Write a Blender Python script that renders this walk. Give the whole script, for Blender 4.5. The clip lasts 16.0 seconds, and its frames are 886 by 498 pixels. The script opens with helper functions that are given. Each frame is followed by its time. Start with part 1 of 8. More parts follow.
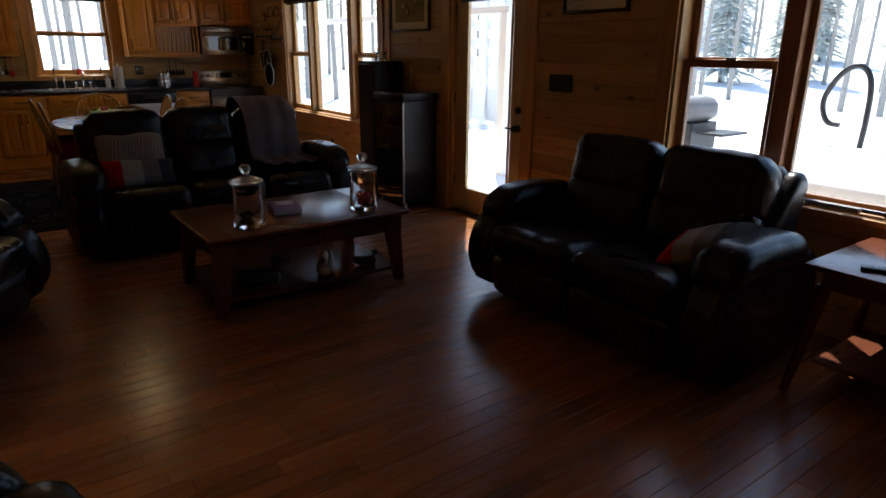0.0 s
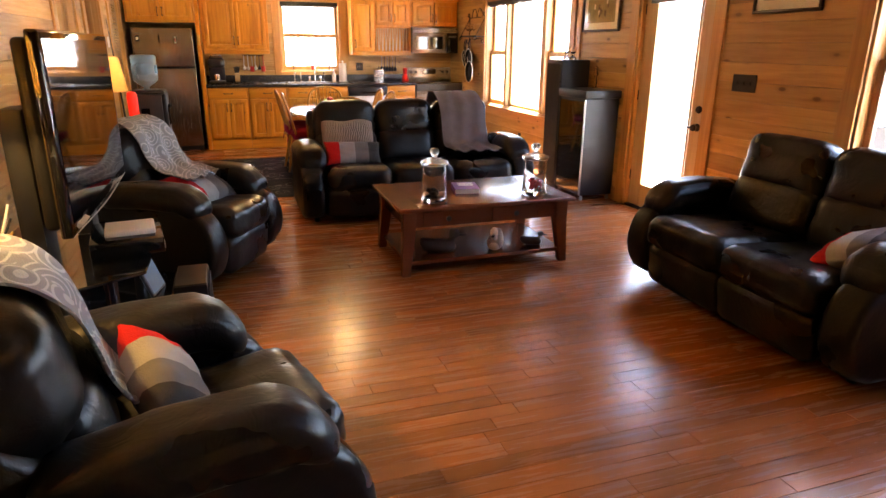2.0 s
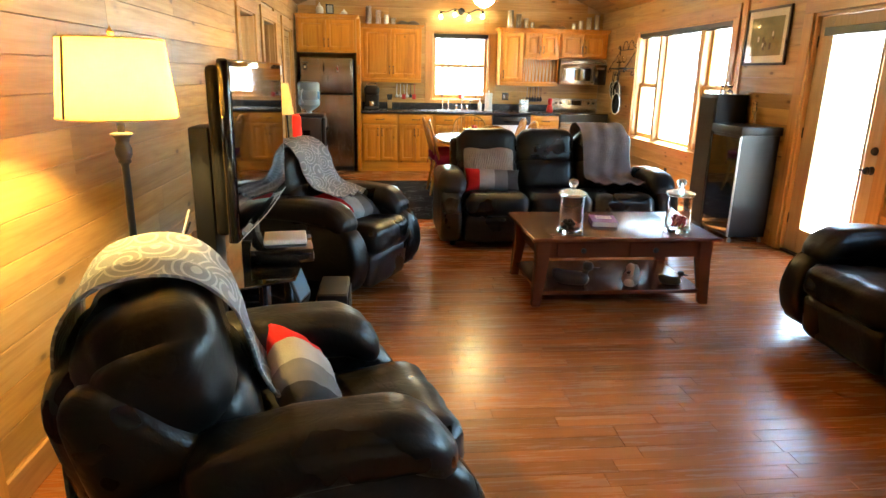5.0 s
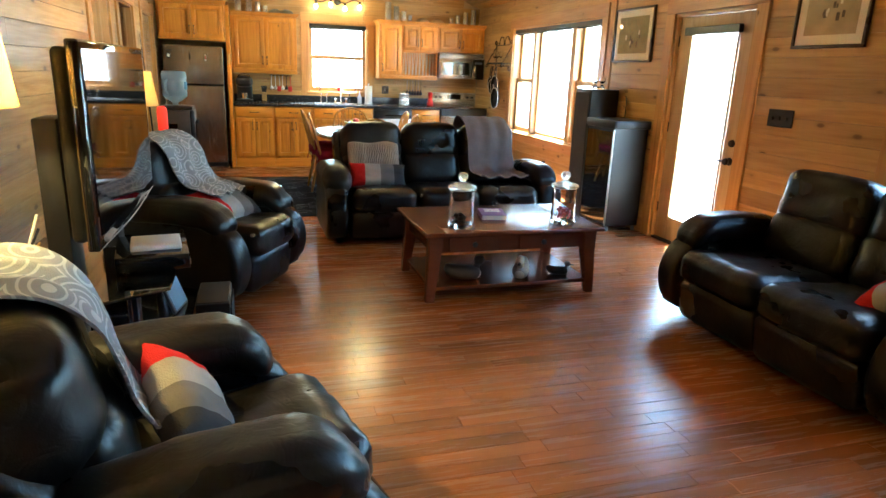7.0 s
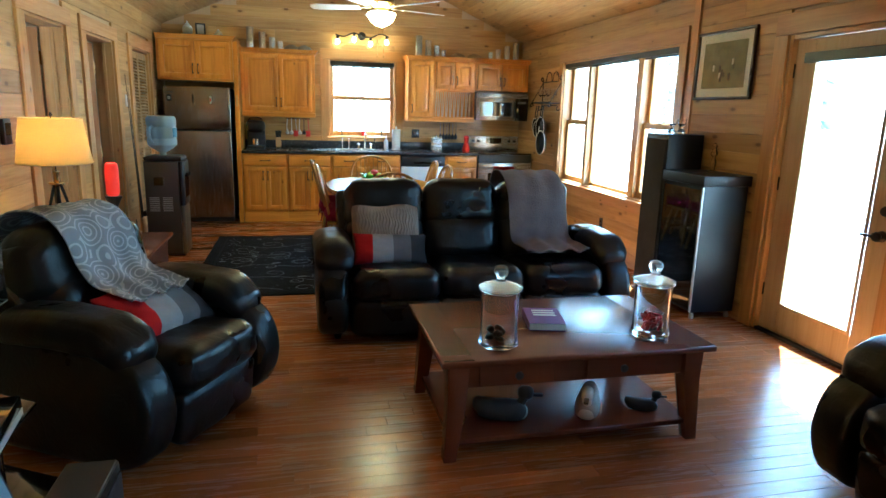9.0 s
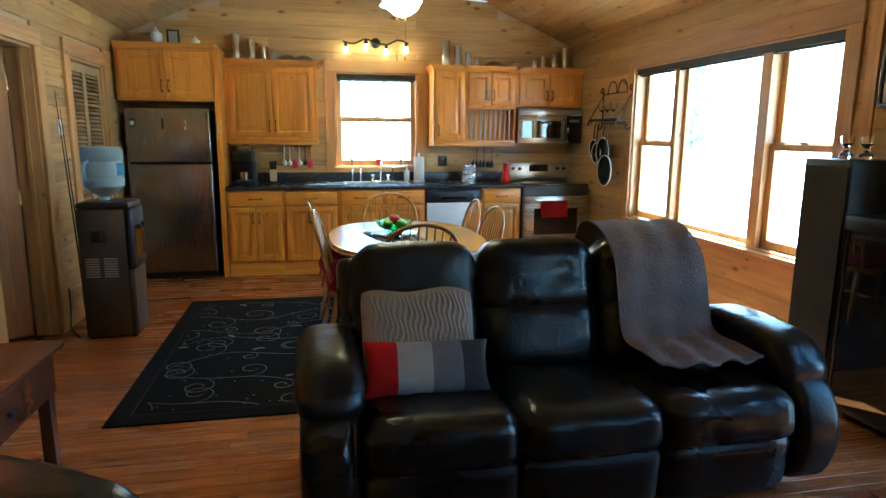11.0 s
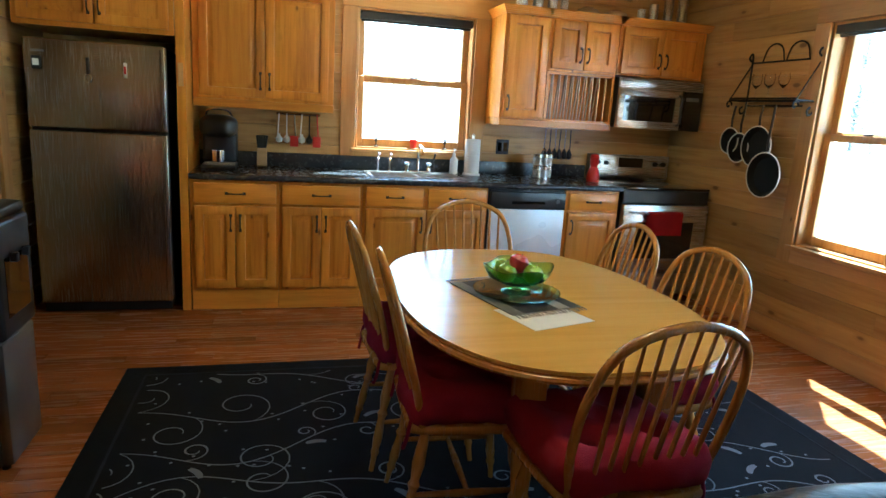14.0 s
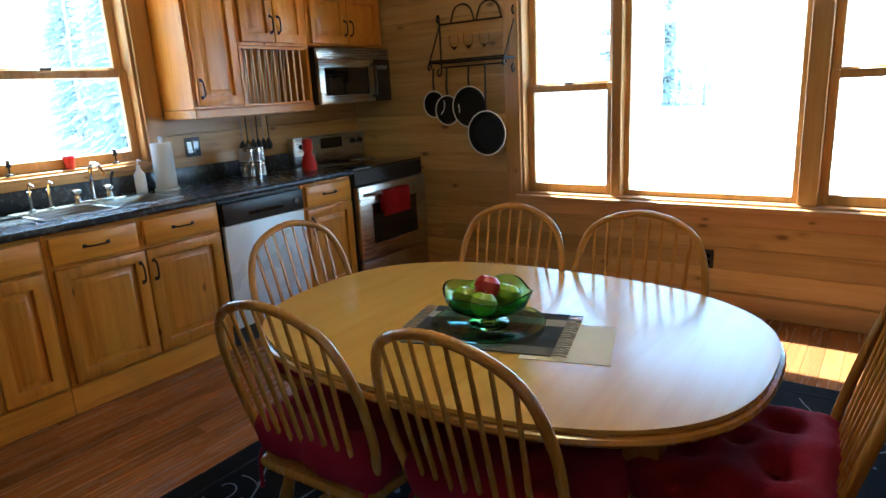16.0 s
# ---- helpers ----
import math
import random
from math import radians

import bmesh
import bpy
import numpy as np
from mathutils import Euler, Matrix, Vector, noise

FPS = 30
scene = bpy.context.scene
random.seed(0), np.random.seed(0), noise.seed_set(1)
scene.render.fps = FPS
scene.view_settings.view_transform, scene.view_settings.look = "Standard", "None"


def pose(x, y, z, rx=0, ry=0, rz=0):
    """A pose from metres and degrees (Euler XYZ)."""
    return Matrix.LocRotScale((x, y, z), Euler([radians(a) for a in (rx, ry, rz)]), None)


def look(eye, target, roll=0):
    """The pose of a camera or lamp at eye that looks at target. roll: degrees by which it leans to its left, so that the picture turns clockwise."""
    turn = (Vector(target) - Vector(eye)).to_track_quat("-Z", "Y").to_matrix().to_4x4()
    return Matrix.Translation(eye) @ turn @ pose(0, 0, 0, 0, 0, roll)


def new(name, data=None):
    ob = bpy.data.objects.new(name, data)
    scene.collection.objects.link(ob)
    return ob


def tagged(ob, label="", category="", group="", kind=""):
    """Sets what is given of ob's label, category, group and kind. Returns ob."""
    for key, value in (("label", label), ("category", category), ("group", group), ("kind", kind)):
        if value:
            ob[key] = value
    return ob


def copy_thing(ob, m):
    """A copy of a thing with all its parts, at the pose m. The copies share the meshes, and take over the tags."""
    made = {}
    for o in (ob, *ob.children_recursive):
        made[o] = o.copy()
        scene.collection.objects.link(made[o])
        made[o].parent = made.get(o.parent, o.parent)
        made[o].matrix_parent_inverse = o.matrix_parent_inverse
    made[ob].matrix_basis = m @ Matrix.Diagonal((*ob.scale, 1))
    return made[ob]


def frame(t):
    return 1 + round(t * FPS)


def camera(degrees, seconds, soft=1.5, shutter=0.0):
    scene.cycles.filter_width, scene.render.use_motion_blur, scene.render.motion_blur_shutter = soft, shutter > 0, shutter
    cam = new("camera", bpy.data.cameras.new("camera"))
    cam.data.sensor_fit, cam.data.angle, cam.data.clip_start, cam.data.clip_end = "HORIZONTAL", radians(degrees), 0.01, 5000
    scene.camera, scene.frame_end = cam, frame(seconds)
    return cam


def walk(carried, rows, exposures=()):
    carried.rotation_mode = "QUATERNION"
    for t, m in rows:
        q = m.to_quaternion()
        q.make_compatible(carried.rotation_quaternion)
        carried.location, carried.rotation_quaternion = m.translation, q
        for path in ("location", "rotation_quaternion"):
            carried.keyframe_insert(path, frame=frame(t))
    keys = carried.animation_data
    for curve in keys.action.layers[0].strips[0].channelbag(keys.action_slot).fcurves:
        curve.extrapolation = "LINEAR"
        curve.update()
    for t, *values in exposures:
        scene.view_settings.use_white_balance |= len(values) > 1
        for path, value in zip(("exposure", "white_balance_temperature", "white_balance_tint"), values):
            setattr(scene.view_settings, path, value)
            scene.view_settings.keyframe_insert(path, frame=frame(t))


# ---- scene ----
cam = camera(70.6, 16.0)
PATH = [
    (0, (0.395, 0.322, 1.446), (1.522, 1.86, 0.842), 0.5),
    (0.5, (0.367, 0.17, 1.443), (1.369, 1.797, 0.856), -1.2),
    (1, (0.307, -0.042, 1.417), (1.21, 1.626, 0.782), 1.3),
    (1.5, (0.3, -0.136, 1.448), (1.103, 1.581, 0.809), 1.5),
    (2, (0.297, -0.154, 1.468), (0.901, 1.651, 0.852), 0.4),
    (2.5, (0.372, -0.155, 1.453), (1.039, 1.629, 0.842), 0.2),
    (3, (0.308, -0.14, 1.481), (0.694, 1.74, 0.918), -0.4),
    (3.5, (0.206, -0.137, 1.471), (0.104, 1.793, 0.957), 1.9),
    (4, (0.197, -0.146, 1.469), (0.027, 1.773, 0.931), 1.4),
    (4.5, (0.221, -0.175, 1.474), (0.135, 1.749, 0.935), 1.3),
    (5, (0.288, -0.189, 1.471), (0.485, 1.728, 0.935), 1.2),
    (5.2, (0.313, -0.168, 1.467), (0.661, 1.729, 0.937), 1.3),
    (7.3, (0.247, -0.002, 1.452), (0.814, 1.838, 0.911), 2.2),
    (7.5, (0.326, 0.133, 1.455), (0.788, 2.013, 0.95), 1.2),
    (8, (0.498, 0.482, 1.46), (0.948, 2.369, 0.97), 0.9),
    (8.5, (0.596, 0.854, 1.475), (1.207, 2.704, 1.022), 0.5),
    (9, (0.707, 1.281, 1.477), (1.149, 3.184, 1.046), 1.6),
    (9.5, (0.794, 1.716, 1.448), (1.173, 3.629, 1.004), 2.7),
    (10, (0.872, 2.144, 1.46), (1.344, 4.037, 1.019), 0.5),
    (10.2, (0.884, 2.333, 1.461), (1.274, 4.252, 1.054), 0.5),
    (12.3, (0.812, 4.05, 1.461), (1.259, 5.969, 1.117), 1.2),
    (12.5, (0.771, 4.186, 1.466), (1.274, 6.089, 1.111), 1.2),
    (13, (0.728, 4.608, 1.433), (1.032, 6.548, 1.054), 1.6),
    (13.5, (0.692, 5.011, 1.379), (0.969, 6.954, 0.992), 1.8),
    (14, (0.545, 5.341, 1.398), (1.059, 7.227, 0.972), 3.5),
    (14.5, (0.398, 5.723, 1.409), (0.999, 7.58, 0.974), -1.3),
    (14.9, (0.3, 5.978, 1.357), (1.177, 7.736, 0.983), 0.8),
    (15, (0.263, 6.055, 1.375), (1.257, 7.74, 0.961), 0.6),
    (15.5, (0.077, 6.347, 1.39), (1.331, 7.818, 0.875), -0.3),
    (16, (-0.027, 6.568, 1.411), (1.535, 7.717, 0.923), -3.2),
]
EXPOSURES = [(0, 1.2, 6200, 6), (0.5, 3.05, 6700, 12), (1.0, 3.95, 6900, 14), (1.5, 4.43, 7000, 16), (2.5, 4.5, 6900, 12), (3.5, 4.65, 6500, -3), (4.0, 4.65, 6400, -5), (5.2, 4.8, 6000, -8), (7.3, 4.6, 5150, -14), (8.0, 4.36, 4750, -17), (9.0, 4.1, 4600, -18), (10.0, 4.05, 4500, -19), (12.5, 3.7, 4650, -16), (14.0, 3.75, 4900, -15), (15.0, 3.78, 5200, -8), (16, 3.25, 4850, -12)]
walk(cam, [(t, look(eye, target, roll)) for t, eye, target, roll in PATH], EXPOSURES)

# ---------------------------------------------------------------- world and large lights
world = bpy.data.worlds.new("sky")
scene.world = world
world.use_nodes = True
_nt = world.node_tree
_sky = _nt.nodes.new("ShaderNodeTexSky")
_sky.sky_type = "NISHITA"
_sky.sun_disc = False
SUN_DIR = Vector((-0.42, -0.52, -1.0)).normalized()
_sky.sun_elevation = math.asin(-SUN_DIR.z)
_sky.sun_rotation = math.atan2(-SUN_DIR.x, -SUN_DIR.y)
_nt.nodes["Background"].inputs["Strength"].default_value = 0.15
_nt.links.new(_sky.outputs["Color"], _nt.nodes["Background"].inputs["Color"])
sun = new("sun", bpy.data.lights.new("sun", "SUN"))
sun.data.energy, sun.data.angle, sun.data.color = 4.0, radians(0.6), (1.0, 0.95, 0.88)
sun.matrix_world = look((8, 12, 20), Vector((8, 12, 20)) + SUN_DIR)


def bulb(name, eye, watts, color, radius=0.03):
    a = new(name, bpy.data.lights.new(name, "POINT"))
    a.data.energy, a.data.color, a.data.shadow_soft_size = watts, color, radius
    a.location = eye
    return a


WARM = (1.0, 0.60, 0.19)
bulb("floor_lamp_bulb", (-0.556, 1.98, 1.445), 4.2, WARM)
bulb("table_lamp_bulb", (-0.60, 5.12, 1.28), 0.65, WARM)

# ---------------------------------------------------------------- materials
def mat(name):
    m = bpy.data.materials.new(name)
    m.use_nodes = True
    return m, m.node_tree.nodes, m.node_tree.links, m.node_tree.nodes["Principled BSDF"]


def ramp(nodes, stops):
    r = nodes.new("ShaderNodeValToRGB")
    while len(r.color_ramp.elements) < len(stops):
        r.color_ramp.elements.new(0.5)
    for e, (p, c) in zip(r.color_ramp.elements, stops):
        e.position, e.color = p, (*c, 1.0) if len(c) == 3 else c
    return r


def mixed(nodes, links, kind, fac, a, b):
    x = nodes.new("ShaderNodeMix")
    x.data_type, x.blend_type = "RGBA", kind
    for socket, v in ((x.inputs[0], fac), (x.inputs[6], a), (x.inputs[7], b)):
        if isinstance(v, (int, float)):
            socket.default_value = v
        elif isinstance(v, tuple):
            socket.default_value = (*v, 1.0)
        else:
            links.new(v, socket)
    return x.outputs[2]


def coords(nodes, links, scale, random_shift=True, island=False):
    tc, mp = nodes.new("ShaderNodeTexCoord"), nodes.new("ShaderNodeMapping")
    mp.inputs["Scale"].default_value = scale
    source = tc.outputs["Object"]
    rnd = None
    if random_shift:
        if island:
            g = nodes.new("ShaderNodeNewGeometry")
            rnd = g.outputs["Random Per Island"]
        else:
            g = nodes.new("ShaderNodeObjectInfo")
            rnd = g.outputs["Random"]
        m = nodes.new("ShaderNodeMath")
        m.operation = "MULTIPLY"
        m.inputs[1].default_value = 37.0
        links.new(rnd, m.inputs[0])
        add = nodes.new("ShaderNodeVectorMath")
        add.operation = "ADD"
        links.new(source, add.inputs[0])
        links.new(m.outputs[0], add.inputs[1])
        source = add.outputs[0]
    links.new(source, mp.inputs["Vector"])
    return mp.outputs[0], source, rnd


def tex(nodes, links, vec, scale, detail=4.0, rough=0.55, distort=0.0):
    n = nodes.new("ShaderNodeTexNoise")
    n.inputs["Scale"].default_value, n.inputs["Detail"].default_value = scale, detail
    n.inputs["Roughness"].default_value, n.inputs["Distortion"].default_value = rough, distort
    links.new(vec, n.inputs["Vector"])
    return n.outputs["Fac"]


def bump(nodes, links, bsdf, height, strength, distance):
    b = nodes.new("ShaderNodeBump")
    b.inputs["Strength"].default_value, b.inputs["Distance"].default_value = strength, distance
    links.new(height, b.inputs["Height"])
    links.new(b.outputs["Normal"], bsdf.inputs["Normal"])


def wood(name, pale, mid, dark, axis="x", rough=0.4, knots=0.0, island=False, vary=0.25, coat=0.0, grain=1.0, shift=True, spec=0.4, relief=0.12, spread=1.0):
    """Grain along one axis, knots as small dark ovals, tone varying from piece to piece."""
    m, nodes, links, bsdf = mat(name)
    long, across = 0.55 * grain, 9.0 * grain
    scale = {"x": (long, across, across), "y": (across, long, across), "z": (across, across, long)}[axis]
    vec, raw, rnd = coords(nodes, links, scale, shift, island)
    fine = tex(nodes, links, vec, 5.0, 5.0, 0.6, 0.4)
    broad = tex(nodes, links, vec, 0.9, 2.0, 0.5, 1.2)
    c = ramp(nodes, [(0.28, dark), (0.5, mid), (0.72, pale)])
    s = nodes.new("ShaderNodeMath")
    s.operation = "MULTIPLY_ADD"
    s.inputs[1].default_value = 0.5
    half = nodes.new("ShaderNodeMath")
    half.operation = "MULTIPLY"
    half.inputs[1].default_value = 0.5
    links.new(fine, half.inputs[0])
    links.new(broad, s.inputs[0])
    links.new(half.outputs[0], s.inputs[2])
    links.new(s.outputs[0], c.inputs[0])
    colour = c.outputs[0]
    if knots:
        kscale = {"x": (3.2, 7.0, 7.0), "y": (7.0, 3.2, 7.0), "z": (7.0, 7.0, 3.2)}[axis]
        mp = nodes.new("ShaderNodeMapping")
        mp.inputs["Scale"].default_value = kscale
        links.new(raw, mp.inputs["Vector"])
        v = nodes.new("ShaderNodeTexVoronoi")
        v.inputs["Scale"].default_value = 1.0
        links.new(mp.outputs[0], v.inputs["Vector"])
        k = ramp(nodes, [(0.0, (1, 1, 1)), (0.055 * knots, (0.85, 0.85, 0.85)), (0.085 * knots, (0.22, 0.22, 0.22)), (0.15 * knots, (0, 0, 0))])
        links.new(v.outputs["Distance"], k.inputs[0])
        colour = mixed(nodes, links, "MIX", k.outputs[0], colour, tuple(0.45 * x for x in dark))
    if rnd is not None:
        tone = ramp(nodes, [(0.0, (1 - vary,) * 3), (1.0, (1 + vary * 0.6, 1 + vary * 0.5, 1 + vary * 0.35))])
        links.new(rnd, tone.inputs[0])
        colour = mixed(nodes, links, "MULTIPLY", 1.0, colour, tone.outputs[0])
    links.new(colour, bsdf.inputs["Base Color"])
    rr = ramp(nodes, [(0.2, (rough + 0.1 * spread,) * 3), (0.8, (max(rough - 0.08 * spread, 0.05),) * 3)])
    links.new(fine, rr.inputs[0])
    links.new(rr.outputs[0], bsdf.inputs["Roughness"])
    bsdf.inputs["Coat Weight"].default_value, bsdf.inputs["Coat Roughness"].default_value = coat, 0.18
    bsdf.inputs["Specular IOR Level"].default_value = spec
    bump(nodes, links, bsdf, fine, relief, 0.002)
    return m


def plain(name, colour, rough=0.5, metal=0.0, vary=0.08, scale=30.0, relief=0.0, coat=0.0, spec=0.5):
    m, nodes, links, bsdf = mat(name)
    vec, _, _ = coords(nodes, links, (1, 1, 1), False)
    n, w = tex(nodes, links, vec, scale, 5.0), tex(nodes, links, vec, scale * 0.12, 2.0)
    a = mixed(nodes, links, "MIX", n, tuple(c * (1 - vary) for c in colour), tuple(min(1.0, c * (1 + vary)) for c in colour))
    r = ramp(nodes, [(0.25, (max(0.02, rough - 0.06),) * 3), (0.75, (min(1.0, rough + 0.08),) * 3)])
    links.new(w, r.inputs[0])
    links.new(a, bsdf.inputs["Base Color"])
    if rough > 0.1:
        links.new(r.outputs[0], bsdf.inputs["Roughness"])
    else:
        bsdf.inputs["Roughness"].default_value = rough
    bsdf.inputs["Metallic"].default_value, bsdf.inputs["Coat Weight"].default_value = metal, coat
    bsdf.inputs["Specular IOR Level"].default_value = spec
    if relief:
        bump(nodes, links, bsdf, n, 0.5, relief)
    return m


def glow(name, colour, strength):
    m, nodes, links, bsdf = mat(name)
    bsdf.inputs["Base Color"].default_value = (*colour, 1)
    bsdf.inputs["Emission Color"].default_value, bsdf.inputs["Emission Strength"].default_value = (*colour, 1), strength
    return m


def clear(name, colour=(1, 1, 1), rough=0.0, ior=1.45):
    m, nodes, links, bsdf = mat(name)
    bsdf.inputs["Base Color"].default_value = (*colour, 1)
    bsdf.inputs["Transmission Weight"].default_value = 1.0
    bsdf.inputs["Roughness"].default_value, bsdf.inputs["IOR"].default_value = rough, ior
    return m


def pane_glass(name):
    """Window glass: mostly straight through, glossier at a grazing view."""
    m, nodes, links, bsdf = mat(name)
    t, g, x, w = (nodes.new("ShaderNode" + k) for k in ("BsdfTransparent", "BsdfGlossy", "MixShader", "LayerWeight"))
    g.inputs["Roughness"].default_value = 0.02
    w.inputs["Blend"].default_value = 0.5
    p, q = nodes.new("ShaderNodeMath"), nodes.new("ShaderNodeMath")
    p.operation, q.operation = "POWER", "MULTIPLY_ADD"
    p.inputs[1].default_value, q.inputs[1].default_value, q.inputs[2].default_value = 5.0, 0.8, 0.02
    links.new(w.outputs["Facing"], p.inputs[0])
    links.new(p.outputs[0], q.inputs[0])
    links.new(q.outputs[0], x.inputs[0])
    links.new(t.outputs[0], x.inputs[1])
    links.new(g.outputs[0], x.inputs[2])
    links.new(x.outputs[0], nodes["Material Output"].inputs["Surface"])
    return m


def leather(name, colour, rough):
    m, nodes, links, bsdf = mat(name)
    vec, _, _ = coords(nodes, links, (1, 1, 1), True)
    pebble = nodes.new("ShaderNodeTexVoronoi")
    pebble.inputs["Scale"].default_value = 260.0
    links.new(vec, pebble.inputs["Vector"])
    fold = tex(nodes, links, vec, 7.0, 2.5, 0.5, 2.2)
    ridge = ramp(nodes, [(0.40, (1, 1, 1)), (0.49, (0.1, 0.1, 0.1)), (0.51, (0.1, 0.1, 0.1)), (0.60, (1, 1, 1))])
    links.new(fold, ridge.inputs[0])
    soft = tex(nodes, links, vec, 16.0, 3.0, 0.55, 1.0)
    crease = mixed(nodes, links, "MULTIPLY", 0.7, soft, ridge.outputs[0])
    wear = tex(nodes, links, vec, 3.0, 3.0)
    c = mixed(nodes, links, "MIX", wear, tuple(0.7 * v for v in colour), tuple(1.5 * v for v in colour))
    links.new(c, bsdf.inputs["Base Color"])
    r = ramp(nodes, [(0.3, (rough - 0.08,) * 3), (0.7, (rough + 0.10,) * 3)])
    links.new(wear, r.inputs[0])
    links.new(r.outputs[0], bsdf.inputs["Roughness"])
    bsdf.inputs["Specular IOR Level"].default_value = 0.36
    b1, b2 = nodes.new("ShaderNodeBump"), nodes.new("ShaderNodeBump")
    b1.inputs["Strength"].default_value, b1.inputs["Distance"].default_value = 0.15, 0.010
    b2.inputs["Strength"].default_value, b2.inputs["Distance"].default_value = 0.12, 0.001
    links.new(crease, b1.inputs["Height"])
    links.new(pebble.outputs["Distance"], b2.inputs["Height"])
    links.new(b1.outputs[0], b2.inputs["Normal"])
    links.new(b2.outputs[0], bsdf.inputs["Normal"])
    return m


def cloth(name, colour, scale=220.0, relief=0.003, vary=0.3, pattern=None):
    m, nodes, links, bsdf = mat(name)
    vec, _, _ = coords(nodes, links, (1, 1, 1), False)
    v = nodes.new("ShaderNodeTexVoronoi")
    v.inputs["Scale"].default_value = scale
    links.new(vec, v.inputs["Vector"])
    n = tex(nodes, links, vec, 9.0, 4.0)
    c = mixed(nodes, links, "MIX", n, tuple((1 - vary) * x for x in colour), tuple(min(1, (1 + vary) * x) for x in colour))
    if pattern:
        vv = nodes.new("ShaderNodeTexVoronoi")
        vv.inputs["Scale"].default_value = 9.0
        links.new(vec, vv.inputs["Vector"])
        w = nodes.new("ShaderNodeMath")
        w.operation = "MULTIPLY"
        w.inputs[1].default_value = 34.0
        links.new(vv.outputs["Distance"], w.inputs[0])
        s = nodes.new("ShaderNodeMath")
        s.operation = "SINE"
        links.new(w.outputs[0], s.inputs[0])
        k = ramp(nodes, [(0.45, (0, 0, 0)), (0.75, (1, 1, 1))])
        links.new(s.outputs[0], k.inputs[0])
        c = mixed(nodes, links, "MIX", k.outputs[0], c, pattern)
    links.new(c, bsdf.inputs["Base Color"])
    bsdf.inputs["Roughness"].default_value = 0.9
    bsdf.inputs["Specular IOR Level"].default_value = 0.15
    bump(nodes, links, bsdf, v.outputs["Distance"], 0.6, relief)
    return m


def brushed(name, colour, rough, axis="x"):
    m, nodes, links, bsdf = mat(name)
    vec, _, _ = coords(nodes, links, {"x": (2, 300, 300), "z": (300, 300, 2)}[axis], False)
    n = tex(nodes, links, vec, 2.0, 1.0)
    r = ramp(nodes, [(0.3, (rough - 0.02,) * 3), (0.7, (rough + 0.03,) * 3)])
    links.new(n, r.inputs[0])
    links.new(r.outputs[0], bsdf.inputs["Roughness"])
    c = mixed(nodes, links, "MIX", n, tuple(0.95 * x for x in colour), colour)
    links.new(c, bsdf.inputs["Base Color"])
    bsdf.inputs["Metallic"].default_value = 1.0
    bump(nodes, links, bsdf, n, 0.01, 0.0001)
    return m


PINE = wood("pine_board", (0.60, 0.385, 0.15), (0.50, 0.30, 0.10), (0.33, 0.17, 0.048), "x", 0.42, 1.5, vary=0.26, coat=0.15)
PINE_CEIL = wood("pine_ceiling", (0.54, 0.34, 0.135), (0.46, 0.27, 0.092), (0.33, 0.175, 0.055), "y", 0.45, 1.5, island=True, vary=0.24)
PINE_TRIM = wood("pine_trim", (0.61, 0.37, 0.135), (0.53, 0.29, 0.09), (0.38, 0.185, 0.055), "z", 0.38, 0.8, vary=0.15, coat=0.2)
PINE_RAIL = wood("pine_rail", (0.61, 0.37, 0.135), (0.53, 0.29, 0.09), (0.38, 0.185, 0.055), "x", 0.38, 0.8, vary=0.15, coat=0.2)
CAB = wood("cabinet_pine", (0.76, 0.345, 0.038), (0.67, 0.265, 0.022), (0.44, 0.145, 0.010), "z", 0.34, 0.9, vary=0.2, coat=0.15)
CAB_X = wood("cabinet_pine_rail", (0.76, 0.345, 0.038), (0.67, 0.265, 0.022), (0.44, 0.145, 0.010), "x", 0.34, 0.5, vary=0.2, coat=0.15)
SASH = wood("stained_sash", (0.36, 0.17, 0.07), (0.29, 0.13, 0.05), (0.2, 0.085, 0.03), "z", 0.35, 0.0, vary=0.1, coat=0.3)
PLANK = wood("hardwood_plank", (0.385, 0.15, 0.046), (0.32, 0.117, 0.034), (0.235, 0.08, 0.022), "x", 0.25, 0.0, spec=0.42, vary=0.32, coat=0.08)
PLANK_FAR = wood("hardwood_plank_rest", (0.385, 0.15, 0.046), (0.32, 0.117, 0.034), (0.235, 0.08, 0.022), "x", 0.25, 0.0, spec=0.42, island=True, vary=0.32, coat=0.08)
CHERRY = wood("cherry_wood", (0.14, 0.042, 0.018), (0.125, 0.036, 0.0155), (0.105, 0.030, 0.013), "x", 0.25, 0.0, vary=0.08, coat=0.12, grain=0.8, relief=0.02, spread=0.25)
MAPLE = wood("maple_top", (0.68, 0.42, 0.10), (0.61, 0.355, 0.07), (0.50, 0.27, 0.045), "x", 0.24, 0.0, vary=0.05, coat=0.35, grain=0.6, relief=0.03, spread=0.3)
MAPLE_DARK = wood("honey_maple", (0.50, 0.26, 0.062), (0.42, 0.20, 0.042), (0.31, 0.135, 0.025), "z", 0.25, 0.0, vary=0.08, coat=0.5)
DOORWOOD = wood("door_pine", (0.50, 0.27, 0.10), (0.42, 0.2, 0.065), (0.3, 0.13, 0.04), "z", 0.4, 0.5, vary=0.1)
DOORCREAM = wood("entry_door_pine", (0.62, 0.47, 0.28), (0.56, 0.40, 0.22), (0.46, 0.31, 0.155), "z", 0.4, 0.3, vary=0.08)
DARKWOOD = wood("dark_stained_wood", (0.50, 0.20, 0.085), (0.42, 0.15, 0.06), (0.30, 0.10, 0.038), "z", 0.35, 0.0, vary=0.1, coat=0.2)
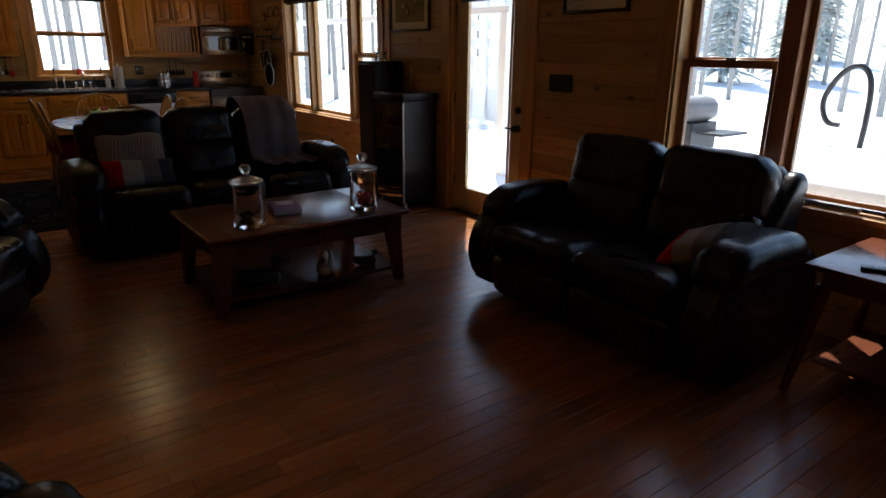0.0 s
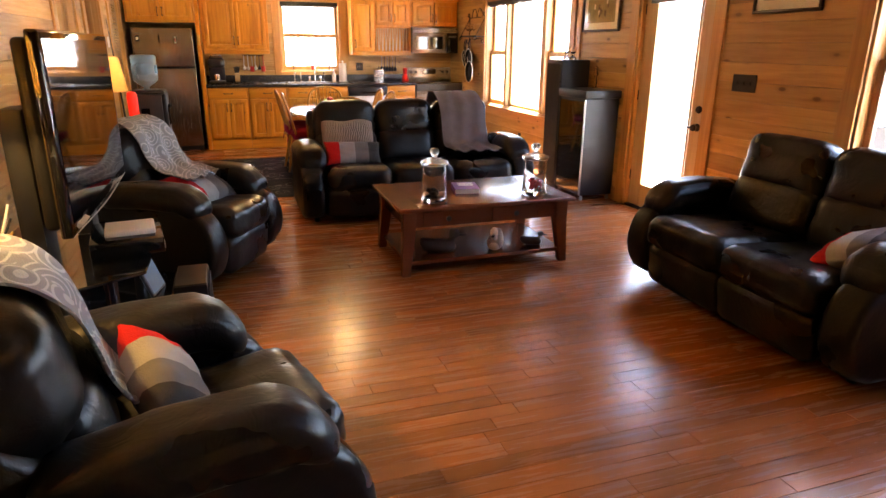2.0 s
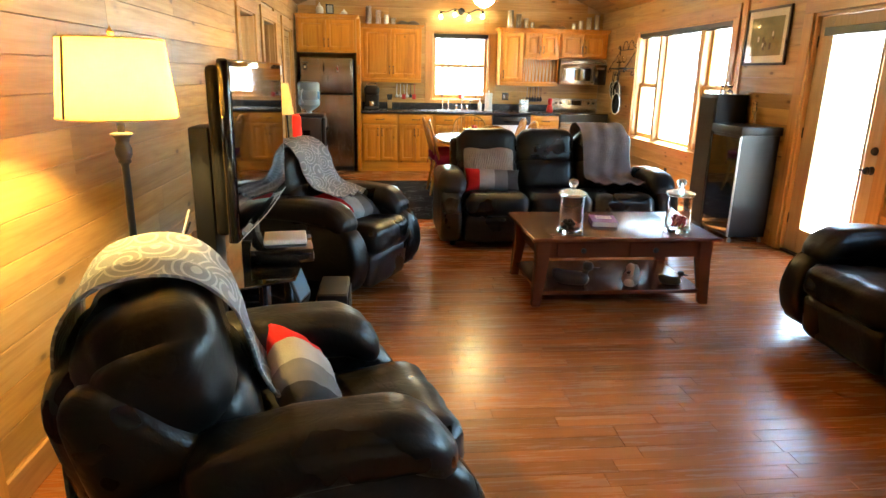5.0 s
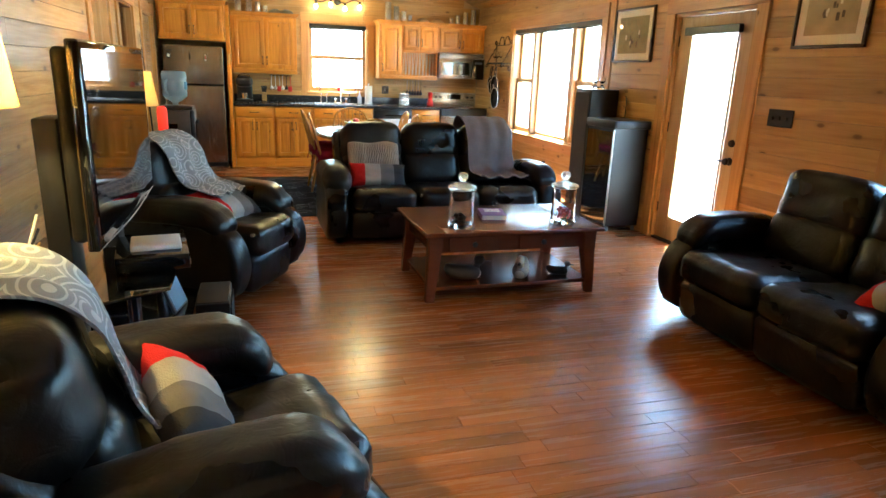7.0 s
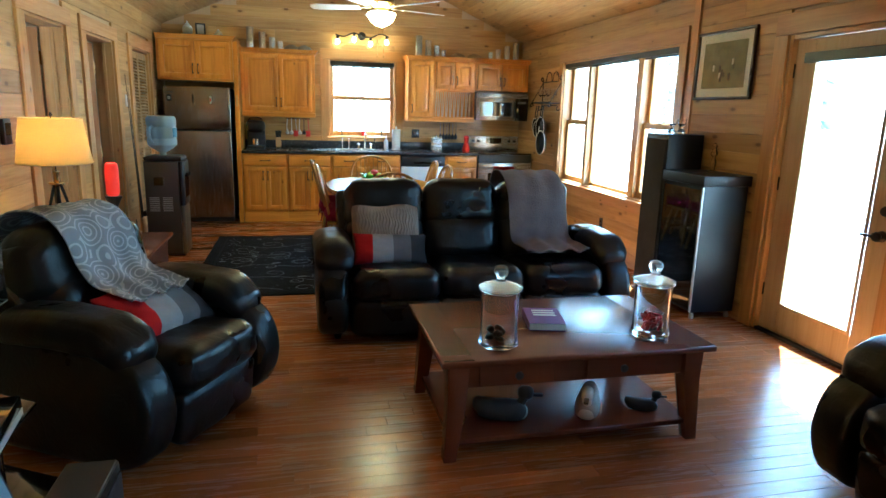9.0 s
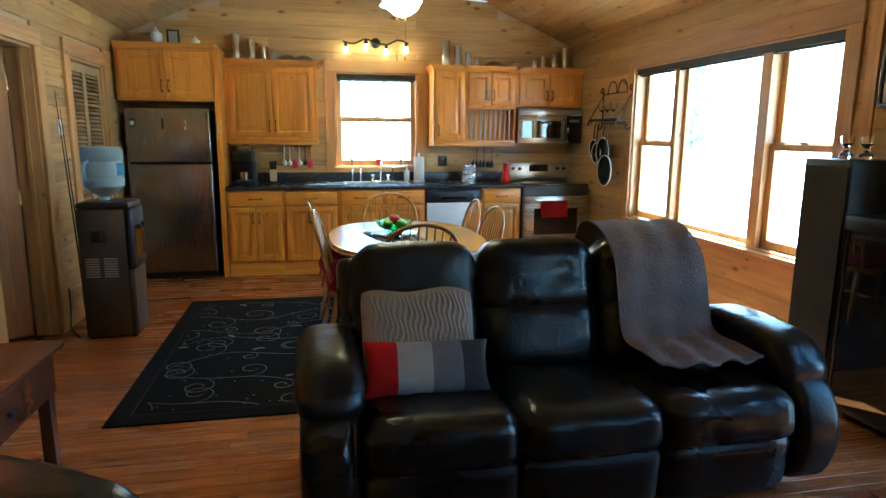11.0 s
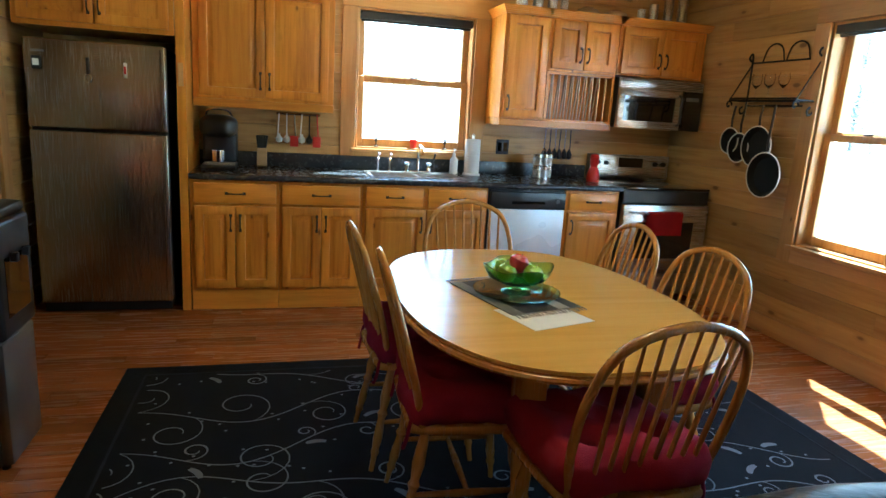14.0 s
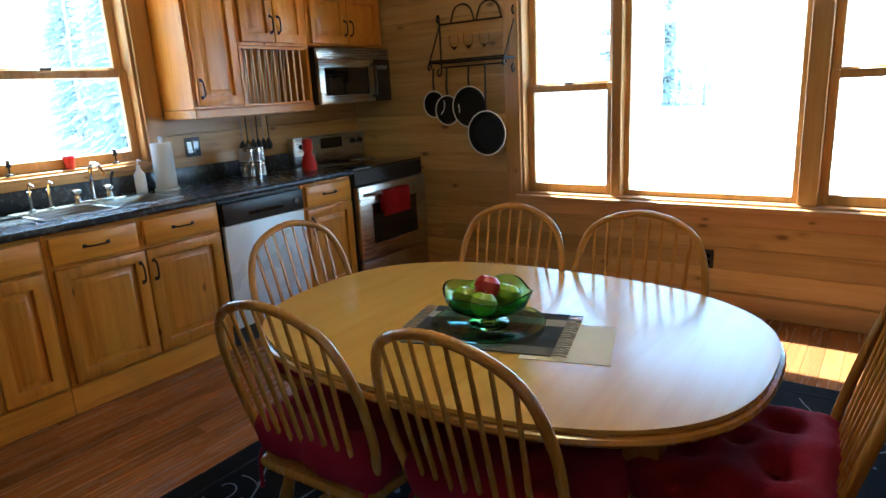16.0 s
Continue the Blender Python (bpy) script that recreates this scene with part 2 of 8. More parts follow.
LOGWOOD = wood("bare_wood", (0.5, 0.36, 0.18), (0.42, 0.28, 0.13), (0.3, 0.18, 0.08), "x", 0.6, 0.3)
LEATHER = leather("black_leather", (0.0042, 0.004, 0.0042), 0.31)
STEEL = brushed("stainless", (0.50, 0.49, 0.47), 0.27, "x")
STEEL_V = brushed("stainless_vertical", (0.33, 0.325, 0.315), 0.25, "z")
CHROME = plain("chrome", (0.8, 0.8, 0.8), 0.08, 1.0, 0.02)
BRASS = plain("antique_brass", (0.45, 0.28, 0.09), 0.28, 1.0, 0.2)
IRON = plain("wrought_iron", (0.02, 0.018, 0.017), 0.5, 0.6, 0.2, 60, 0.0015)
BRONZE = plain("dark_bronze", (0.03, 0.023, 0.02), 0.42, 0.5, 0.2, 60)
BLACK = plain("black_plastic", (0.012, 0.012, 0.013), 0.35, 0.0, 0.2, 80)
GLOSS = plain("black_gloss", (0.006, 0.006, 0.007), 0.06, 0.0, 0.1, 10, coat=0.6)
BLACKWOOD = plain("black_laminate", (0.007, 0.0075, 0.010), 0.36, 0.0, 0.2, 40, spec=0.4)
GREY_PL = plain("grey_plastic", (0.16, 0.15, 0.145), 0.45, 0.0, 0.1)
SILVER_PL = plain("silver_plastic", (0.42, 0.42, 0.42), 0.35, 0.3, 0.06)
WHITE_PL = plain("white_plastic", (0.75, 0.74, 0.72), 0.4, 0.0, 0.04)
DISH_WHITE = plain("dishwasher_front", (0.74, 0.77, 0.80), 0.28, 0.1, 0.03)
COUNTER = plain("slate_laminate", (0.040, 0.043, 0.050), 0.24, 0.0, 0.10, 240)
RED = plain("red_enamel", (0.55, 0.02, 0.015), 0.3, 0.0, 0.1)
RED_CLOTH = cloth("red_cloth", (0.42, 0.012, 0.015))
GREY_CLOTH = cloth("light_grey_cloth", (0.32, 0.31, 0.30))
MID_CLOTH = cloth("mid_grey_cloth", (0.15, 0.14, 0.14))
DARK_CLOTH = cloth("charcoal_cloth", (0.045, 0.042, 0.042))
PLEAT = cloth("taupe_pleated_cloth", (0.30, 0.27, 0.245), 300)
THROW = cloth("taupe_knit", (0.155, 0.13, 0.13), 95, 0.006)
SWIRL = cloth("grey_swirl_throw", (0.24, 0.26, 0.29), 250, 0.002, 0.15, (0.42, 0.45, 0.48))
MAROON = cloth("maroon_cushion", (0.21, 0.009, 0.032), 320, 0.002, 0.25)
RUG = cloth("black_rug_pile", (0.0065, 0.007, 0.009), 420, 0.004, 0.35)
RUG_LINE = cloth("rug_scroll_yarn", (0.20, 0.21, 0.22), 420, 0.003, 0.25)
RUG_EDGE = cloth("rug_binding", (0.02, 0.021, 0.025), 420, 0.003)
GLASS = clear("clear_glass")
GREEN_GLASS = clear("green_glass", (0.42, 0.80, 0.28), 0.02)
TEAL_GLASS = clear("teal_glass", (0.55, 0.92, 0.82), 0.02)
SEAL = clear("milky_seal", (0.86, 0.90, 0.88), 0.35)
LID_GLASS = clear("pale_lid_glass", (0.88, 0.95, 0.92), 0.22, 1.3)
LID_GLASS.node_tree.nodes["Principled BSDF"].inputs["Transmission Weight"].default_value = 0.88
WATER_JUG = clear("jug_plastic", (0.50, 0.68, 0.86), 0.3, 1.15)
WATER_JUG.node_tree.nodes["Principled BSDF"].inputs["Transmission Weight"].default_value = 0.7
PANE = pane_glass("window_pane")
PAPER = plain("paper", (0.72, 0.70, 0.66), 0.8, 0, 0.05)
MAT_BOARD = plain("picture_mount", (0.86, 0.84, 0.78), 0.85, 0, 0.04)
ROCK = plain("pebbles", (0.03, 0.028, 0.028), 0.5, 0, 0.4)
SNOW = plain("snow", (0.80, 0.83, 0.88), 0.9, 0, 0.05, 2.0, 0.02)
BARK = plain("bark", (0.34, 0.32, 0.29), 0.9, 0, 0.4, 18, 0.01)
# needles much paler than real ones: the outdoor glare is put into the colour
CONIFER = plain("glare_paled_needles", (0.46, 0.50, 0.47), 0.8, 0, 0.5, 6)
PINK = plain("pink_wall_paint", (0.42, 0.10, 0.10), 0.7, 0, 0.05)
PLASTER = plain("plain_wall", (0.5, 0.36, 0.22), 0.7, 0, 0.05)
PAN = plain("pan_coating", (0.006, 0.006, 0.007), 0.5, 0.0, 0.15, 60, spec=0.2)
DOWEL = plain("pale_dowel_wood", (0.74, 0.62, 0.42), 0.5, 0.0, 0.1, 40)
DARK_TOP = plain("brown_sheen_top", (0.05, 0.042, 0.032), 0.35, 0, 0.2, 30)
BULB = glow("lit_bulb", (1.0, 0.72, 0.38), 5.0)

# ---------------------------------------------------------------- building helpers
def part(name, bm, material, parent=None, label="", smooth=True):
    """Links a bmesh as one mesh object."""
    me = bpy.data.meshes.new(name)
    bm.normal_update()
    bm.to_mesh(me)
    bm.free()
    if material:
        me.materials.append(material)
    if smooth:
        for p in me.polygons:
            p.use_smooth = True
        me.set_sharp_from_angle(angle=radians(38))
    ob = new(name, me)
    if parent:
        ob.parent = parent
    if label:
        ob["label"] = label
    return ob


def thing(name, m, label, category, group="", kind=""):
    """An empty at a thing's base, to hold its parts."""
    ob = new(name)
    ob.empty_display_size = 0.1
    ob.matrix_world = m
    return tagged(ob, label, category, group, kind)


def box(bm, x0, x1, y0, y1, z0, z1, bevel=0.0, seg=2):
    """A box, with its own edges rounded."""
    b = bmesh.new()
    bmesh.ops.create_cube(b, size=1)
    for v in b.verts:
        v.co = Vector(((x0 + x1) / 2 + v.co.x * (x1 - x0), (y0 + y1) / 2 + v.co.y * (y1 - y0), (z0 + z1) / 2 + v.co.z * (z1 - z0)))
    if bevel:
        bmesh.ops.bevel(b, geom=b.edges[:], offset=bevel, segments=seg, profile=0.5, affect="EDGES")
    join(bm, b)
    return bm


def join(bm, other, m=None):
    """Adds the other bmesh to bm, and frees it."""
    if m is not None:
        bmesh.ops.transform(other, matrix=m, verts=other.verts[:])
    made = [bm.verts.new(v.co) for v in other.verts]
    other.verts.index_update()
    for f in other.faces:
        try:
            bm.faces.new([made[v.index] for v in f.verts])
        except ValueError:
            pass
    other.free()
    return bm


def B():
    return bmesh.new()


def cube(x0, x1, y0, y1, z0, z1, bevel=0.0, seg=2):
    return box(B(), x0, x1, y0, y1, z0, z1, bevel, seg)


def lathe(profile, seg=24, x=0.0, y=0.0):
    """A body of revolution round z from (radius, height) pairs."""
    bm, rings = B(), []
    for r, z in profile:
        if r < 1e-5:
            rings.append([bm.verts.new((x, y, z))])
        else:
            rings.append([bm.verts.new((x + r * math.cos(2 * math.pi * k / seg), y + r * math.sin(2 * math.pi * k / seg), z)) for k in range(seg)])
    for a, b in zip(rings, rings[1:]):
        for k in range(seg):
            q = [a[k % len(a)], a[(k + 1) % len(a)], b[(k + 1) % len(b)], b[k % len(b)]]
            q = list(dict.fromkeys(q))
            if len(q) > 2:
                bm.faces.new(q)
    if len(rings[0]) > 1:
        bm.faces.new(rings[0][::-1])
    if len(rings[-1]) > 1:
        bm.faces.new(rings[-1])
    bmesh.ops.recalc_face_normals(bm, faces=bm.faces[:])
    return bm


def tube(points, radius, seg=8, closed=False):
    """A rod that follows points; radius may be one number or one per point."""
    bm, pts = B(), [Vector(p) for p in points]
    n = len(pts)
    rad = radius if isinstance(radius, (list, tuple)) else [radius] * n
    rings, ref = [], None
    for i, p in enumerate(pts):
        a = pts[(i - 1) % n] if closed or i else p
        c = pts[(i + 1) % n] if closed or i < n - 1 else p
        t = (c - a).normalized()
        if ref is None:
            ref = t.orthogonal().normalized()
        ref = (ref - t * ref.dot(t)).normalized()
        side = t.cross(ref)
        rings.append([bm.verts.new(p + rad[i] * (math.cos(2 * math.pi * k / seg) * ref + math.sin(2 * math.pi * k / seg) * side)) for k in range(seg)])
    for i in range(n if closed else n - 1):
        a, b = rings[i], rings[(i + 1) % n]
        for k in range(seg):
            bm.faces.new((a[k], a[(k + 1) % seg], b[(k + 1) % seg], b[k]))
    if not closed:
        bm.faces.new(rings[0][::-1])
        bm.faces.new(rings[-1])
    bmesh.ops.recalc_face_normals(bm, faces=bm.faces[:])
    return bm


def smooth_path(points, steps=6):
    """Points on a Catmull-Rom curve through the given ones."""
    p = [Vector(q) for q in points]
    p = [2 * p[0] - p[1]] + p + [2 * p[-1] - p[-2]]
    out = []
    for i in range(1, len(p) - 2):
        for s in range(steps):
            t = s / steps
            a, b, c, d = p[i - 1], p[i], p[i + 1], p[i + 2]
            out.append(0.5 * ((2 * b) + (c - a) * t + (2 * a - 5 * b + 4 * c - d) * t * t + (3 * b - a - 3 * c + d) * t ** 3))
    out.append(p[-2])
    return out


def puff(sx, sy, sz, r, cuts=10, swell=0.02, wrinkle=0.004, seed=0.0, shape=None):
    """A padded block centred on the origin: rounded edges, swelling faces, small wrinkles."""
    bm = B()
    bmesh.ops.create_cube(bm, size=2)
    bmesh.ops.subdivide_edges(bm, edges=bm.edges[:], cuts=cuts, use_grid_fill=True)
    half = Vector((sx / 2, sy / 2, sz / 2))
    r = min(r, *half)
    for v in bm.verts:
        u = v.co.copy()
        p = Vector((u.x * half.x, u.y * half.y, u.z * half.z))
        core = Vector([max(-(h - r), min(h - r, c)) for c, h in zip(p, half)])
        d = p - core
        out = d.normalized() if d.length > 1e-6 else u.normalized()
        q = core + out * r
        q += out * swell * (1 - u.x * u.x * 0.9) ** 0.5 * (1 - u.y * u.y * 0.9) ** 0.5 * (1 - u.z * u.z * 0.9) ** 0.5
        if shape:
            q = shape(q, u)
        q += out * wrinkle * (noise.noise(Vector((q.x * 9 + seed, q.y * 9, q.z * 9))) + 0.6 * noise.noise(Vector((q.x * 23 + seed, q.y * 23, q.z * 23))))
        v.co = q
    return bm


def moved(bm, m):
    bmesh.ops.transform(bm, matrix=m, verts=bm.verts[:])
    return bm


def prism(outline, thick, axis="x", bevel=0.0, seg=3):
    """An outline in the two other axes, given depth along one axis, centred on it."""
    bm = B()
    def put(a, b, h):
        return {"x": (h, a, b), "y": (a, h, b), "z": (a, b, h)}[axis]
    lo = [bm.verts.new(put(a, b, -thick / 2)) for a, b in outline]
    hi = [bm.verts.new(put(a, b, thick / 2)) for a, b in outline]
    f0, f1 = bm.faces.new(lo[::-1]), bm.faces.new(hi)
    for k in range(len(outline)):
        j = (k + 1) % len(outline)
        bm.faces.new((lo[k], lo[j], hi[j], hi[k]))
    bmesh.ops.recalc_face_normals(bm, faces=bm.faces[:])
    if bevel:
        rim = [e for f in (f0, f1) for e in f.edges]
        bmesh.ops.bevel(bm, geom=rim, offset=bevel, segments=seg, profile=0.5, affect="EDGES")
    return bm


def structure(name, bm, material, label, category, smooth=True):
    return tagged(part(name, bm, material, None, "", smooth), label, category, "", "structure")

# ---------------------------------------------------------------- the room
XL, XR, YS, YN = -0.97, 3.90, -1.70, 10.27      # inner faces of the four walls
EAVE, RIDGE, XM = 2.47, 3.50, 1.465
SLOPE = (RIDGE - EAVE) / (XM - XL)
TH, BT = 0.16, 0.018                            # wall thickness, board thickness

# openings as (from, to, bottom, top) along each wall
OPEN_E = [(0.33, 2.72, 0.665, 2.09), (4.04, 5.02, 0.0, 2.03), (6.27, 8.72, 0.665, 2.09)]
OPEN_W = [(0.69, 1.61, 0.0, 2.03), (5.90, 6.64, 0.0, 2.02), (7.10, 7.92, 0.0, 2.03), (8.56, 9.40, 0.0, 2.04)]
OPEN_N = [(1.125, 2.045, 1.085, 2.125)]


def gable_top(x):
    return EAVE + SLOPE * (min(x, 2 * XM - x) - XL)


def slab(axis, plane, out, a0, a1, top, openings):
    """A wall's core with its openings cut through; out is the side that its thickness lies on."""
    bm = B()
    p0, p1 = sorted((plane + out * BT, plane + out * TH))
    def put(s0, s1, z0, z1):
        if s1 - s0 > 1e-4 and z1 - z0 > 1e-4:
            box(bm, *((s0, s1, p0, p1) if axis == "x" else (p0, p1, s0, s1)), z0, z1)
    at = a0
    for s0, s1, z0, z1 in sorted(openings):
        put(at, s0, 0, top)
        put(s0, s1, 0, z0)
        put(s0, s1, z1, top)
        at = s1
    put(at, a1, 0, top)
    return bm


floor = structure("floor", cube(XL - TH, XR + TH, YS - TH, YN + TH, -0.20, -0.014), PLASTER, "subfloor under the reddish-brown hardwood planks", "floor", False)
wall_west = structure("wall_west", slab("y", XL, -1, YS - TH, YN + TH, EAVE, OPEN_W), PLASTER, "honey pine board wall with door openings", "wall", False)
wall_east = structure("wall_east", slab("y", XR, 1, YS - TH, YN + TH, EAVE, OPEN_E), PLASTER, "honey pine board wall with large windows and a door", "wall", False)


def gabled(name, y, out, openings, label):
    bm = slab("x", y, out, XL, XR, EAVE, openings)
    y0, y1 = y + out * BT, y + out * TH
    join(bm, moved(prism([(XL, EAVE), (XR, EAVE), (XM, RIDGE)], abs(y1 - y0), "y"), Matrix.Translation((0, (y0 + y1) / 2, 0))))
    return structure(name, bm, PLASTER, label, "wall", False)


wall_north = gabled("wall_north", YN, 1, OPEN_N, "pine board gable wall behind the kitchen")
wall_south = gabled("wall_south", YS, -1, [], "pine board gable wall at the living room end")

# ceiling: tongue and groove planks along the room on both slopes, one mesh
bm = B()
run = math.hypot(XM - XL, RIDGE - EAVE)
rows = round(run / 0.14)
for side in (-1, 1):
    rnd = random.Random(5 + side)
    for k in range(rows):
        a, b = k / rows, (k + 1) / rows
        y = YS - TH - rnd.random() * 2
        while y < YN + TH:
            y2 = min(y + rnd.choice((2.4, 3.0, 3.6)), YN + TH)
            if y2 > YS:
                one = cube(max(y, YS - TH) + 0.0008, y2 - 0.0008, a * run + 0.0012, b * run - 0.0012, 0.0, 0.018)
                tilt = math.atan(SLOPE)
                # local: x along the room, y up the slope, z through the plank
                ex, ey = Vector((0, 1, 0)), Vector((-side * math.cos(tilt), 0, math.sin(tilt)))
                ez = Vector((side * math.sin(tilt), 0, math.cos(tilt)))
                m = Matrix((ex, ey, ez)).transposed().to_4x4()
                m.translation = (XL if side < 0 else XR, 0, EAVE)
                join(bm, one, m)
            y = y2
ceiling = structure("ceiling", bm, PINE_CEIL, "vaulted ceiling of knotty pine planks", "ceiling", False)
bm = prism([(XL - 0.17, EAVE - 0.072), (XM, RIDGE + 0.012), (XR + 0.17, EAVE - 0.072), (XR + 0.17, EAVE + 0.2), (XM, RIDGE + 0.25), (XL - 0.17, EAVE + 0.2)], YN - YS + 1.4, "y")
roof = structure("roof", moved(bm, Matrix.Translation((0, (YN + YS) / 2, 0.024))), PLASTER, "roof above the vaulted ceiling", "roof", False)


# ---------------------------------------------------------------- windows and doors
def casing_set(parent, axis, plane, inward, a0, a1, z0, z1, w=0.115, proud=0.02, sill=True, head=0.0):
    """Flat pine casing round an opening, proud of the boards."""
    p0, p1 = sorted((plane, plane + inward * proud))
    def put(name, s0, s1, q0, q1, extra=0.0):
        e0, e1 = (p0, p1 + extra) if inward > 0 else (p0 - extra, p1)
        bm = cube(*((s0, s1, e0, e1) if axis == "x" else (e0, e1, s0, s1)), q0, q1, 0.003, 1)
        part(name, bm, PINE_TRIM if q1 - q0 > s1 - s0 else (PINE_RAIL if axis == "x" else PINE_CASE_Y), parent)
    put("side_casing", a0 - w, a0, z0 - (w if sill else 0), z1)
    put("side_casing", a1, a1 + w, z0 - (w if sill else 0), z1)
    put("head_casing", a0 - w, a1 + w, z1 + 0.001, z1 + w + head)
    if sill:
        put("sill", a0 - 0.001, a1 + 0.001, z0 - w, z0 - 0.001)
        put("stool", a0 - 0.03, a1 + 0.03, z0 - 0.026, z0 + 0.004, 0.03)


PINE_CASE_Y = wood("pine_head_casing", (0.60, 0.36, 0.15), (0.52, 0.28, 0.105), (0.38, 0.19, 0.065), "y", 0.38, 0.8, vary=0.15, coat=0.2)


def bar(parent, name, axis, depth0, depth1, s0, s1, z0, z1, material):
    bm = cube(*((s0, s1, depth0, depth1) if axis == "x" else (depth0, depth1, s0, s1)), z0, z1, 0.004, 1)
    return part(name, bm, material, parent)


def sash(parent, axis, d, s0, s1, z0, z1, material, w=0.048, bottom=0.06):
    """One glazed sash round depth d: four rails and a pane."""
    bar(parent, "stile", axis, d - 0.018, d + 0.018, s0, s0 + w, z0, z1, material)
    bar(parent, "stile", axis, d - 0.018, d + 0.018, s1 - w, s1, z0, z1, material)
    bar(parent, "rail", axis, d - 0.017, d + 0.017, s0 + w, s1 - w, z1 - w, z1, material)
    bar(parent, "rail", axis, d - 0.017, d + 0.017, s0 + w, s1 - w, z0, z0 + bottom, material)
    bm = cube(*((s0 + w - 0.006, s1 - w + 0.006, d - 0.003, d + 0.003) if axis == "x" else (d - 0.003, d + 0.003, s0 + w - 0.006, s1 - w + 0.006)), z0 + bottom - 0.006, z1 - w + 0.006)
    g = part("pane", bm, PANE, parent, "clear glass pane", False)
    g.visible_shadow = False


def window(name, axis, plane, out, a0, a1, z0, z1, bays, material, label):
    """bays: (from, to, double hung?) along the wall; a jamb lining, mullions and sashes."""
    w = tagged(thing(name, Matrix(), label, "window"), kind="structure")
    d = plane + out * 0.105
    lo, hi = sorted((plane + out * 0.001, plane + out * TH))
    for s0, s1 in ((a0, a0 + 0.018), (a1 - 0.018, a1)):
        bar(w, "jamb", axis, lo, hi, s0, s1, z0, z1, PINE_TRIM)
    bar(w, "jamb", axis, lo, hi, a0 + 0.018, a1 - 0.018, z1 - 0.018, z1, PINE_RAIL if axis == "x" else PINE_CASE_Y)
    bar(w, "jamb", axis, lo, hi, a0 + 0.018, a1 - 0.018, z0, z0 + 0.018, PINE_RAIL if axis == "x" else PINE_CASE_Y)
    casing_set(w, axis, plane, -out, a0, a1, z0, z1, head=0.02)
    spans = sorted(bays)
    for (p, q, hung), nxt in zip(spans, spans[1:] + [None]):
        if hung:
            mid = z0 + 0.50 * (z1 - z0) + 0.01
            sash(w, axis, d + out * 0.02, p, q, mid - 0.024, z1 - 0.018, material)
            sash(w, axis, d - out * 0.02, p, q, z0 + 0.018, mid + 0.024, material)
            bar(w, "sash_lock", axis, d - out * 0.045, d - out * 0.02, (p + q) / 2 - 0.03, (p + q) / 2 + 0.03, mid + 0.024, mid + 0.036, BRONZE)
        else:
            sash(w, axis, d, p, q, z0 + 0.018, z1 - 0.018, material, 0.035, 0.035)
        if nxt:
            bar(w, "mullion", axis, plane + out * 0.02, plane + out * TH, q, nxt[0], z0 + 0.018, z1 - 0.018, material)
    return w


def blind(axis, plane, out, a0, a1, z, name="roller_blind"):
    """A rolled-up dark blind under the head of an opening."""
    d = plane + out * 0.035
    t = thing(name, Matrix(), "rolled-up black roller blind at the window head", "blind")
    lo, hi = sorted((d - 0.03, d + 0.03))
    bar(t, "cassette", axis, lo, hi, a0, a1, z - 0.055, z, BLACK)
    bar(t, "hem_bar", axis, d - 0.008, d + 0.008, a0 + 0.012, a1 - 0.012, z - 0.072, z - 0.0552, BLACK)


window("window_1", "y", XR, 1, *OPEN_E[2], [(6.29, 6.90, True), (7.0, 8.015, False), (8.08, 8.70, True)], PINE_TRIM, "three-part pine window with double-hung sides over the dining area")
window("window_2", "y", XR, 1, *OPEN_E[0], [(0.35, 0.95, True), (1.05, 2.00, False), (2.10, 2.70, True)], SASH, "three-part brown-stained window beside the loveseat")
window("window_3", "x", YN, 1, *OPEN_N[0], [(1.145, 2.025, True)], PINE_TRIM, "double-hung pine window above the kitchen sink")
blind("y", XR, 1, 6.29, 8.70, 2.075)
blind("x", YN, 1, 1.145, 2.025, 2.105)
blind("y", XR, 1, 0.35, 2.70, 2.075)

# entry door with one tall pane
y0, y1, _, dz = OPEN_E[1]
door = tagged(thing("door_1", Matrix(), "cream pine entry door with one tall pane, closed", "door"), kind="structure")
casing_set(door, "y", XR, -1, y0, y1, 0, dz, 0.12, sill=False, head=0.02)
for a, b in ((y0, y0 + 0.03), (y1 - 0.03, y1)):
    bar(door, "jamb", "y", XR + 0.001, XR + TH, a, b, 0, dz, PINE_TRIM)
bar(door, "jamb", "y", XR + 0.001, XR + TH, y0 + 0.03, y1 - 0.03, dz - 0.03, dz, PINE_CASE_Y)
bar(door, "threshold", "y", XR + 0.002, XR + TH, y0 + 0.03, y1 - 0.03, -0.012, 0.016, BRONZE)
gl = (4.245, 4.815, 0.225, 1.86)
D0, D1 = XR + 0.035, XR + 0.080
bar(door, "door_stile", "y", D0, D1, y0 + 0.034, gl[0] - 0.012, 0.018, dz - 0.034, DOORCREAM)
bar(door, "door_stile", "y", D0, D1, gl[1] + 0.012, y1 - 0.034, 0.018, dz - 0.034, DOORCREAM)
bar(door, "door_rail", "y", D0 + 0.001, D1 - 0.001, gl[0] - 0.012, gl[1] + 0.012, 0.018, gl[2] - 0.012, DOORCREAM)
bar(door, "door_rail", "y", D0 + 0.001, D1 - 0.001, gl[0] - 0.012, gl[1] + 0.012, gl[3] + 0.012, dz - 0.034, DOORCREAM)
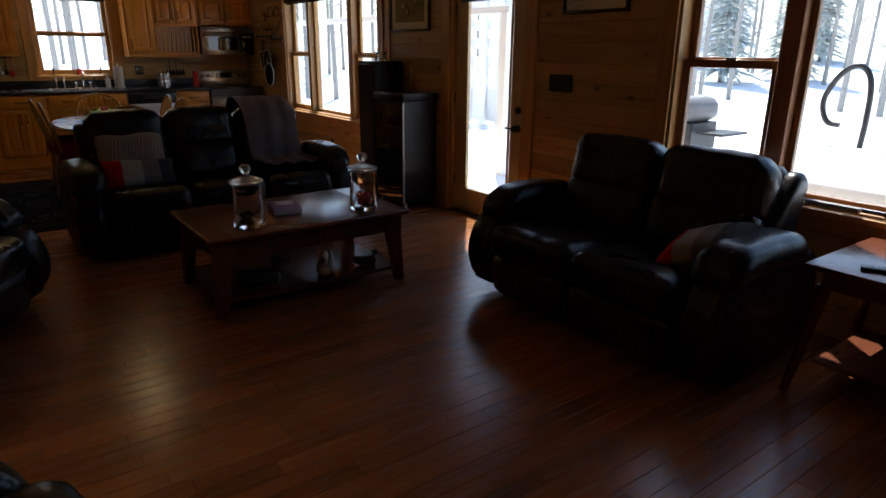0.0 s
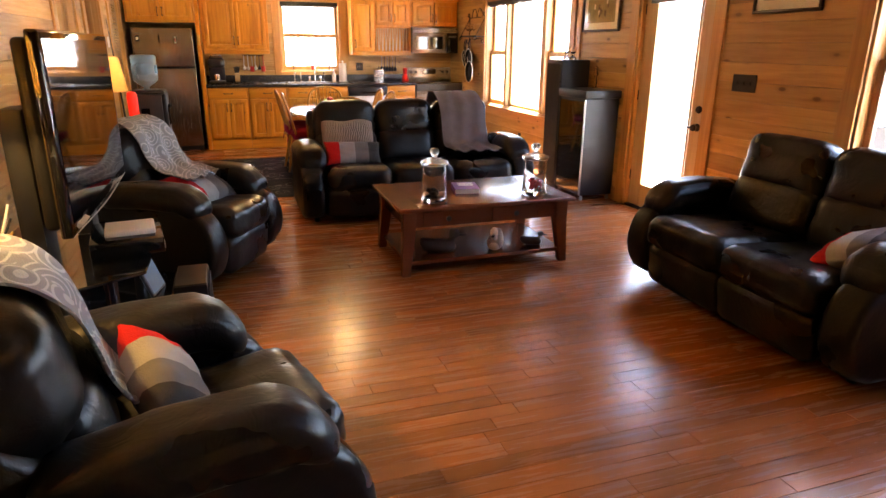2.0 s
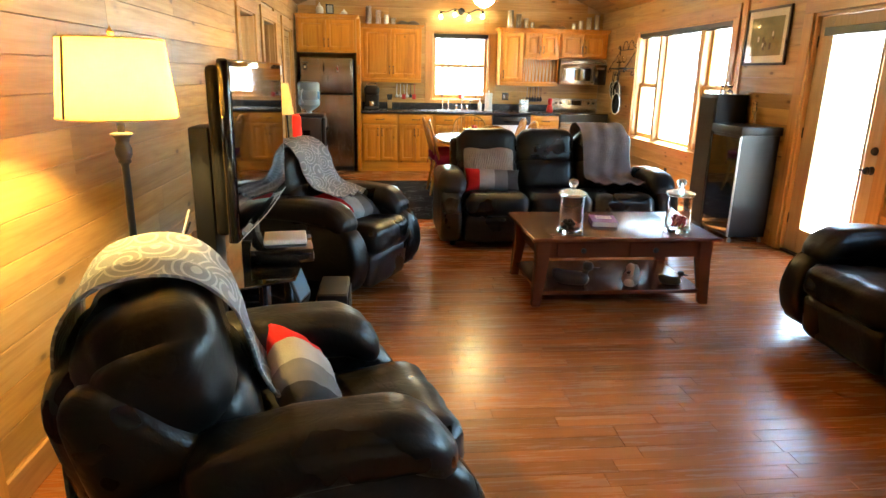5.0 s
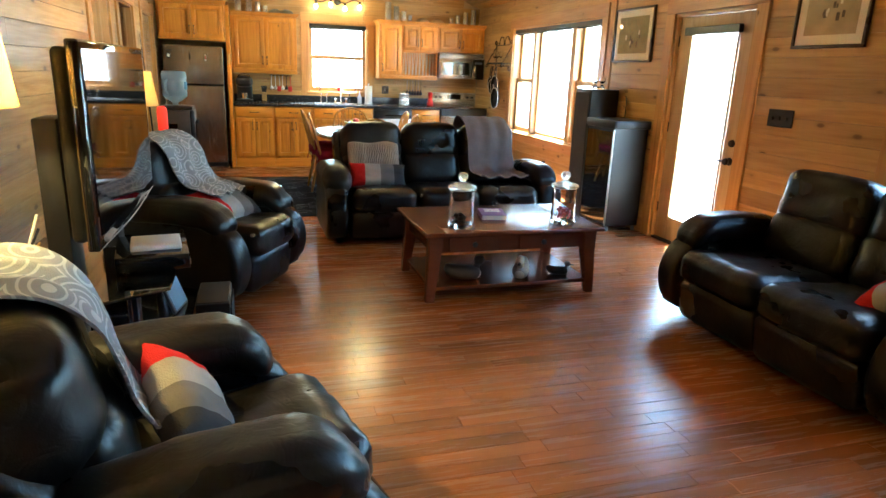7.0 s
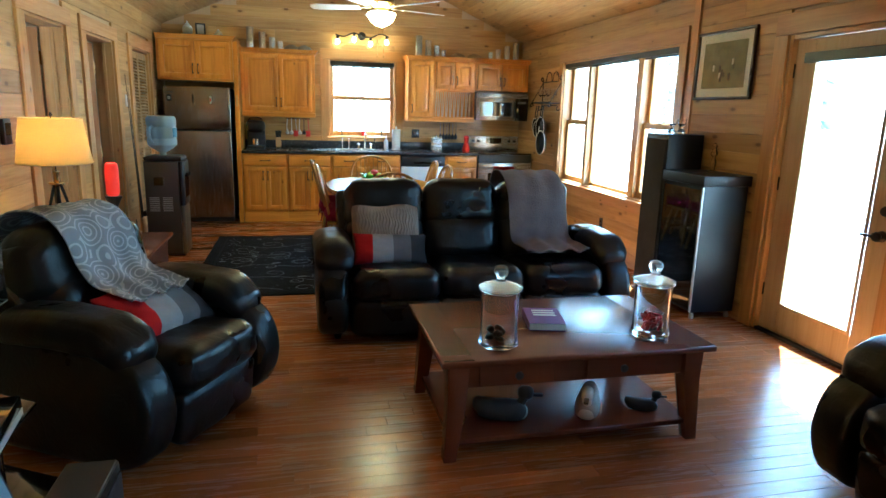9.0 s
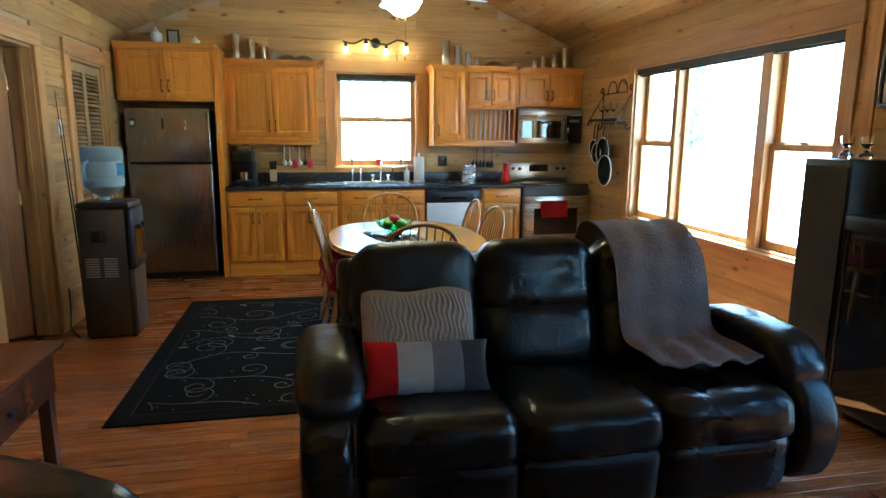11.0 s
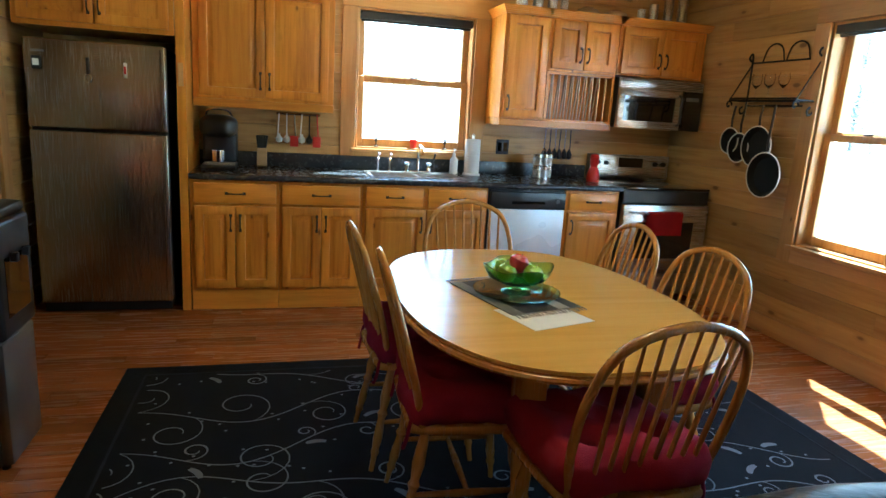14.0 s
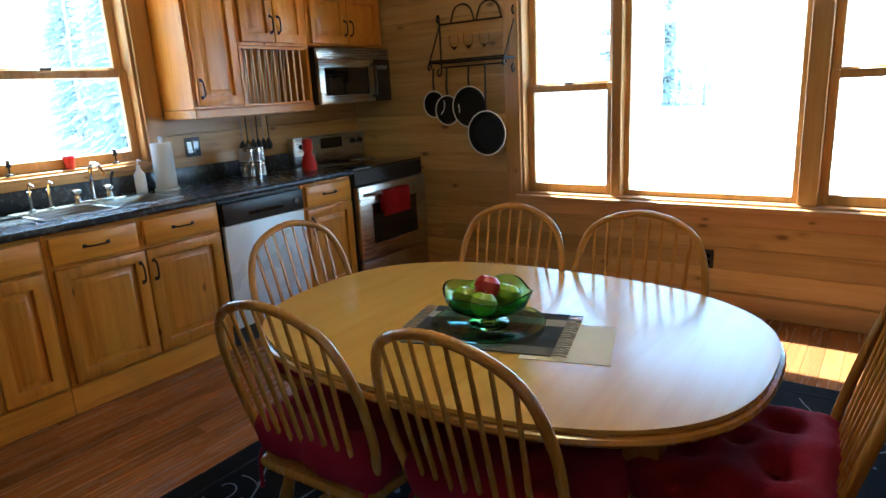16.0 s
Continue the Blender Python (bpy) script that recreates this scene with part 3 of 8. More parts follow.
for a, b, c, d in ((gl[0] - 0.012, gl[0] + 0.012, gl[2], gl[3]), (gl[1] - 0.012, gl[1] + 0.012, gl[2], gl[3]), (gl[0] - 0.012, gl[1] + 0.012, gl[2] - 0.012, gl[2] + 0.012), (gl[0] - 0.012, gl[1] + 0.012, gl[3] - 0.012, gl[3] + 0.012)):
    bar(door, "glazing_bead", "y", D0 - 0.008, D0 + 0.006, a, b, c, d, DOORCREAM)
g = part("pane", cube(D0 + 0.018, D0 + 0.024, gl[0], gl[1], gl[2], gl[3]), PANE, door, "clear glass pane", False)
g.visible_shadow = False
for z, r in ((0.99, 0.028), (0.845, 0.03)):
    k = part("door_knob" if z < 0.9 else "deadbolt", moved(lathe([(0, 0.06 if z < 0.9 else 0.025), (r * 0.8, 0.055 if z < 0.9 else 0.022), (r, 0.04 if z < 0.9 else 0.015), (r * 0.5, 0.02 if z < 0.9 else 0.008), (r * 1.1, 0.006), (r * 1.1, 0)]), Matrix.Translation((D0, 4.135, z)) @ pose(0, 0, 0, 0, -90, 0)), BRONZE, door, "dark bronze lock")
    if z < 0.9:
        part("lever", moved(cube(-0.008, 0.008, 0, 0.10, -0.008, 0.008, 0.005), Matrix.Translation((D0 - 0.05, 4.135, z))), BRONZE, door)
for z in (0.3, 1.05, 1.8):
    part("hinge", cube(D0 - 0.004, D0 + 0.012, y1 - 0.042, y1 - 0.024, z - 0.045, z + 0.045), BRONZE, door)
bar(door, "blind_cassette", "y", D0 - 0.05, D0 - 0.004, 4.20, 4.86, 1.84, 1.905, BLACK)


# doors of the west wall
def inner_door(name, a0, a1, z1, swing, label):
    d = tagged(thing(name, Matrix(), label, "door"), kind="structure")
    casing_set(d, "y", XL, 1, a0, a1, 0, z1, 0.12, sill=False, head=0.0)
    for a, b in ((a0, a0 + 0.02), (a1 - 0.02, a1)):
        bar(d, "jamb", "y", XL - TH, XL - 0.001, a, b, 0, z1, PINE_TRIM)
        bar(d, "stop", "y", XL - 0.09, XL - 0.06, a + (0.02 if a == a0 else -0.012), b + (0.012 if a == a0 else -0.02), 0, z1 - 0.02, PINE_TRIM)
    bar(d, "jamb", "y", XL - TH, XL - 0.001, a0 + 0.02, a1 - 0.02, z1 - 0.02, z1, PINE_CASE_Y)
    if swing is not None:
        w = a1 - a0 - 0.05
        hinge = Matrix.Translation((XL - TH - 0.01, a1 - 0.024, 0)) @ pose(0, 0, 0, 0, 0, swing)
        leaf = part("leaf", moved(cube(-0.018, 0.018, -w, 0, 0.012, z1 - 0.03, 0.002, 1), hinge), DOORWOOD, d)
        for p0, p1, q0, q1 in ((0.12, 0.46, 0.2, 0.95), (0.54, 0.88, 0.2, 0.95), (0.12, 0.46, 1.08, z1 - 0.17), (0.54, 0.88, 1.08, z1 - 0.17)):
            part("panel", moved(cube(-0.024, 0.024, -w * p1, -w * p0, q0, q1, 0.01, 2), hinge), DOORWOOD, d)
        for z in (0.25, 1.0, 1.78):
            part("hinge", moved(cube(-0.024, 0.006, -0.03, 0.012, z - 0.05, z + 0.05), hinge), BRASS, d, "small brass hinge")
        part("knob", moved(lathe([(0, 0.06), (0.025, 0.05), (0.028, 0.035), (0.012, 0.02), (0.012, 0)], 14), hinge @ Matrix.Translation((0.018, -w + 0.06, 0.93)) @ pose(0, 0, 0, 0, 90, 0)), BRONZE, d)
    return d


inner_door("door_2", *OPEN_W[1][:2], OPEN_W[1][3], -78, "pine panel door standing open into a dim bedroom")
inner_door("door_3", *OPEN_W[2][:2], OPEN_W[2][3], -62, "pine panel door standing ajar into a dark room")
d = inner_door("door_4", *OPEN_W[0][:2], OPEN_W[0][3], None, "open doorway with pale pine casing")
part("strike_plate", cube(XL - 0.075, XL - 0.035, OPEN_W[0][1] - 0.0225, OPEN_W[0][1] - 0.0205, 0.885, 0.955), BRONZE, d, "dark metal strike plate")
# louvred folding closet door
a0, a1, _, lz = OPEN_W[3]
d = inner_door("door_5", a0, a1, lz, None, "closed pine louvred folding closet door")
half = (a1 - a0 - 0.05) / 2
for k in range(2):
    s = a0 + 0.025 + k * half
    for q0, q1 in ((s, s + 0.035), (s + half - 0.037, s + half - 0.002)):
        bar(d, "louvre_stile", "y", XL - 0.055, XL - 0.027, q0, q1, 0.015, lz - 0.03, LOGWOOD)
    for z, zz in ((0.015, 0.12), (0.98, 1.05), (lz - 0.10, lz - 0.03)):
        bar(d, "louvre_rail", "y", XL - 0.054, XL - 0.028, s + 0.035, s + half - 0.037, z, zz, LOGWOOD)
    slat = None
    for z0, z1 in ((0.12, 0.98), (1.05, lz - 0.10)):
        n = int((z1 - z0) / 0.034)
        for j in range(n):
            m = Matrix.Translation((XL - 0.041, s + half / 2, z0 + (j + 0.5) * (z1 - z0) / n)) @ pose(0, 0, 0, 0, 38, 0)
            if slat is None:
                slat = part("louvre_slat", cube(-0.017, 0.017, -half / 2 + 0.037, half / 2 - 0.038, -0.003, 0.003), LOGWOOD, d, "", False)
                slat.matrix_basis = m
            else:
                o = new("louvre_slat", slat.data)
                o.parent, o.matrix_basis = d, m

# plain rooms behind the west wall
# lit: adds an unseen wall opening, only to let daylight into the room
def back_room(name, y0, y1, material, depth=2.3, lit=False):
    bm = B()
    x0, x1 = XL - TH - depth, XL - TH - 0.002
    box(bm, x0 - 0.08, x0, y0, y1, 0, 0.9 if lit is True else EAVE)
    if lit is True:
        box(bm, x0 - 0.08, x0, y0, y1, 2.05, EAVE)
        box(bm, x0 - 0.08, x0, y0, y0 + 0.4, 0.9, 2.05)
        box(bm, x0 - 0.08, x0, y0 + 1.6, y1, 0.9, 2.05)
    if lit == "south":
        box(bm, x0, x1, y0 - 0.08, y0, 0, 1.1)
        box(bm, x0, x1, y0 - 0.08, y0, 1.95, EAVE)
        box(bm, x0, x0 + 1.15, y0 - 0.08, y0, 1.1, 1.95)
        box(bm, x1 - 0.5, x1, y0 - 0.08, y0, 1.1, 1.95)
    else:
        box(bm, x0, x1, y0 - 0.08, y0, 0, EAVE)
    box(bm, x0, x1, y1, y1 + 0.08, 0, EAVE)
    box(bm, x0 - 0.08, x1, y0 - 0.08, y1 + 0.08, EAVE, EAVE + 0.08)
    structure(name, bm, material, "plain walls of the room behind the doorway", "wall", False)
    structure("floor_" + name[5:], cube(x0 - 0.08, x1 + TH - 0.02, y0 - 0.08, y1 + 0.08, -0.1, -0.003), CHERRY, "brown wooden floor of the room behind", "floor", False)


back_room("wall_study", -1.4, 2.8, PINK, 2.3, "south")
back_room("wall_bedroom", 3.4, 6.84, PLASTER, 2.3, True)
back_room("wall_hall", 7.0, 8.3, PLASTER, 1.6)
back_room("wall_closet", 8.46, 9.9, PLASTER, 0.7)
c = thing("dark_cabinet", Matrix.Translation((-2.0, 1.78, 0)), "dark reddish-brown stained wooden cabinet against a pink wall", "cabinet")
part("body", cube(-0.25, 0.25, -0.95, 0.95, 0.08, 1.50, 0.006, 1), DARKWOOD, c)
part("plinth", cube(-0.27, 0.275, -0.97, 0.97, 0.0, 0.08, 0.004, 1), DARKWOOD, c)
part("base_moulding", cube(-0.26, 0.268, -0.96, 0.96, 0.20, 0.235, 0.008, 2), DARKWOOD, c)
part("top", cube(-0.28, 0.285, -0.98, 0.98, 1.50, 1.545, 0.008, 2), DARKWOOD, c)

# skirting boards
def skirting(name, axis, plane, inward, spans):
    bm = B()
    p0, p1 = sorted((plane, plane + inward * 0.018))
    for s0, s1 in spans:
        box(bm, *((s0, s1, p0, p1) if axis == "x" else (p0, p1, s0, s1)), 0.0, 0.13, 0.004, 1)
    structure(name, bm, PINE_RAIL if axis == "x" else PINE_CASE_Y, "pine skirting board", "baseboard")


skirting("baseboard_west", "y", XL, 1, [(YS + 0.02, 0.569), (1.731, 5.779), (6.761, 6.979), (8.041, 8.439)])
skirting("baseboard_east", "y", XR, -1, [(YS + 0.02, 3.919), (5.141, 9.58)])
skirting("baseboard_south", "x", YS, 1, [(XL + 0.02, XR - 0.02)])
# upright corner boards where wall panels meet
structure("trim_east", cube(XR - 0.022, XR, 6.02, 6.10, 0.131, 2.46, 0.003, 1), PINE_TRIM, "narrow pine batten on the wall", "trim")

# ---------------------------------------------------------------- kitchen
FB, FU, KB = 9.635, 9.93, YN - 0.004            # fronts of base and wall cabinets, back


def panel_door(w, h, flat=False):
    """A raised-panel front, its face towards -y, lower left corner at the origin."""
    f, t = 0.058, 0.024
    if flat:
        return cube(0, w, -t, 0, 0, h, 0.006, 2)
    bm, rings = B(), []
    for i, y in ((0, 0.0), (0, -t + 0.004), (0.0015, -t + 0.0012), (0.004, -t), (f - 0.006, -t), (f - 0.002, -t + 0.003), (f, -0.003), (f + 0.007, -0.003), (f + 0.034, -0.0195), (f + 0.038, -0.02)):
        rings.append([bm.verts.new(p) for p in ((i, y, i), (w - i, y, i), (w - i, y, h - i), (i, y, h - i))])
    for a, b in zip(rings, rings[1:]):
        for k in range(4):
            bm.faces.new((a[k], a[(k + 1) % 4], b[(k + 1) % 4], b[k]))
    bm.faces.new(rings[0][::-1])
    bm.faces.new(rings[-1])
    return bm


def pull(length, upright):
    """An arched dark handle centred on the origin, standing out towards -y."""
    pts = [(-length / 2, 0, 0), (-length / 2 + 0.006, -0.022, 0), (-length / 4, -0.03, 0), (0, -0.032, 0), (length / 4, -0.03, 0), (length / 2 - 0.006, -0.022, 0), (length / 2, 0, 0)]
    bm = tube(smooth_path(pts, 3), 0.005, 6)
    for s in (-1, 1):
        join(bm, cube(s * length / 2 - 0.01, s * length / 2 + 0.01, -0.006, 0, -0.009, 0.009, 0.002, 1))
    return moved(bm, pose(0, 0, 0, 0, 90, 0)) if upright else bm


def cabinet(name, x0, x1, front, back, z0, z1, doors, drawers, label, crown=False, toe=False):
    """doors: (x0, x1, z0, z1, handle x, handle z); drawers: (x0, x1, z0, z1)."""
    c = thing(name, Matrix.Translation((x0, front, 0)), label, "cabinet", "pine kitchen cabinets")
    w, d = x1 - x0, back - front
    part("carcass", cube(0.001, w - 0.001, 0.0, d, z0 + (0.14 if toe else 0), z1, 0.002, 1), CAB, c)
    if toe:
        part("toe_board", cube(0.001, w - 0.001, 0.012, 0.03, 0.0, 0.139, 0.002, 1), CAB_X, c, "knotty pine board along the floor")
    for a, b, p, q, hx, hz in doors:
        o = part("door", panel_door(b - a, q - p), CAB, c)
        o.location = (a - x0, -0.0015, p)
        k = part("handle", pull(0.10, True), BRONZE, o, "dark bronze handle")
        k.location = (hx - a, -0.021, hz - p)
    for a, b, p, q in drawers:
        o = part("drawer_front", panel_door(b - a, q - p, True), CAB_X, c)
        o.location = (a - x0, -0.0015, p)
        k = part("handle", pull(0.11, False), BRONZE, o, "dark bronze handle")
        k.location = ((b - a) / 2, -0.0215, (q - p) / 2)
    if crown:
        bm = B()
        for k in range(5):
            o = 0.008 + 0.009 * k
            box(bm, -o if crown in (True, "left") else 0.001, w + (o if crown in (True, "right") else -0.001), -o - 0.012, d, z1 + 0.011 * k, z1 + 0.011 * (k + 1) - 0.0004)
        part("crown_moulding", bm, CAB_X, c)
    return c


def pair(x0, x1, z0, z1, low):
    """Two doors that meet in the middle; handles at their lower or upper corners."""
    m, g = (x0 + x1) / 2, 0.022
    hz = z0 + 0.11 if low else z1 - 0.11
    return [(x0 + g, m - 0.003, z0, z1, m - 0.030, hz), (m + 0.003, x1 - g, z0, z1, m + 0.030, hz)]


cabinet("fridge_cabinet", -0.935, -0.062, FB, KB, 1.755, 2.235, pair(-0.92, -0.07, 1.785, 2.215, True), [], "pine cabinet with two raised-panel doors above the refrigerator", "right")
t = bpy.data.objects["fridge_cabinet"]
part("end_panel", cube(0.876, 0.930, 0.0, KB - FB, 0, 2.236, 0.002, 1), CAB, t, "tall pine end panel down to the floor")
part("phone_bracket", cube(0.888, 0.918, -0.012, -0.001, 1.46, 1.60, 0.004, 1), PINE_TRIM, t)
cabinet("wall_cabinet", 0.0, 0.93, FU, KB, 1.40, 2.14, pair(0.02, 0.91, 1.42, 2.125, True), [], "pine wall cabinet with two tall raised-panel doors", "right")
part("light_rail", cube(-0.0, 0.93, FU - 0.012, FU + 0.02, 1.345, 1.399, 0.004, 1), CAB_X, bpy.data.objects["wall_cabinet"]).matrix_parent_inverse = bpy.data.objects["wall_cabinet"].matrix_world.inverted()
cabinet("wall_cabinet", 2.17, 2.53, FU, KB, 1.385, 2.14, [(2.195, 2.512, 1.40, 2.125, 2.222, 1.50)], [], "narrow pine wall cabinet with one raised-panel door", "left")
cabinet("wall_cabinet", 2.53, 3.11, FU, KB, 1.755, 2.14, pair(2.53, 3.10, 1.775, 2.125, True), [], "short pine wall cabinet above the plate rack", True)
cabinet("wall_cabinet", 3.112, 3.885, FU, KB, 1.765, 2.14, pair(3.115, 3.87, 1.78, 2.125, True), [], "short pine wall cabinet above the microwave", True)
r = thing("plate_rack", Matrix.Translation((2.532, FU, 0)), "open pine plate rack with pale upright dowels", "rack")
part("side", cube(0.0, 0.02, 0.0, 0.33, 1.385, 1.754), CAB, r)
part("side", cube(0.555, 0.577, 0.0, 0.33, 1.385, 1.754), CAB, r)
part("back_panel", cube(0.021, 0.554, 0.31, 0.33, 1.386, 1.753), CAB, r)
part("shelf", cube(-0.36, 0.577, -0.012, 0.33, 1.33, 1.384, 0.004, 1), CAB_X, r)
part("dowel_rail", cube(0.021, 0.554, 0.004, 0.03, 1.735, 1.753), CAB_X, r)
part("dowel_rail", cube(0.021, 0.554, 0.004, 0.03, 1.385, 1.40), CAB_X, r)
for k in range(9):
    for y in (0.017, 0.2):
        o = part("dowel", tube([(0.06 + 0.056 * k, y, 1.39), (0.06 + 0.056 * k + (0.02 if y > 0.1 else 0), y, 1.75)], 0.0068, 6), DOWEL, r)

cabinet("base_cabinet", 0.0, 0.56, FB, KB, 0.0, 0.885, pair(0.005, 0.56, 0.16, 0.715, False), [(0.025, 0.54, 0.735, 0.865)], "pine base cabinet with a drawer over two raised-panel doors", toe=True)
cabinet("base_cabinet", 0.56, 1.117, FB, KB, 0.0, 0.885, pair(0.56, 1.117, 0.16, 0.715, False), [(0.58, 1.097, 0.735, 0.865)], "knotty pine base cabinet with a drawer over two doors", toe=True)
cabinet("sink_cabinet", 1.117, 2.03, FB, KB, 0.0, 0.78, [(1.14, 1.565, 0.16, 0.715, 1.535, 0.605), (1.575, 2.01, 0.16, 0.715, 1.605, 0.605)], [(1.14, 1.545, 0.735, 0.865), (1.58, 2.01, 0.735, 0.865)], "pine sink cabinet with two false drawers and two doors", toe=True)
part("front_rail", cube(1.118, 2.029, FB, FB + 0.02, 0.781, 0.885), CAB_X, bpy.data.objects["sink_cabinet"]).matrix_parent_inverse = bpy.data.objects["sink_cabinet"].matrix_world.inverted()
cabinet("base_cabinet", 2.645, 3.095, FB, KB, 0.0, 0.885, [(2.67, 3.075, 0.16, 0.715, 2.70, 0.605)], [(2.67, 3.075, 0.735, 0.865)], "narrow pine base cabinet with one drawer and one door", toe=True)

# worktop with a cut-out for the sink
SX0, SX1, SY0, SY1 = 1.20, 1.88, 9.74, 10.13
w = thing("worktop", Matrix(), "dark slate-grey laminate worktop with a low upstand", "worktop")
bm = B()
for x0, x1, y0, y1 in ((0.0, SX0, FB - 0.025, KB), (SX1, 3.10, FB - 0.025, KB), (SX0, SX1, FB - 0.025, SY0), (SX0, SX1, SY1, KB)):
    box(bm, x0, x1, y0, y1, 0.886, 0.925)
part("top", bm, COUNTER, w, "", False)
part("front_edge", tube([(0.0, FB - 0.026, 0.9055), (3.10, FB - 0.026, 0.9055)], 0.0195, 10), COUNTER, w)
part("upstand", cube(0.0, 3.10, KB - 0.02, KB, 0.926, 1.03, 0.004, 2), COUNTER, w)

# sink
s = thing("kitchen_sink", Matrix.Translation((0, 0, 0.925)), "stainless double-bowl kitchen sink set in the worktop", "sink")
mid = (SX0 + SX1) / 2
for a, b, name in ((SX0 + 0.01, mid - 0.012, "bowl"), (mid + 0.012, SX1 - 0.01, "bowl")):
    bm = B()
    z0, y0, y1 = -0.16, SY0 + 0.01, SY1 - 0.06
    rim = [bm.verts.new(p) for p in ((a, y0, 0.004), (b, y0, 0.004), (b, y1, 0.004), (a, y1, 0.004))]
    low = [bm.verts.new(p) for p in ((a + 0.02, y0 + 0.02, z0), (b - 0.02, y0 + 0.02, z0), (b - 0.02, y1 - 0.02, z0), (a + 0.02, y1 - 0.02, z0))]
    for k in range(4):
        bm.faces.new((rim[k], low[k], low[(k + 1) % 4], rim[(k + 1) % 4]))
    bm.faces.new(low[::-1])
    part(name, bm, STEEL, s, "", False)
bm = B()
for x0, x1, y0, y1 in ((SX0 - 0.012, SX1 + 0.012, SY0 - 0.012, SY0 + 0.01), (SX0 - 0.012, SX1 + 0.012, SY1 - 0.06, SY1 + 0.012), (SX0 - 0.012, SX0 + 0.01, SY0 + 0.01, SY1 - 0.06), (SX1 - 0.01, SX1 + 0.012, SY0 + 0.01, SY1 - 0.06), (mid - 0.012, mid + 0.012, SY0 + 0.01, SY1 - 0.06)):
    box(bm, x0, x1, y0, y1, 0.0005, 0.006)
part("rim", bm, STEEL, s, "", False)
f = thing("kitchen_tap", Matrix.Translation((mid + 0.06, SY1 - 0.025, 0.9315)), "chrome kitchen tap with two cross handles", "tap")
part("base", cube(-0.11, 0.11, -0.02, 0.02, 0, 0.014, 0.006, 2), CHROME, f)
part("spout", tube(smooth_path([(0, 0, 0.01), (0, 0, 0.13), (0, -0.03, 0.2), (0, -0.10, 0.2), (0, -0.15, 0.15)], 5), 0.011, 10), CHROME, f)
for sx in (-0.085, 0.085):
    part("handle", lathe([(0.02, 0.01), (0.016, 0.04), (0.010, 0.05), (0.026, 0.06), (0.028, 0.075), (0.0, 0.085)], 14, sx, 0), CHROME, f)
for sx in (-0.25, -0.16):
    q = thing("soap_pump" if sx > -0.2 else "water_filter_tap", Matrix.Translation((mid + sx, SY1 - 0.025, 0.9315)), "slim chrome fitting on the sink rim", "tap")
    part("stem", lathe([(0.018, 0), (0.018, 0.01), (0.009, 0.014), (0.009, 0.09), (0.014, 0.1), (0.0, 0.11)], 12), CHROME, q)
    part("spout", tube(smooth_path([(0, 0, 0.09), (0, -0.02, 0.14), (0, -0.07, 0.13)], 4), 0.006, 8), CHROME, q)

# refrigerator
f = thing("refrigerator", Matrix.Translation((-0.50, 9.62, 0)), "two-door stainless steel refrigerator with the freezer on top", "refrigerator")
part("body", cube(-0.385, 0.385, 0.06, 0.62, 0.03, 1.675, 0.006, 2), BLACK, f)
for z0, z1, n in ((0.07, 1.155, "fridge_door"), (1.17, 1.685, "freezer_door")):
    o = part(n, cube(-0.385, 0.385, 0.0, 0.055, z0, z1, 0.014, 4), STEEL_V, f)
    part("edge_grip", cube(0.352, 0.386, -0.018, 0.012, z0 + 0.015, z1 - 0.015, 0.008, 3), STEEL_V, o, "rounded steel grip along the edge")
part("base_grille", cube(-0.375, 0.375, 0.03, 0.055, 0.012, 0.066), BLACK, f)
for x in (-0.34, 0.34):
    part("foot", lathe([(0.02, 0), (0.02, 0.03)], 10, x, 0.1), BLACK, f)
part("badge", cube(-0.34, -0.27, -0.0025, -0.0005, 1.605, 1.618), GREY_PL, f, "small grey maker's plate")
for n, x, z, w, h, m in (("fridge_magnet", -0.315, 1.545, 0.05, 0.075, BLACK), ("fridge_magnet", 0.16, 1.53, 0.02, 0.09, WHITE_PL)):
    q = thing(n, Matrix.Translation((-0.50 + x, 9.6185, z)), "small magnet stuck on the freezer door", "magnet", "fridge magnets")
    part("holder", cube(-w / 2, w / 2, -0.012, 0, -h / 2, h / 2, 0.005, 2), m, q)
    part("clip", cube(-w / 3, w / 3, -0.016, -0.0125, -h / 4, h / 4, 0.001, 1), WHITE_PL if m is BLACK else RED, q)
q = thing("bottle_opener", Matrix.Translation((-0.545, 9.6185, 1.50)), "dark metal opener hanging on the freezer door", "opener")
part("shaft", cube(-0.008, 0.008, -0.01, 0, -0.01, 0.09, 0.003, 1), BRONZE, q)
part("ring", tube([(0.02 * math.cos(a), -0.006, -0.03 + 0.024 * math.sin(a)) for a in [2 * math.pi * k / 12 for k in range(12)]], 0.004, 6, True), CHROME, q)

# dishwasher
d = thing("dishwasher", Matrix.Translation((2.037, FB, 0)), "pale grey dishwasher with a black control panel", "dishwasher")
part("body", cube(0.0, 0.60, 0.002, 0.6, 0.10, 0.88), BLACK, d)
part("door", cube(0.003, 0.597, -0.028, 0.001, 0.12, 0.735, 0.006, 2), DISH_WHITE, d, "pale brushed front")
part("control_panel", cube(0.003, 0.597, -0.034, 0.001, 0.738, 0.865, 0.008, 3), BLACK, d)
part("handle_recess", cube(0.17, 0.43, -0.038, -0.0345, 0.775, 0.795, 0.0015, 1), GLOSS, d)
part("kick_plate", cube(0.003, 0.597, 0.02, 0.04, 0.0, 0.10), BLACK, d)
part("dial", moved(lathe([(0.018, 0), (0.016, 0.012), (0.0, 0.013)], 14), Matrix.Translation((0.53, -0.034, 0.80)) @ pose(0, 0, 0, 90, 0, 0)), GREY_PL, d)

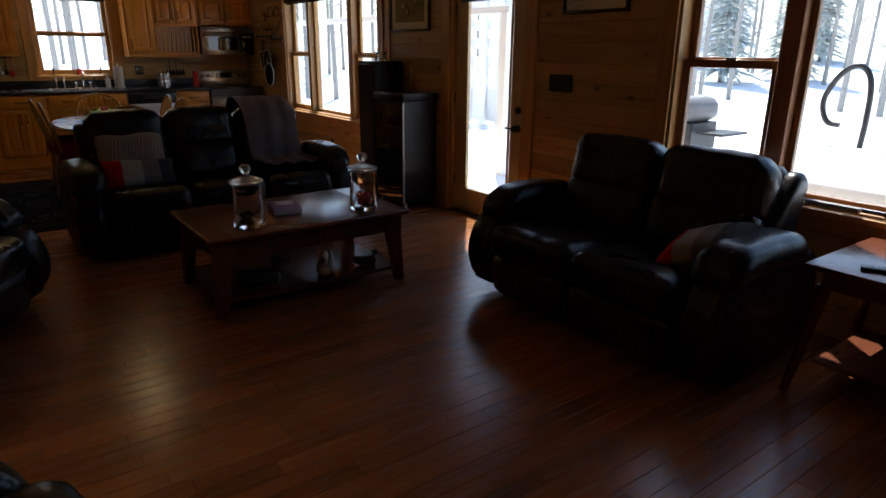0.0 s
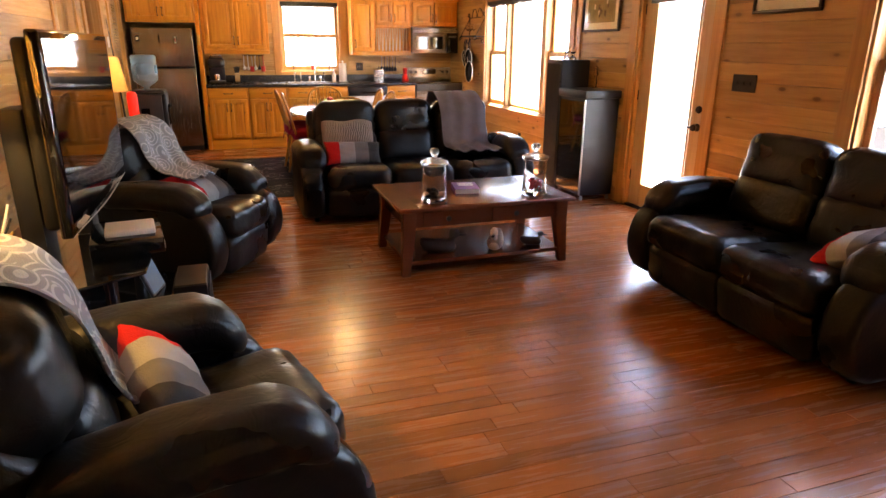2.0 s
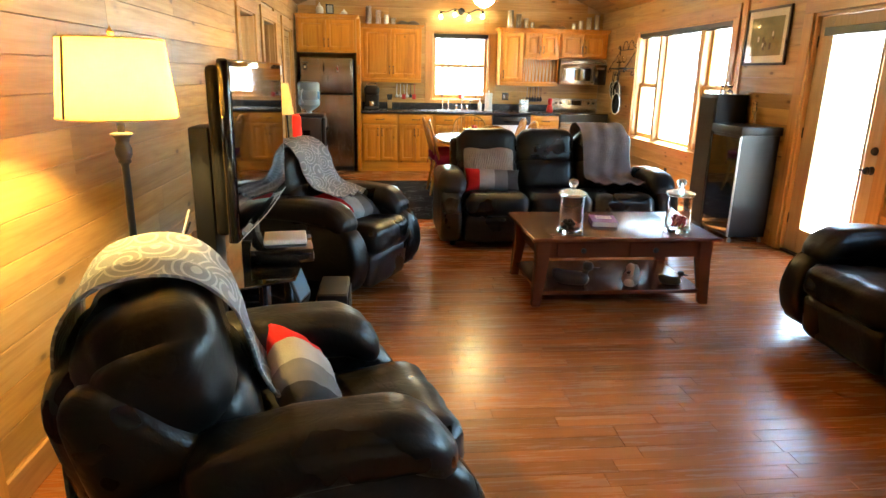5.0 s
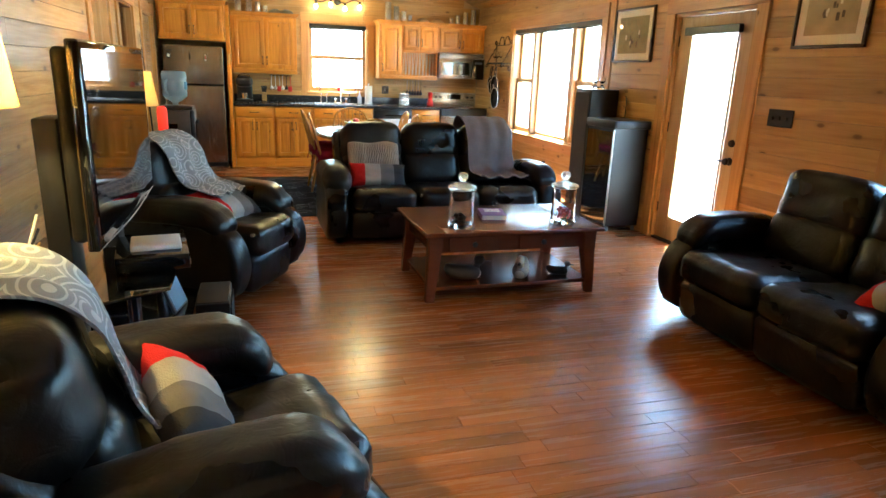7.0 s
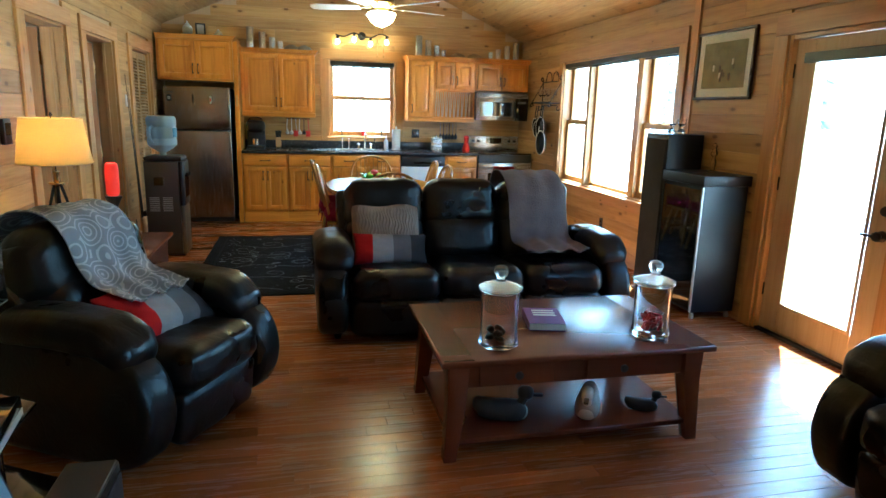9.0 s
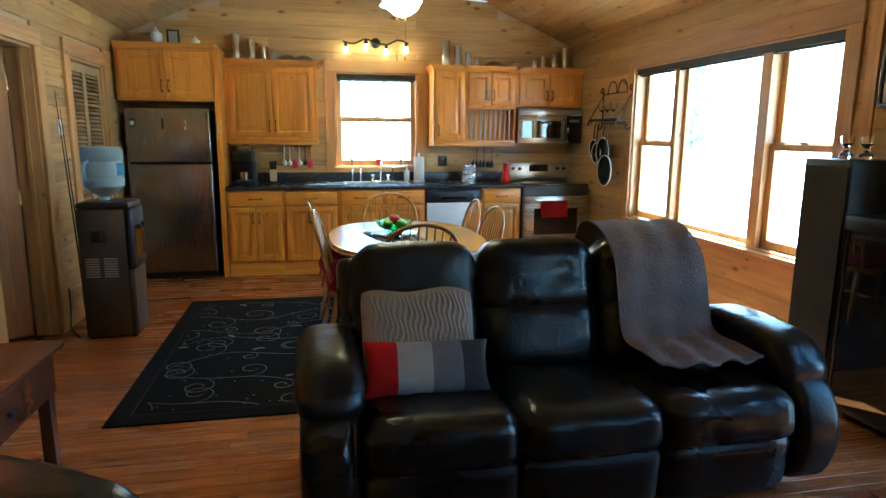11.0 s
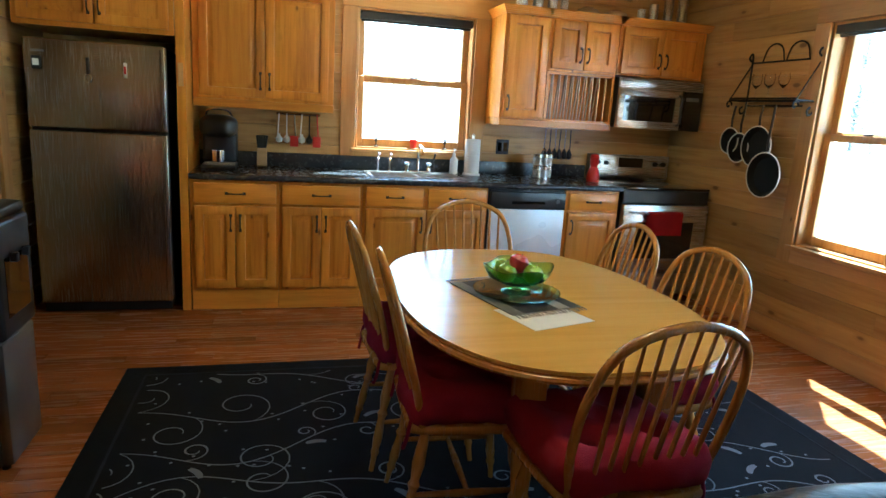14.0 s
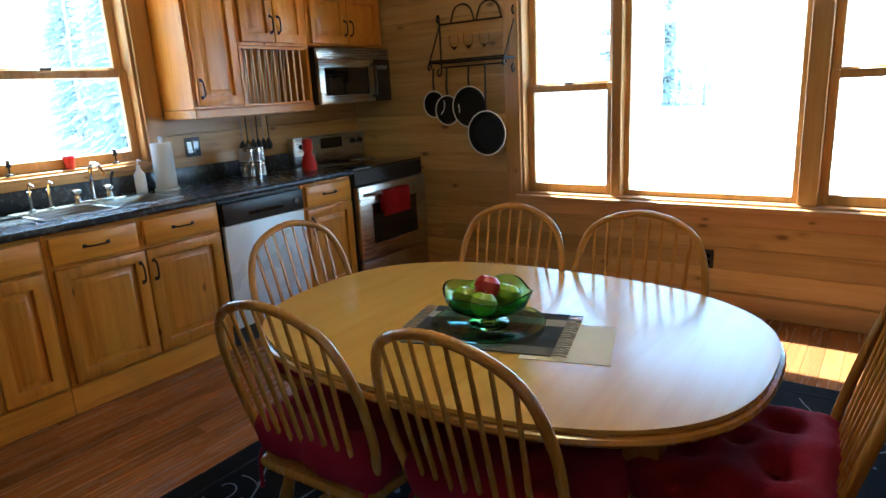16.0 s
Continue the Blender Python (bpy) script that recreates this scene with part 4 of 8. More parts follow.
# cooker
c = thing("cooker", Matrix.Translation((3.105, 9.60, 0)), "stainless electric cooker with a black glass top", "cooker")
part("body", cube(0.0, 0.765, 0.03, 0.65, 0.06, 0.905), BLACK, c)
part("hob", cube(0.0, 0.765, 0.0, 0.60, 0.906, 0.925, 0.004, 2), GLOSS, c, "black glass hob")
part("front_panel", cube(0.002, 0.763, 0.0, 0.028, 0.80, 0.905, 0.004, 1), BLACK, c)
o = part("oven_door", cube(0.004, 0.761, -0.028, 0.028, 0.26, 0.795, 0.008, 2), STEEL, c)
part("oven_window", cube(0.13, 0.635, -0.031, -0.0285, 0.37, 0.66, 0.001, 1), GLOSS, o, "dark oven window")
part("door_handle", tube([(0.06, -0.028, 0.735), (0.06, -0.065, 0.735), (0.70, -0.065, 0.735), (0.70, -0.028, 0.735)], 0.011, 8), STEEL, o)
part("drawer_front", cube(0.004, 0.761, -0.02, 0.028, 0.07, 0.25, 0.006, 2), STEEL, c)
part("back_guard", cube(0.0, 0.765, 0.585, 0.655, 0.926, 1.135, 0.01, 3), STEEL, c)
part("clock_panel", cube(0.27, 0.50, 0.579, 0.5845, 1.03, 1.11, 0.001, 1), GLOSS, c)
for x in (0.07, 0.15, 0.62, 0.70):
    part("knob", moved(lathe([(0.021, 0), (0.018, 0.022), (0.0, 0.024)], 14), Matrix.Translation((x, 0.5845, 1.065)) @ pose(0, 0, 0, 90, 0, 0)), BLACK, c)
for x, y, r in ((0.2, 0.16, 0.1), (0.56, 0.16, 0.08), (0.2, 0.43, 0.08), (0.56, 0.43, 0.1)):
    part("ring", tube([(x + r * math.cos(a), y + r * math.sin(a), 0.9255) for a in [2 * math.pi * k / 24 for k in range(24)]], 0.0012, 4, True), GREY_PL, c)
tw = thing("tea_towel", Matrix.Translation((3.47, 9.534, 0.735)), "red tea towel folded over the oven handle", "towel")
bm = B()
n = 10
rows = []
for j in range(13):
    a = j / 12
    if a < 0.42:
        z, yy = -0.17 + a / 0.42 * 0.17, -0.016
    elif a < 0.58:
        t = (a - 0.42) / 0.16 * math.pi
        z, yy = 0.016 * math.sin(t), -0.016 * math.cos(t)
    else:
        z, yy = -(a - 0.58) / 0.42 * 0.14, 0.016
    rows.append([bm.verts.new((-0.17 + 0.30 * i / n, yy - 0.004 * math.sin(i * 1.3) * (1 if yy < 0 else -0.3), z)) for i in range(n + 1)])
for a, b in zip(rows, rows[1:]):
    for i in range(n):
        bm.faces.new((a[i], a[i + 1], b[i + 1], b[i]))
bmesh.ops.solidify(bm, geom=bm.faces[:], thickness=0.004)
part("fold", bm, RED_CLOTH, tw)

# microwave
m = thing("microwave", Matrix.Translation((3.118, 9.865, 1.365)), "stainless over-the-range microwave with a dark window", "microwave")
part("body", cube(0.0, 0.755, 0.02, 0.39, 0.0, 0.385), BLACK, m)
part("vent_strip", cube(0.0, 0.755, -0.004, 0.02, 0.31, 0.385, 0.006, 2), STEEL, m)
for k in range(5):
    part("vent_slot", cube(0.02, 0.735, -0.0065, -0.0045, 0.322 + 0.012 * k, 0.327 + 0.012 * k), BLACK, m)
o = part("door", cube(0.0, 0.565, -0.012, 0.02, 0.0, 0.307, 0.006, 2), STEEL, m)
part("door_window", cube(0.05, 0.50, -0.0145, -0.0125, 0.06, 0.25, 0.0008, 1), GLOSS, o)
part("handle", tube([(0.54, -0.012, 0.04), (0.54, -0.05, 0.055), (0.54, -0.05, 0.255), (0.54, -0.012, 0.27)], 0.012, 8), BLACK, o)
part("control_panel", cube(0.568, 0.755, -0.010, 0.02, 0.0, 0.307, 0.006, 2), GLOSS, m)
part("display", cube(0.60, 0.72, -0.0125, -0.0105, 0.235, 0.265), GREY_PL, m)


# things on the worktop
def on_top(name, x, y, label, category, z=0.9255, rz=0, group=""):
    return thing(name, Matrix.Translation((x, y, z)) @ pose(0, 0, 0, 0, 0, rz), label, category, group)


k = on_top("coffee_maker", 0.16, 9.99, "black single-cup coffee maker", "coffee maker")
k.scale = (1.12, 1.1, 1.1)
part("base", cube(-0.10, 0.10, -0.16, 0.14, 0, 0.035, 0.012, 3), BLACK, k)
part("tower", cube(-0.10, 0.10, 0.0, 0.14, 0.036, 0.30, 0.02, 3), BLACK, k)
part("head", puff(0.21, 0.25, 0.13, 0.05, 6, 0.01, 0), BLACK, k).location = (0, -0.03, 0.265)
part("lid_lever", tube(smooth_path([(-0.08, 0.0, 0.325), (-0.05, -0.09, 0.365), (0.05, -0.09, 0.365), (0.08, 0.0, 0.325)], 4), 0.008, 8), CHROME, k)
part("drip_tray", cube(-0.07, 0.07, -0.15, -0.03, 0.0355, 0.045, 0.003, 1), GREY_PL, k)
part("mug", lathe([(0.036, 0), (0.038, 0.07), (0.036, 0.072), (0.033, 0.01), (0, 0.01)], 16, 0, -0.09), CHROME, k).location = (0, 0, 0.046)
k = on_top("knife_block", 0.44, 10.08, "pale wooden knife block with black-handled knives", "knife block")
part("block", moved(cube(-0.035, 0.035, -0.05, 0.05, 0, 0.13, 0.004, 1), pose(0, 0, 0.01, -12, 0, 0)), LOGWOOD, k)
for i in range(5):
    part("knife_handle", moved(cube(-0.008, 0.008, -0.010, 0.010, 0.0, 0.10, 0.003, 1), pose(-0.022 + 0.011 * i, 0.02 - 0.014 * (i % 3), 0.136, -18 + 5 * i, 4 * i - 8, 0)), BLACK, k)

bar_t = thing("utensil_rail", Matrix.Translation((0.68, KB - 0.03, 1.30)), "slim steel rail of hanging kitchen utensils", "rail")
part("rail", tube([(-0.14, 0, 0.02), (0.18, 0, 0.02)], 0.005, 6), CHROME, bar_t)
part("mount", cube(-0.14, 0.18, 0.006, 0.024, 0.012, 0.028), BLACK, bar_t)
for i, (mt, lbl) in enumerate(((WHITE_PL, "white utensil"), (WHITE_PL, "white utensil"), (RED, "red spatula"), (WHITE_PL, "white utensil"), (BLACK, "black ladle"), (RED, "red utensil"))):
    q = thing("kitchen_utensil", Matrix.Translation((0.56 + 0.055 * i, KB - 0.045, 1.315)), lbl + " hanging from the rail", "utensil", "hanging utensils")
    part("handle", tube([(0, 0, 0), (0.01 * (i % 3 - 1), 0, -0.16)], 0.005, 6), mt if i != 2 else CHROME, q)
    part("head", cube(-0.03, 0.03, -0.005, 0.005, -0.235, -0.155, 0.004, 2) if i in (2, 5) else lathe([(0, -0.21), (0.022, -0.20), (0.026, -0.175), (0.01, -0.155), (0.006, -0.14)], 12), mt, q)

q = on_top("paper_towel", 2.04, 10.12, "white paper towel roll on a stand", "paper towel")
part("roll", lathe([(0.02, 0.015), (0.058, 0.015), (0.06, 0.02), (0.06, 0.275), (0.058, 0.28), (0.02, 0.28)], 24), PAPER, q)
part("stand", lathe([(0.07, 0), (0.07, 0.012), (0.01, 0.014), (0.01, 0.30), (0.016, 0.31), (0, 0.325)], 20), WHITE_PL, q)
q = on_top("soap_bottle", 1.905, 10.165, "white pump bottle of soap beside the sink", "bottle")
part("bottle", lathe([(0.03, 0), (0.032, 0.01), (0.032, 0.11), (0.012, 0.14), (0.012, 0.16), (0, 0.165)], 16), WHITE_PL, q)
part("pump", tube([(0, 0, 0.16), (0, 0, 0.195), (0, -0.04, 0.19)], 0.005, 6), WHITE_PL, q)
q = on_top("dish_brush", 1.74, 10.19, "small black-handled dish brush on the sink edge", "brush")
part("handle", tube([(0, 0, 0.0), (0.0, -0.02, 0.1), (0.01, -0.03, 0.15)], 0.008, 8), BLACK, q)
part("bristles", lathe([(0.026, 0), (0.026, 0.03), (0.01, 0.04)], 12), DARK_CLOTH, q)
q = thing("red_cup", Matrix.Translation((1.60, YN + 0.045, 1.103)), "small red cup on the window sill", "cup")
part("cup", lathe([(0.022, 0), (0.032, 0.07), (0.030, 0.07), (0.02, 0.006), (0, 0.006)], 16), RED, q)
for x in (1.30, 1.86):
    q = thing("sill_ornament", Matrix.Translation((x, YN + 0.045, 1.103)), "small dark ornament on the window sill", "ornament", "window sill ornaments")
    part("base", lathe([(0.02, 0), (0.02, 0.008), (0.005, 0.012), (0.005, 0.04)], 10), BRONZE, q)
    part("figure", lathe([(0.0, 0.035), (0.014, 0.05), (0.008, 0.07), (0.012, 0.08), (0, 0.092)], 10), BRONZE, q)
q = on_top("spice_rack", 2.60, 10.02, "chrome revolving spice rack with two tiers of jars", "spice rack")
part("pole", lathe([(0.08, 0), (0.08, 0.01), (0.006, 0.012), (0.006, 0.21), (0.014, 0.225), (0, 0.24)], 18), CHROME, q)
for tier in (0.012, 0.108):
    part("tier", lathe([(0.085, tier), (0.085, tier + 0.004), (0.0, tier + 0.004)], 18), CHROME, q)
    for a in range(8):
        ang = 2 * math.pi * a / 8
        j = part("spice_jar", lathe([(0.02, 0), (0.02, 0.055), (0.014, 0.06), (0, 0.06)], 10), STEEL, q)
        j.location = (0.062 * math.cos(ang), 0.062 * math.sin(ang), tier + 0.0045)
        part("jar_lid", lathe([(0.019, 0.0605), (0.019, 0.082), (0, 0.084)], 10), CHROME, j)
q = on_top("red_figurine", 3.01, 9.93, "red ceramic kitchen figurine", "figurine")
part("figurine", lathe([(0.05, 0), (0.055, 0.03), (0.042, 0.09), (0.025, 0.12), (0.036, 0.15), (0.034, 0.18), (0.04, 0.19), (0.03, 0.215), (0, 0.225)], 18), RED, q)
for i in range(6):
    q = thing("serving_spoon", Matrix.Translation((2.70 + 0.045 * i, KB - 0.035, 1.315)), "dark kitchen tool hanging under the plate rack", "utensil", "dark hanging utensils")
    part("handle", tube([(0, 0, 0), (0.006 * (i % 3 - 1), 0, -0.17)], 0.0045, 6), BLACK if i % 2 else STEEL, q)
    part("head", lathe([(0, -0.245), (0.022, -0.23), (0.026, -0.20), (0.012, -0.17), (0.005, -0.155)], 10), BLACK, q)
q = thing("wall_outlet", Matrix.Translation((2.34, KB + 0.004, 1.15)), "black wall outlet with two sockets above the worktop", "outlet")
part("plate", cube(-0.055, 0.055, -0.008, 0, -0.06, 0.06, 0.003, 1), BLACK, q)
for dx in (-0.024, 0.024):
    part("socket", cube(dx - 0.017, dx + 0.017, -0.0105, -0.0085, -0.035, 0.035, 0.001, 1), GLOSS, q)


# tins, plates and ornaments on top of the cabinets
def tin(x, y, z, r, h, material=STEEL):
    q = thing("canister", Matrix.Translation((x, y, z)), "plain steel canister on top of the cabinet", "canister", "steel canisters")
    part("can", lathe([(r * 0.97, 0), (r, 0.004), (r, h * 0.8), (r * 0.98, h * 0.805)], 20), material, q)
    part("lid", lathe([(r * 0.99, h * 0.807), (r * 0.99, h - 0.004), (r * 0.95, h), (0, h)], 20), material, q)


CT = 2.196
for i, (x, h, r) in enumerate(((0.12, 0.27, 0.045), (0.27, 0.215, 0.042), (0.395, 0.155, 0.039), (0.50, 0.105, 0.034))):
    tin(x, 10.10, CT, r, h)
for i, (x, h, r) in enumerate(((2.33, 0.27, 0.045), (2.46, 0.215, 0.042), (2.58, 0.155, 0.036), (2.68, 0.10, 0.03))):
    tin(x, 10.06, CT, r, h)
for i, (x, h, r) in enumerate(((3.36, 0.10, 0.03), (3.47, 0.145, 0.034), (3.60, 0.195, 0.038), (3.73, 0.24, 0.04))):
    tin(x, 10.08, CT, r, h, STEEL)
for x, m in ((0.64, GREY_PL), (0.80, GREY_PL), (2.88, LOGWOOD), (3.12, LOGWOOD)):
    q = thing("bowl", Matrix.Translation((x, 10.06, CT)), "shallow bowl turned over on top of the cabinet", "bowl", "upturned bowls")
    part("bowl", lathe([(0.11, 0), (0.105, 0.015), (0.08, 0.045), (0.04, 0.058), (0.04, 0.066), (0, 0.066)], 22), m, q)
CF = 2.291
q = thing("tray", Matrix.Translation((-0.42, 9.92, CF)), "thin dark tray on top of the fridge cabinet", "tray")
part("tray", cube(-0.34, 0.34, -0.18, 0.18, 0, 0.018, 0.005, 1), BLACK, q)
q = thing("white_jug", Matrix.Translation((-0.60, 9.88, CF + 0.0185)), "small white lidded jar on the tray", "jar")
part("jar", lathe([(0.035, 0), (0.055, 0.02), (0.06, 0.06), (0.05, 0.1), (0.025, 0.115)], 18), WHITE_PL, q)
part("lid", lathe([(0.027, 0.1155), (0.03, 0.125), (0.01, 0.14), (0.012, 0.155), (0, 0.165)], 14), WHITE_PL, q)
q = thing("photo_frame", Matrix.Translation((-0.45, 9.90, CF + 0.0185)) @ pose(0, 0, 0, -8, 0, 12), "small dark photo frame standing on the tray", "photo frame")
part("frame", cube(-0.06, 0.06, 0.0, 0.012, 0.0, 0.15, 0.004, 1), BLACK, q)
part("photo", cube(-0.04, 0.04, -0.002, -0.0005, 0.02, 0.13), GREY_CLOTH, q)
q = thing("butter_dish", Matrix.Translation((-0.24, 9.88, CF + 0.0185)), "small white covered dish on the tray", "dish")
part("plate", lathe([(0.05, 0), (0.07, 0.012), (0, 0.012)], 18), WHITE_PL, q)
part("cover", lathe([(0.045, 0.0125), (0.042, 0.04), (0.015, 0.06), (0.012, 0.075), (0, 0.08)], 16), WHITE_PL, q)

# light bar above the sink window
b = thing("wall_light", Matrix.Translation((1.575, YN, 2.44)), "black wavy wall light with four lit bulbs", "wall light")
part("rose", moved(lathe([(0.055, 0), (0.055, 0.02), (0.035, 0.035), (0, 0.038)], 20), pose(0, 0, 0, 90, 0, 0)), IRON, b)
part("arm", tube(smooth_path([(-0.36, -0.07, 0.0), (-0.24, -0.08, -0.02), (-0.12, -0.08, 0.03), (0, -0.06, 0.0), (0.12, -0.08, -0.02), (0.24, -0.08, 0.03), (0.36, -0.07, 0.0)], 5), 0.009, 8), IRON, b)
part("stem", tube([(0, -0.03, 0), (0, -0.06, 0)], 0.012, 8), IRON, b)
for x, z in ((-0.33, -0.01), (-0.11, 0.025), (0.11, -0.02), (0.33, 0.01)):
    s = part("socket", lathe([(0.016, -0.05), (0.018, -0.045), (0.018, -0.012), (0.008, 0.0)], 12), IRON, b)
    s.location = (x, -0.09, z)
    part("lamp_bulb", lathe([(0, -0.115), (0.017, -0.11), (0.024, -0.092), (0.021, -0.072), (0.013, -0.051)], 14), BULB, s, "lit warm bulb")

# hanging pot rack on the east wall
r = thing("pot_rack", Matrix.Translation((XR, 9.06, -0.08)) @ pose(0, 0, 0, 0, 0, -90) @ Matrix.Diagonal((0.84, 0.8, 1.0, 1.0)), "black wrought-iron wall rack with scrolls", "rack")
# local: x along the wall, -y into the room
for sx in (-0.37, 0.37):
    part("bracket", tube(smooth_path([(sx, -0.02, 1.97), (sx, -0.05, 1.99), (sx, -0.03, 2.02), (sx, -0.012, 1.98), (sx, -0.012, 1.70), (sx, -0.02, 1.62), (sx, -0.06, 1.60), (sx, -0.075, 1.63), (sx, -0.05, 1.65)], 4), 0.008, 6), IRON, r)
    part("shelf_arm", tube([(sx, -0.012, 1.69), (sx, -0.20, 1.69)], 0.007, 6), IRON, r)
    part("brace", tube([(sx, -0.012, 1.95), (sx, -0.19, 1.70)], 0.006, 6), IRON, r)
    part("scroll", tube([(sx, -0.20 + (0.035 - 0.0035 * k) * math.cos(0.7 * k), 1.655 + (0.035 - 0.0035 * k) * math.sin(0.7 * k)) for k in range(10)], 0.007, 6), IRON, r)
for y, z in ((-0.012, 1.96), (-0.20, 1.70), (-0.14, 1.69), (-0.08, 1.69), (-0.02, 1.69), (-0.012, 1.66)):
    part("bar", tube([(-0.37, y, z), (0.37, y, z)], 0.006, 6), IRON, r)
for sx in (-0.13, 0.13):
    part("arch", tube(smooth_path([(sx - 0.12, -0.012, 1.96), (sx - 0.08, -0.012, 2.05), (sx, -0.012, 2.08), (sx + 0.08, -0.012, 2.05), (sx + 0.12, -0.012, 1.96)], 5), 0.006, 6), IRON, r)
for y in (8.93, 9.18, 9.06):
    q = thing("wine_glass", Matrix.Translation((XR - 0.11, y, 1.619)), "clear wine glass standing on the iron rack", "glass", "wine glasses")
    part("glass", lathe([(0.032, 0), (0.032, 0.002), (0.004, 0.006), (0.004, 0.07), (0.03, 0.1), (0.036, 0.14), (0.03, 0.17), (0.028, 0.17), (0.033, 0.14), (0.028, 0.103), (0, 0.075)], 18), GLASS, q)
for y, z, rr, out in ((9.40, 1.32, 0.095, 0.05), (9.26, 1.275, 0.105, 0.08), (9.05, 1.295, 0.14, 0.11), (8.885, 1.115, 0.15, 0.16)):
    q = thing("frying_pan", Matrix.Translation((XR - out, y, z)) @ pose(0, 0, 0, 0, -90, 0), "black frying pan with a pale rim hanging from the rack", "pan", "hanging pans")
    part("pan", lathe([(0, 0.0), (rr * 0.8, 0.0), (rr, 0.035), (rr * 0.97, 0.037), (rr * 0.78, 0.004), (0, 0.004)], 28), PAN, q)
    part("rim", tube([(rr * math.cos(a), rr * math.sin(a), 0.036) for a in [2 * math.pi * k / 28 for k in range(28)]], 0.0048, 6, True), WHITE_PL, q, "pale metal rim")
    part("handle", tube([(rr * 0.98, 0, 0.03), (rr + 0.06, 0, 0.035), (1.525 - z + 0.05, 0, 0.02)], 0.008, 6), BRONZE, q, "dark handle")

# ---------------------------------------------------------------- reclining seats
def channelled(q, u, n=3.0, depth=0.005):
    """Presses shallow upholstery channels into the top and front of a seat."""
    g = abs(math.sin(math.pi * n * (u.x * 0.5 + 0.5)))
    q.z -= depth * (1 - min(1, g * 3)) * (1 if u.z > 0.2 else 0)
    q.y += depth * (1 - min(1, g * 3)) * (1 if u.y < -0.2 else 0)
    return q


def side_outline():
    """The end panel of a recliner from the side: (y, z), front towards -y."""
    pts = [(-0.30, 0.045), (-0.42, 0.10), (-0.475, 0.22), (-0.48, 0.32), (-0.45, 0.42), (-0.38, 0.50), (-0.25, 0.545), (0.10, 0.56), (0.30, 0.57), (0.40, 0.50), (0.44, 0.30), (0.42, 0.10), (0.36, 0.045)]
    c = smooth_path([(a, b, 0) for a, b in pts], 3)
    return [(p.x, p.y) for p in c]


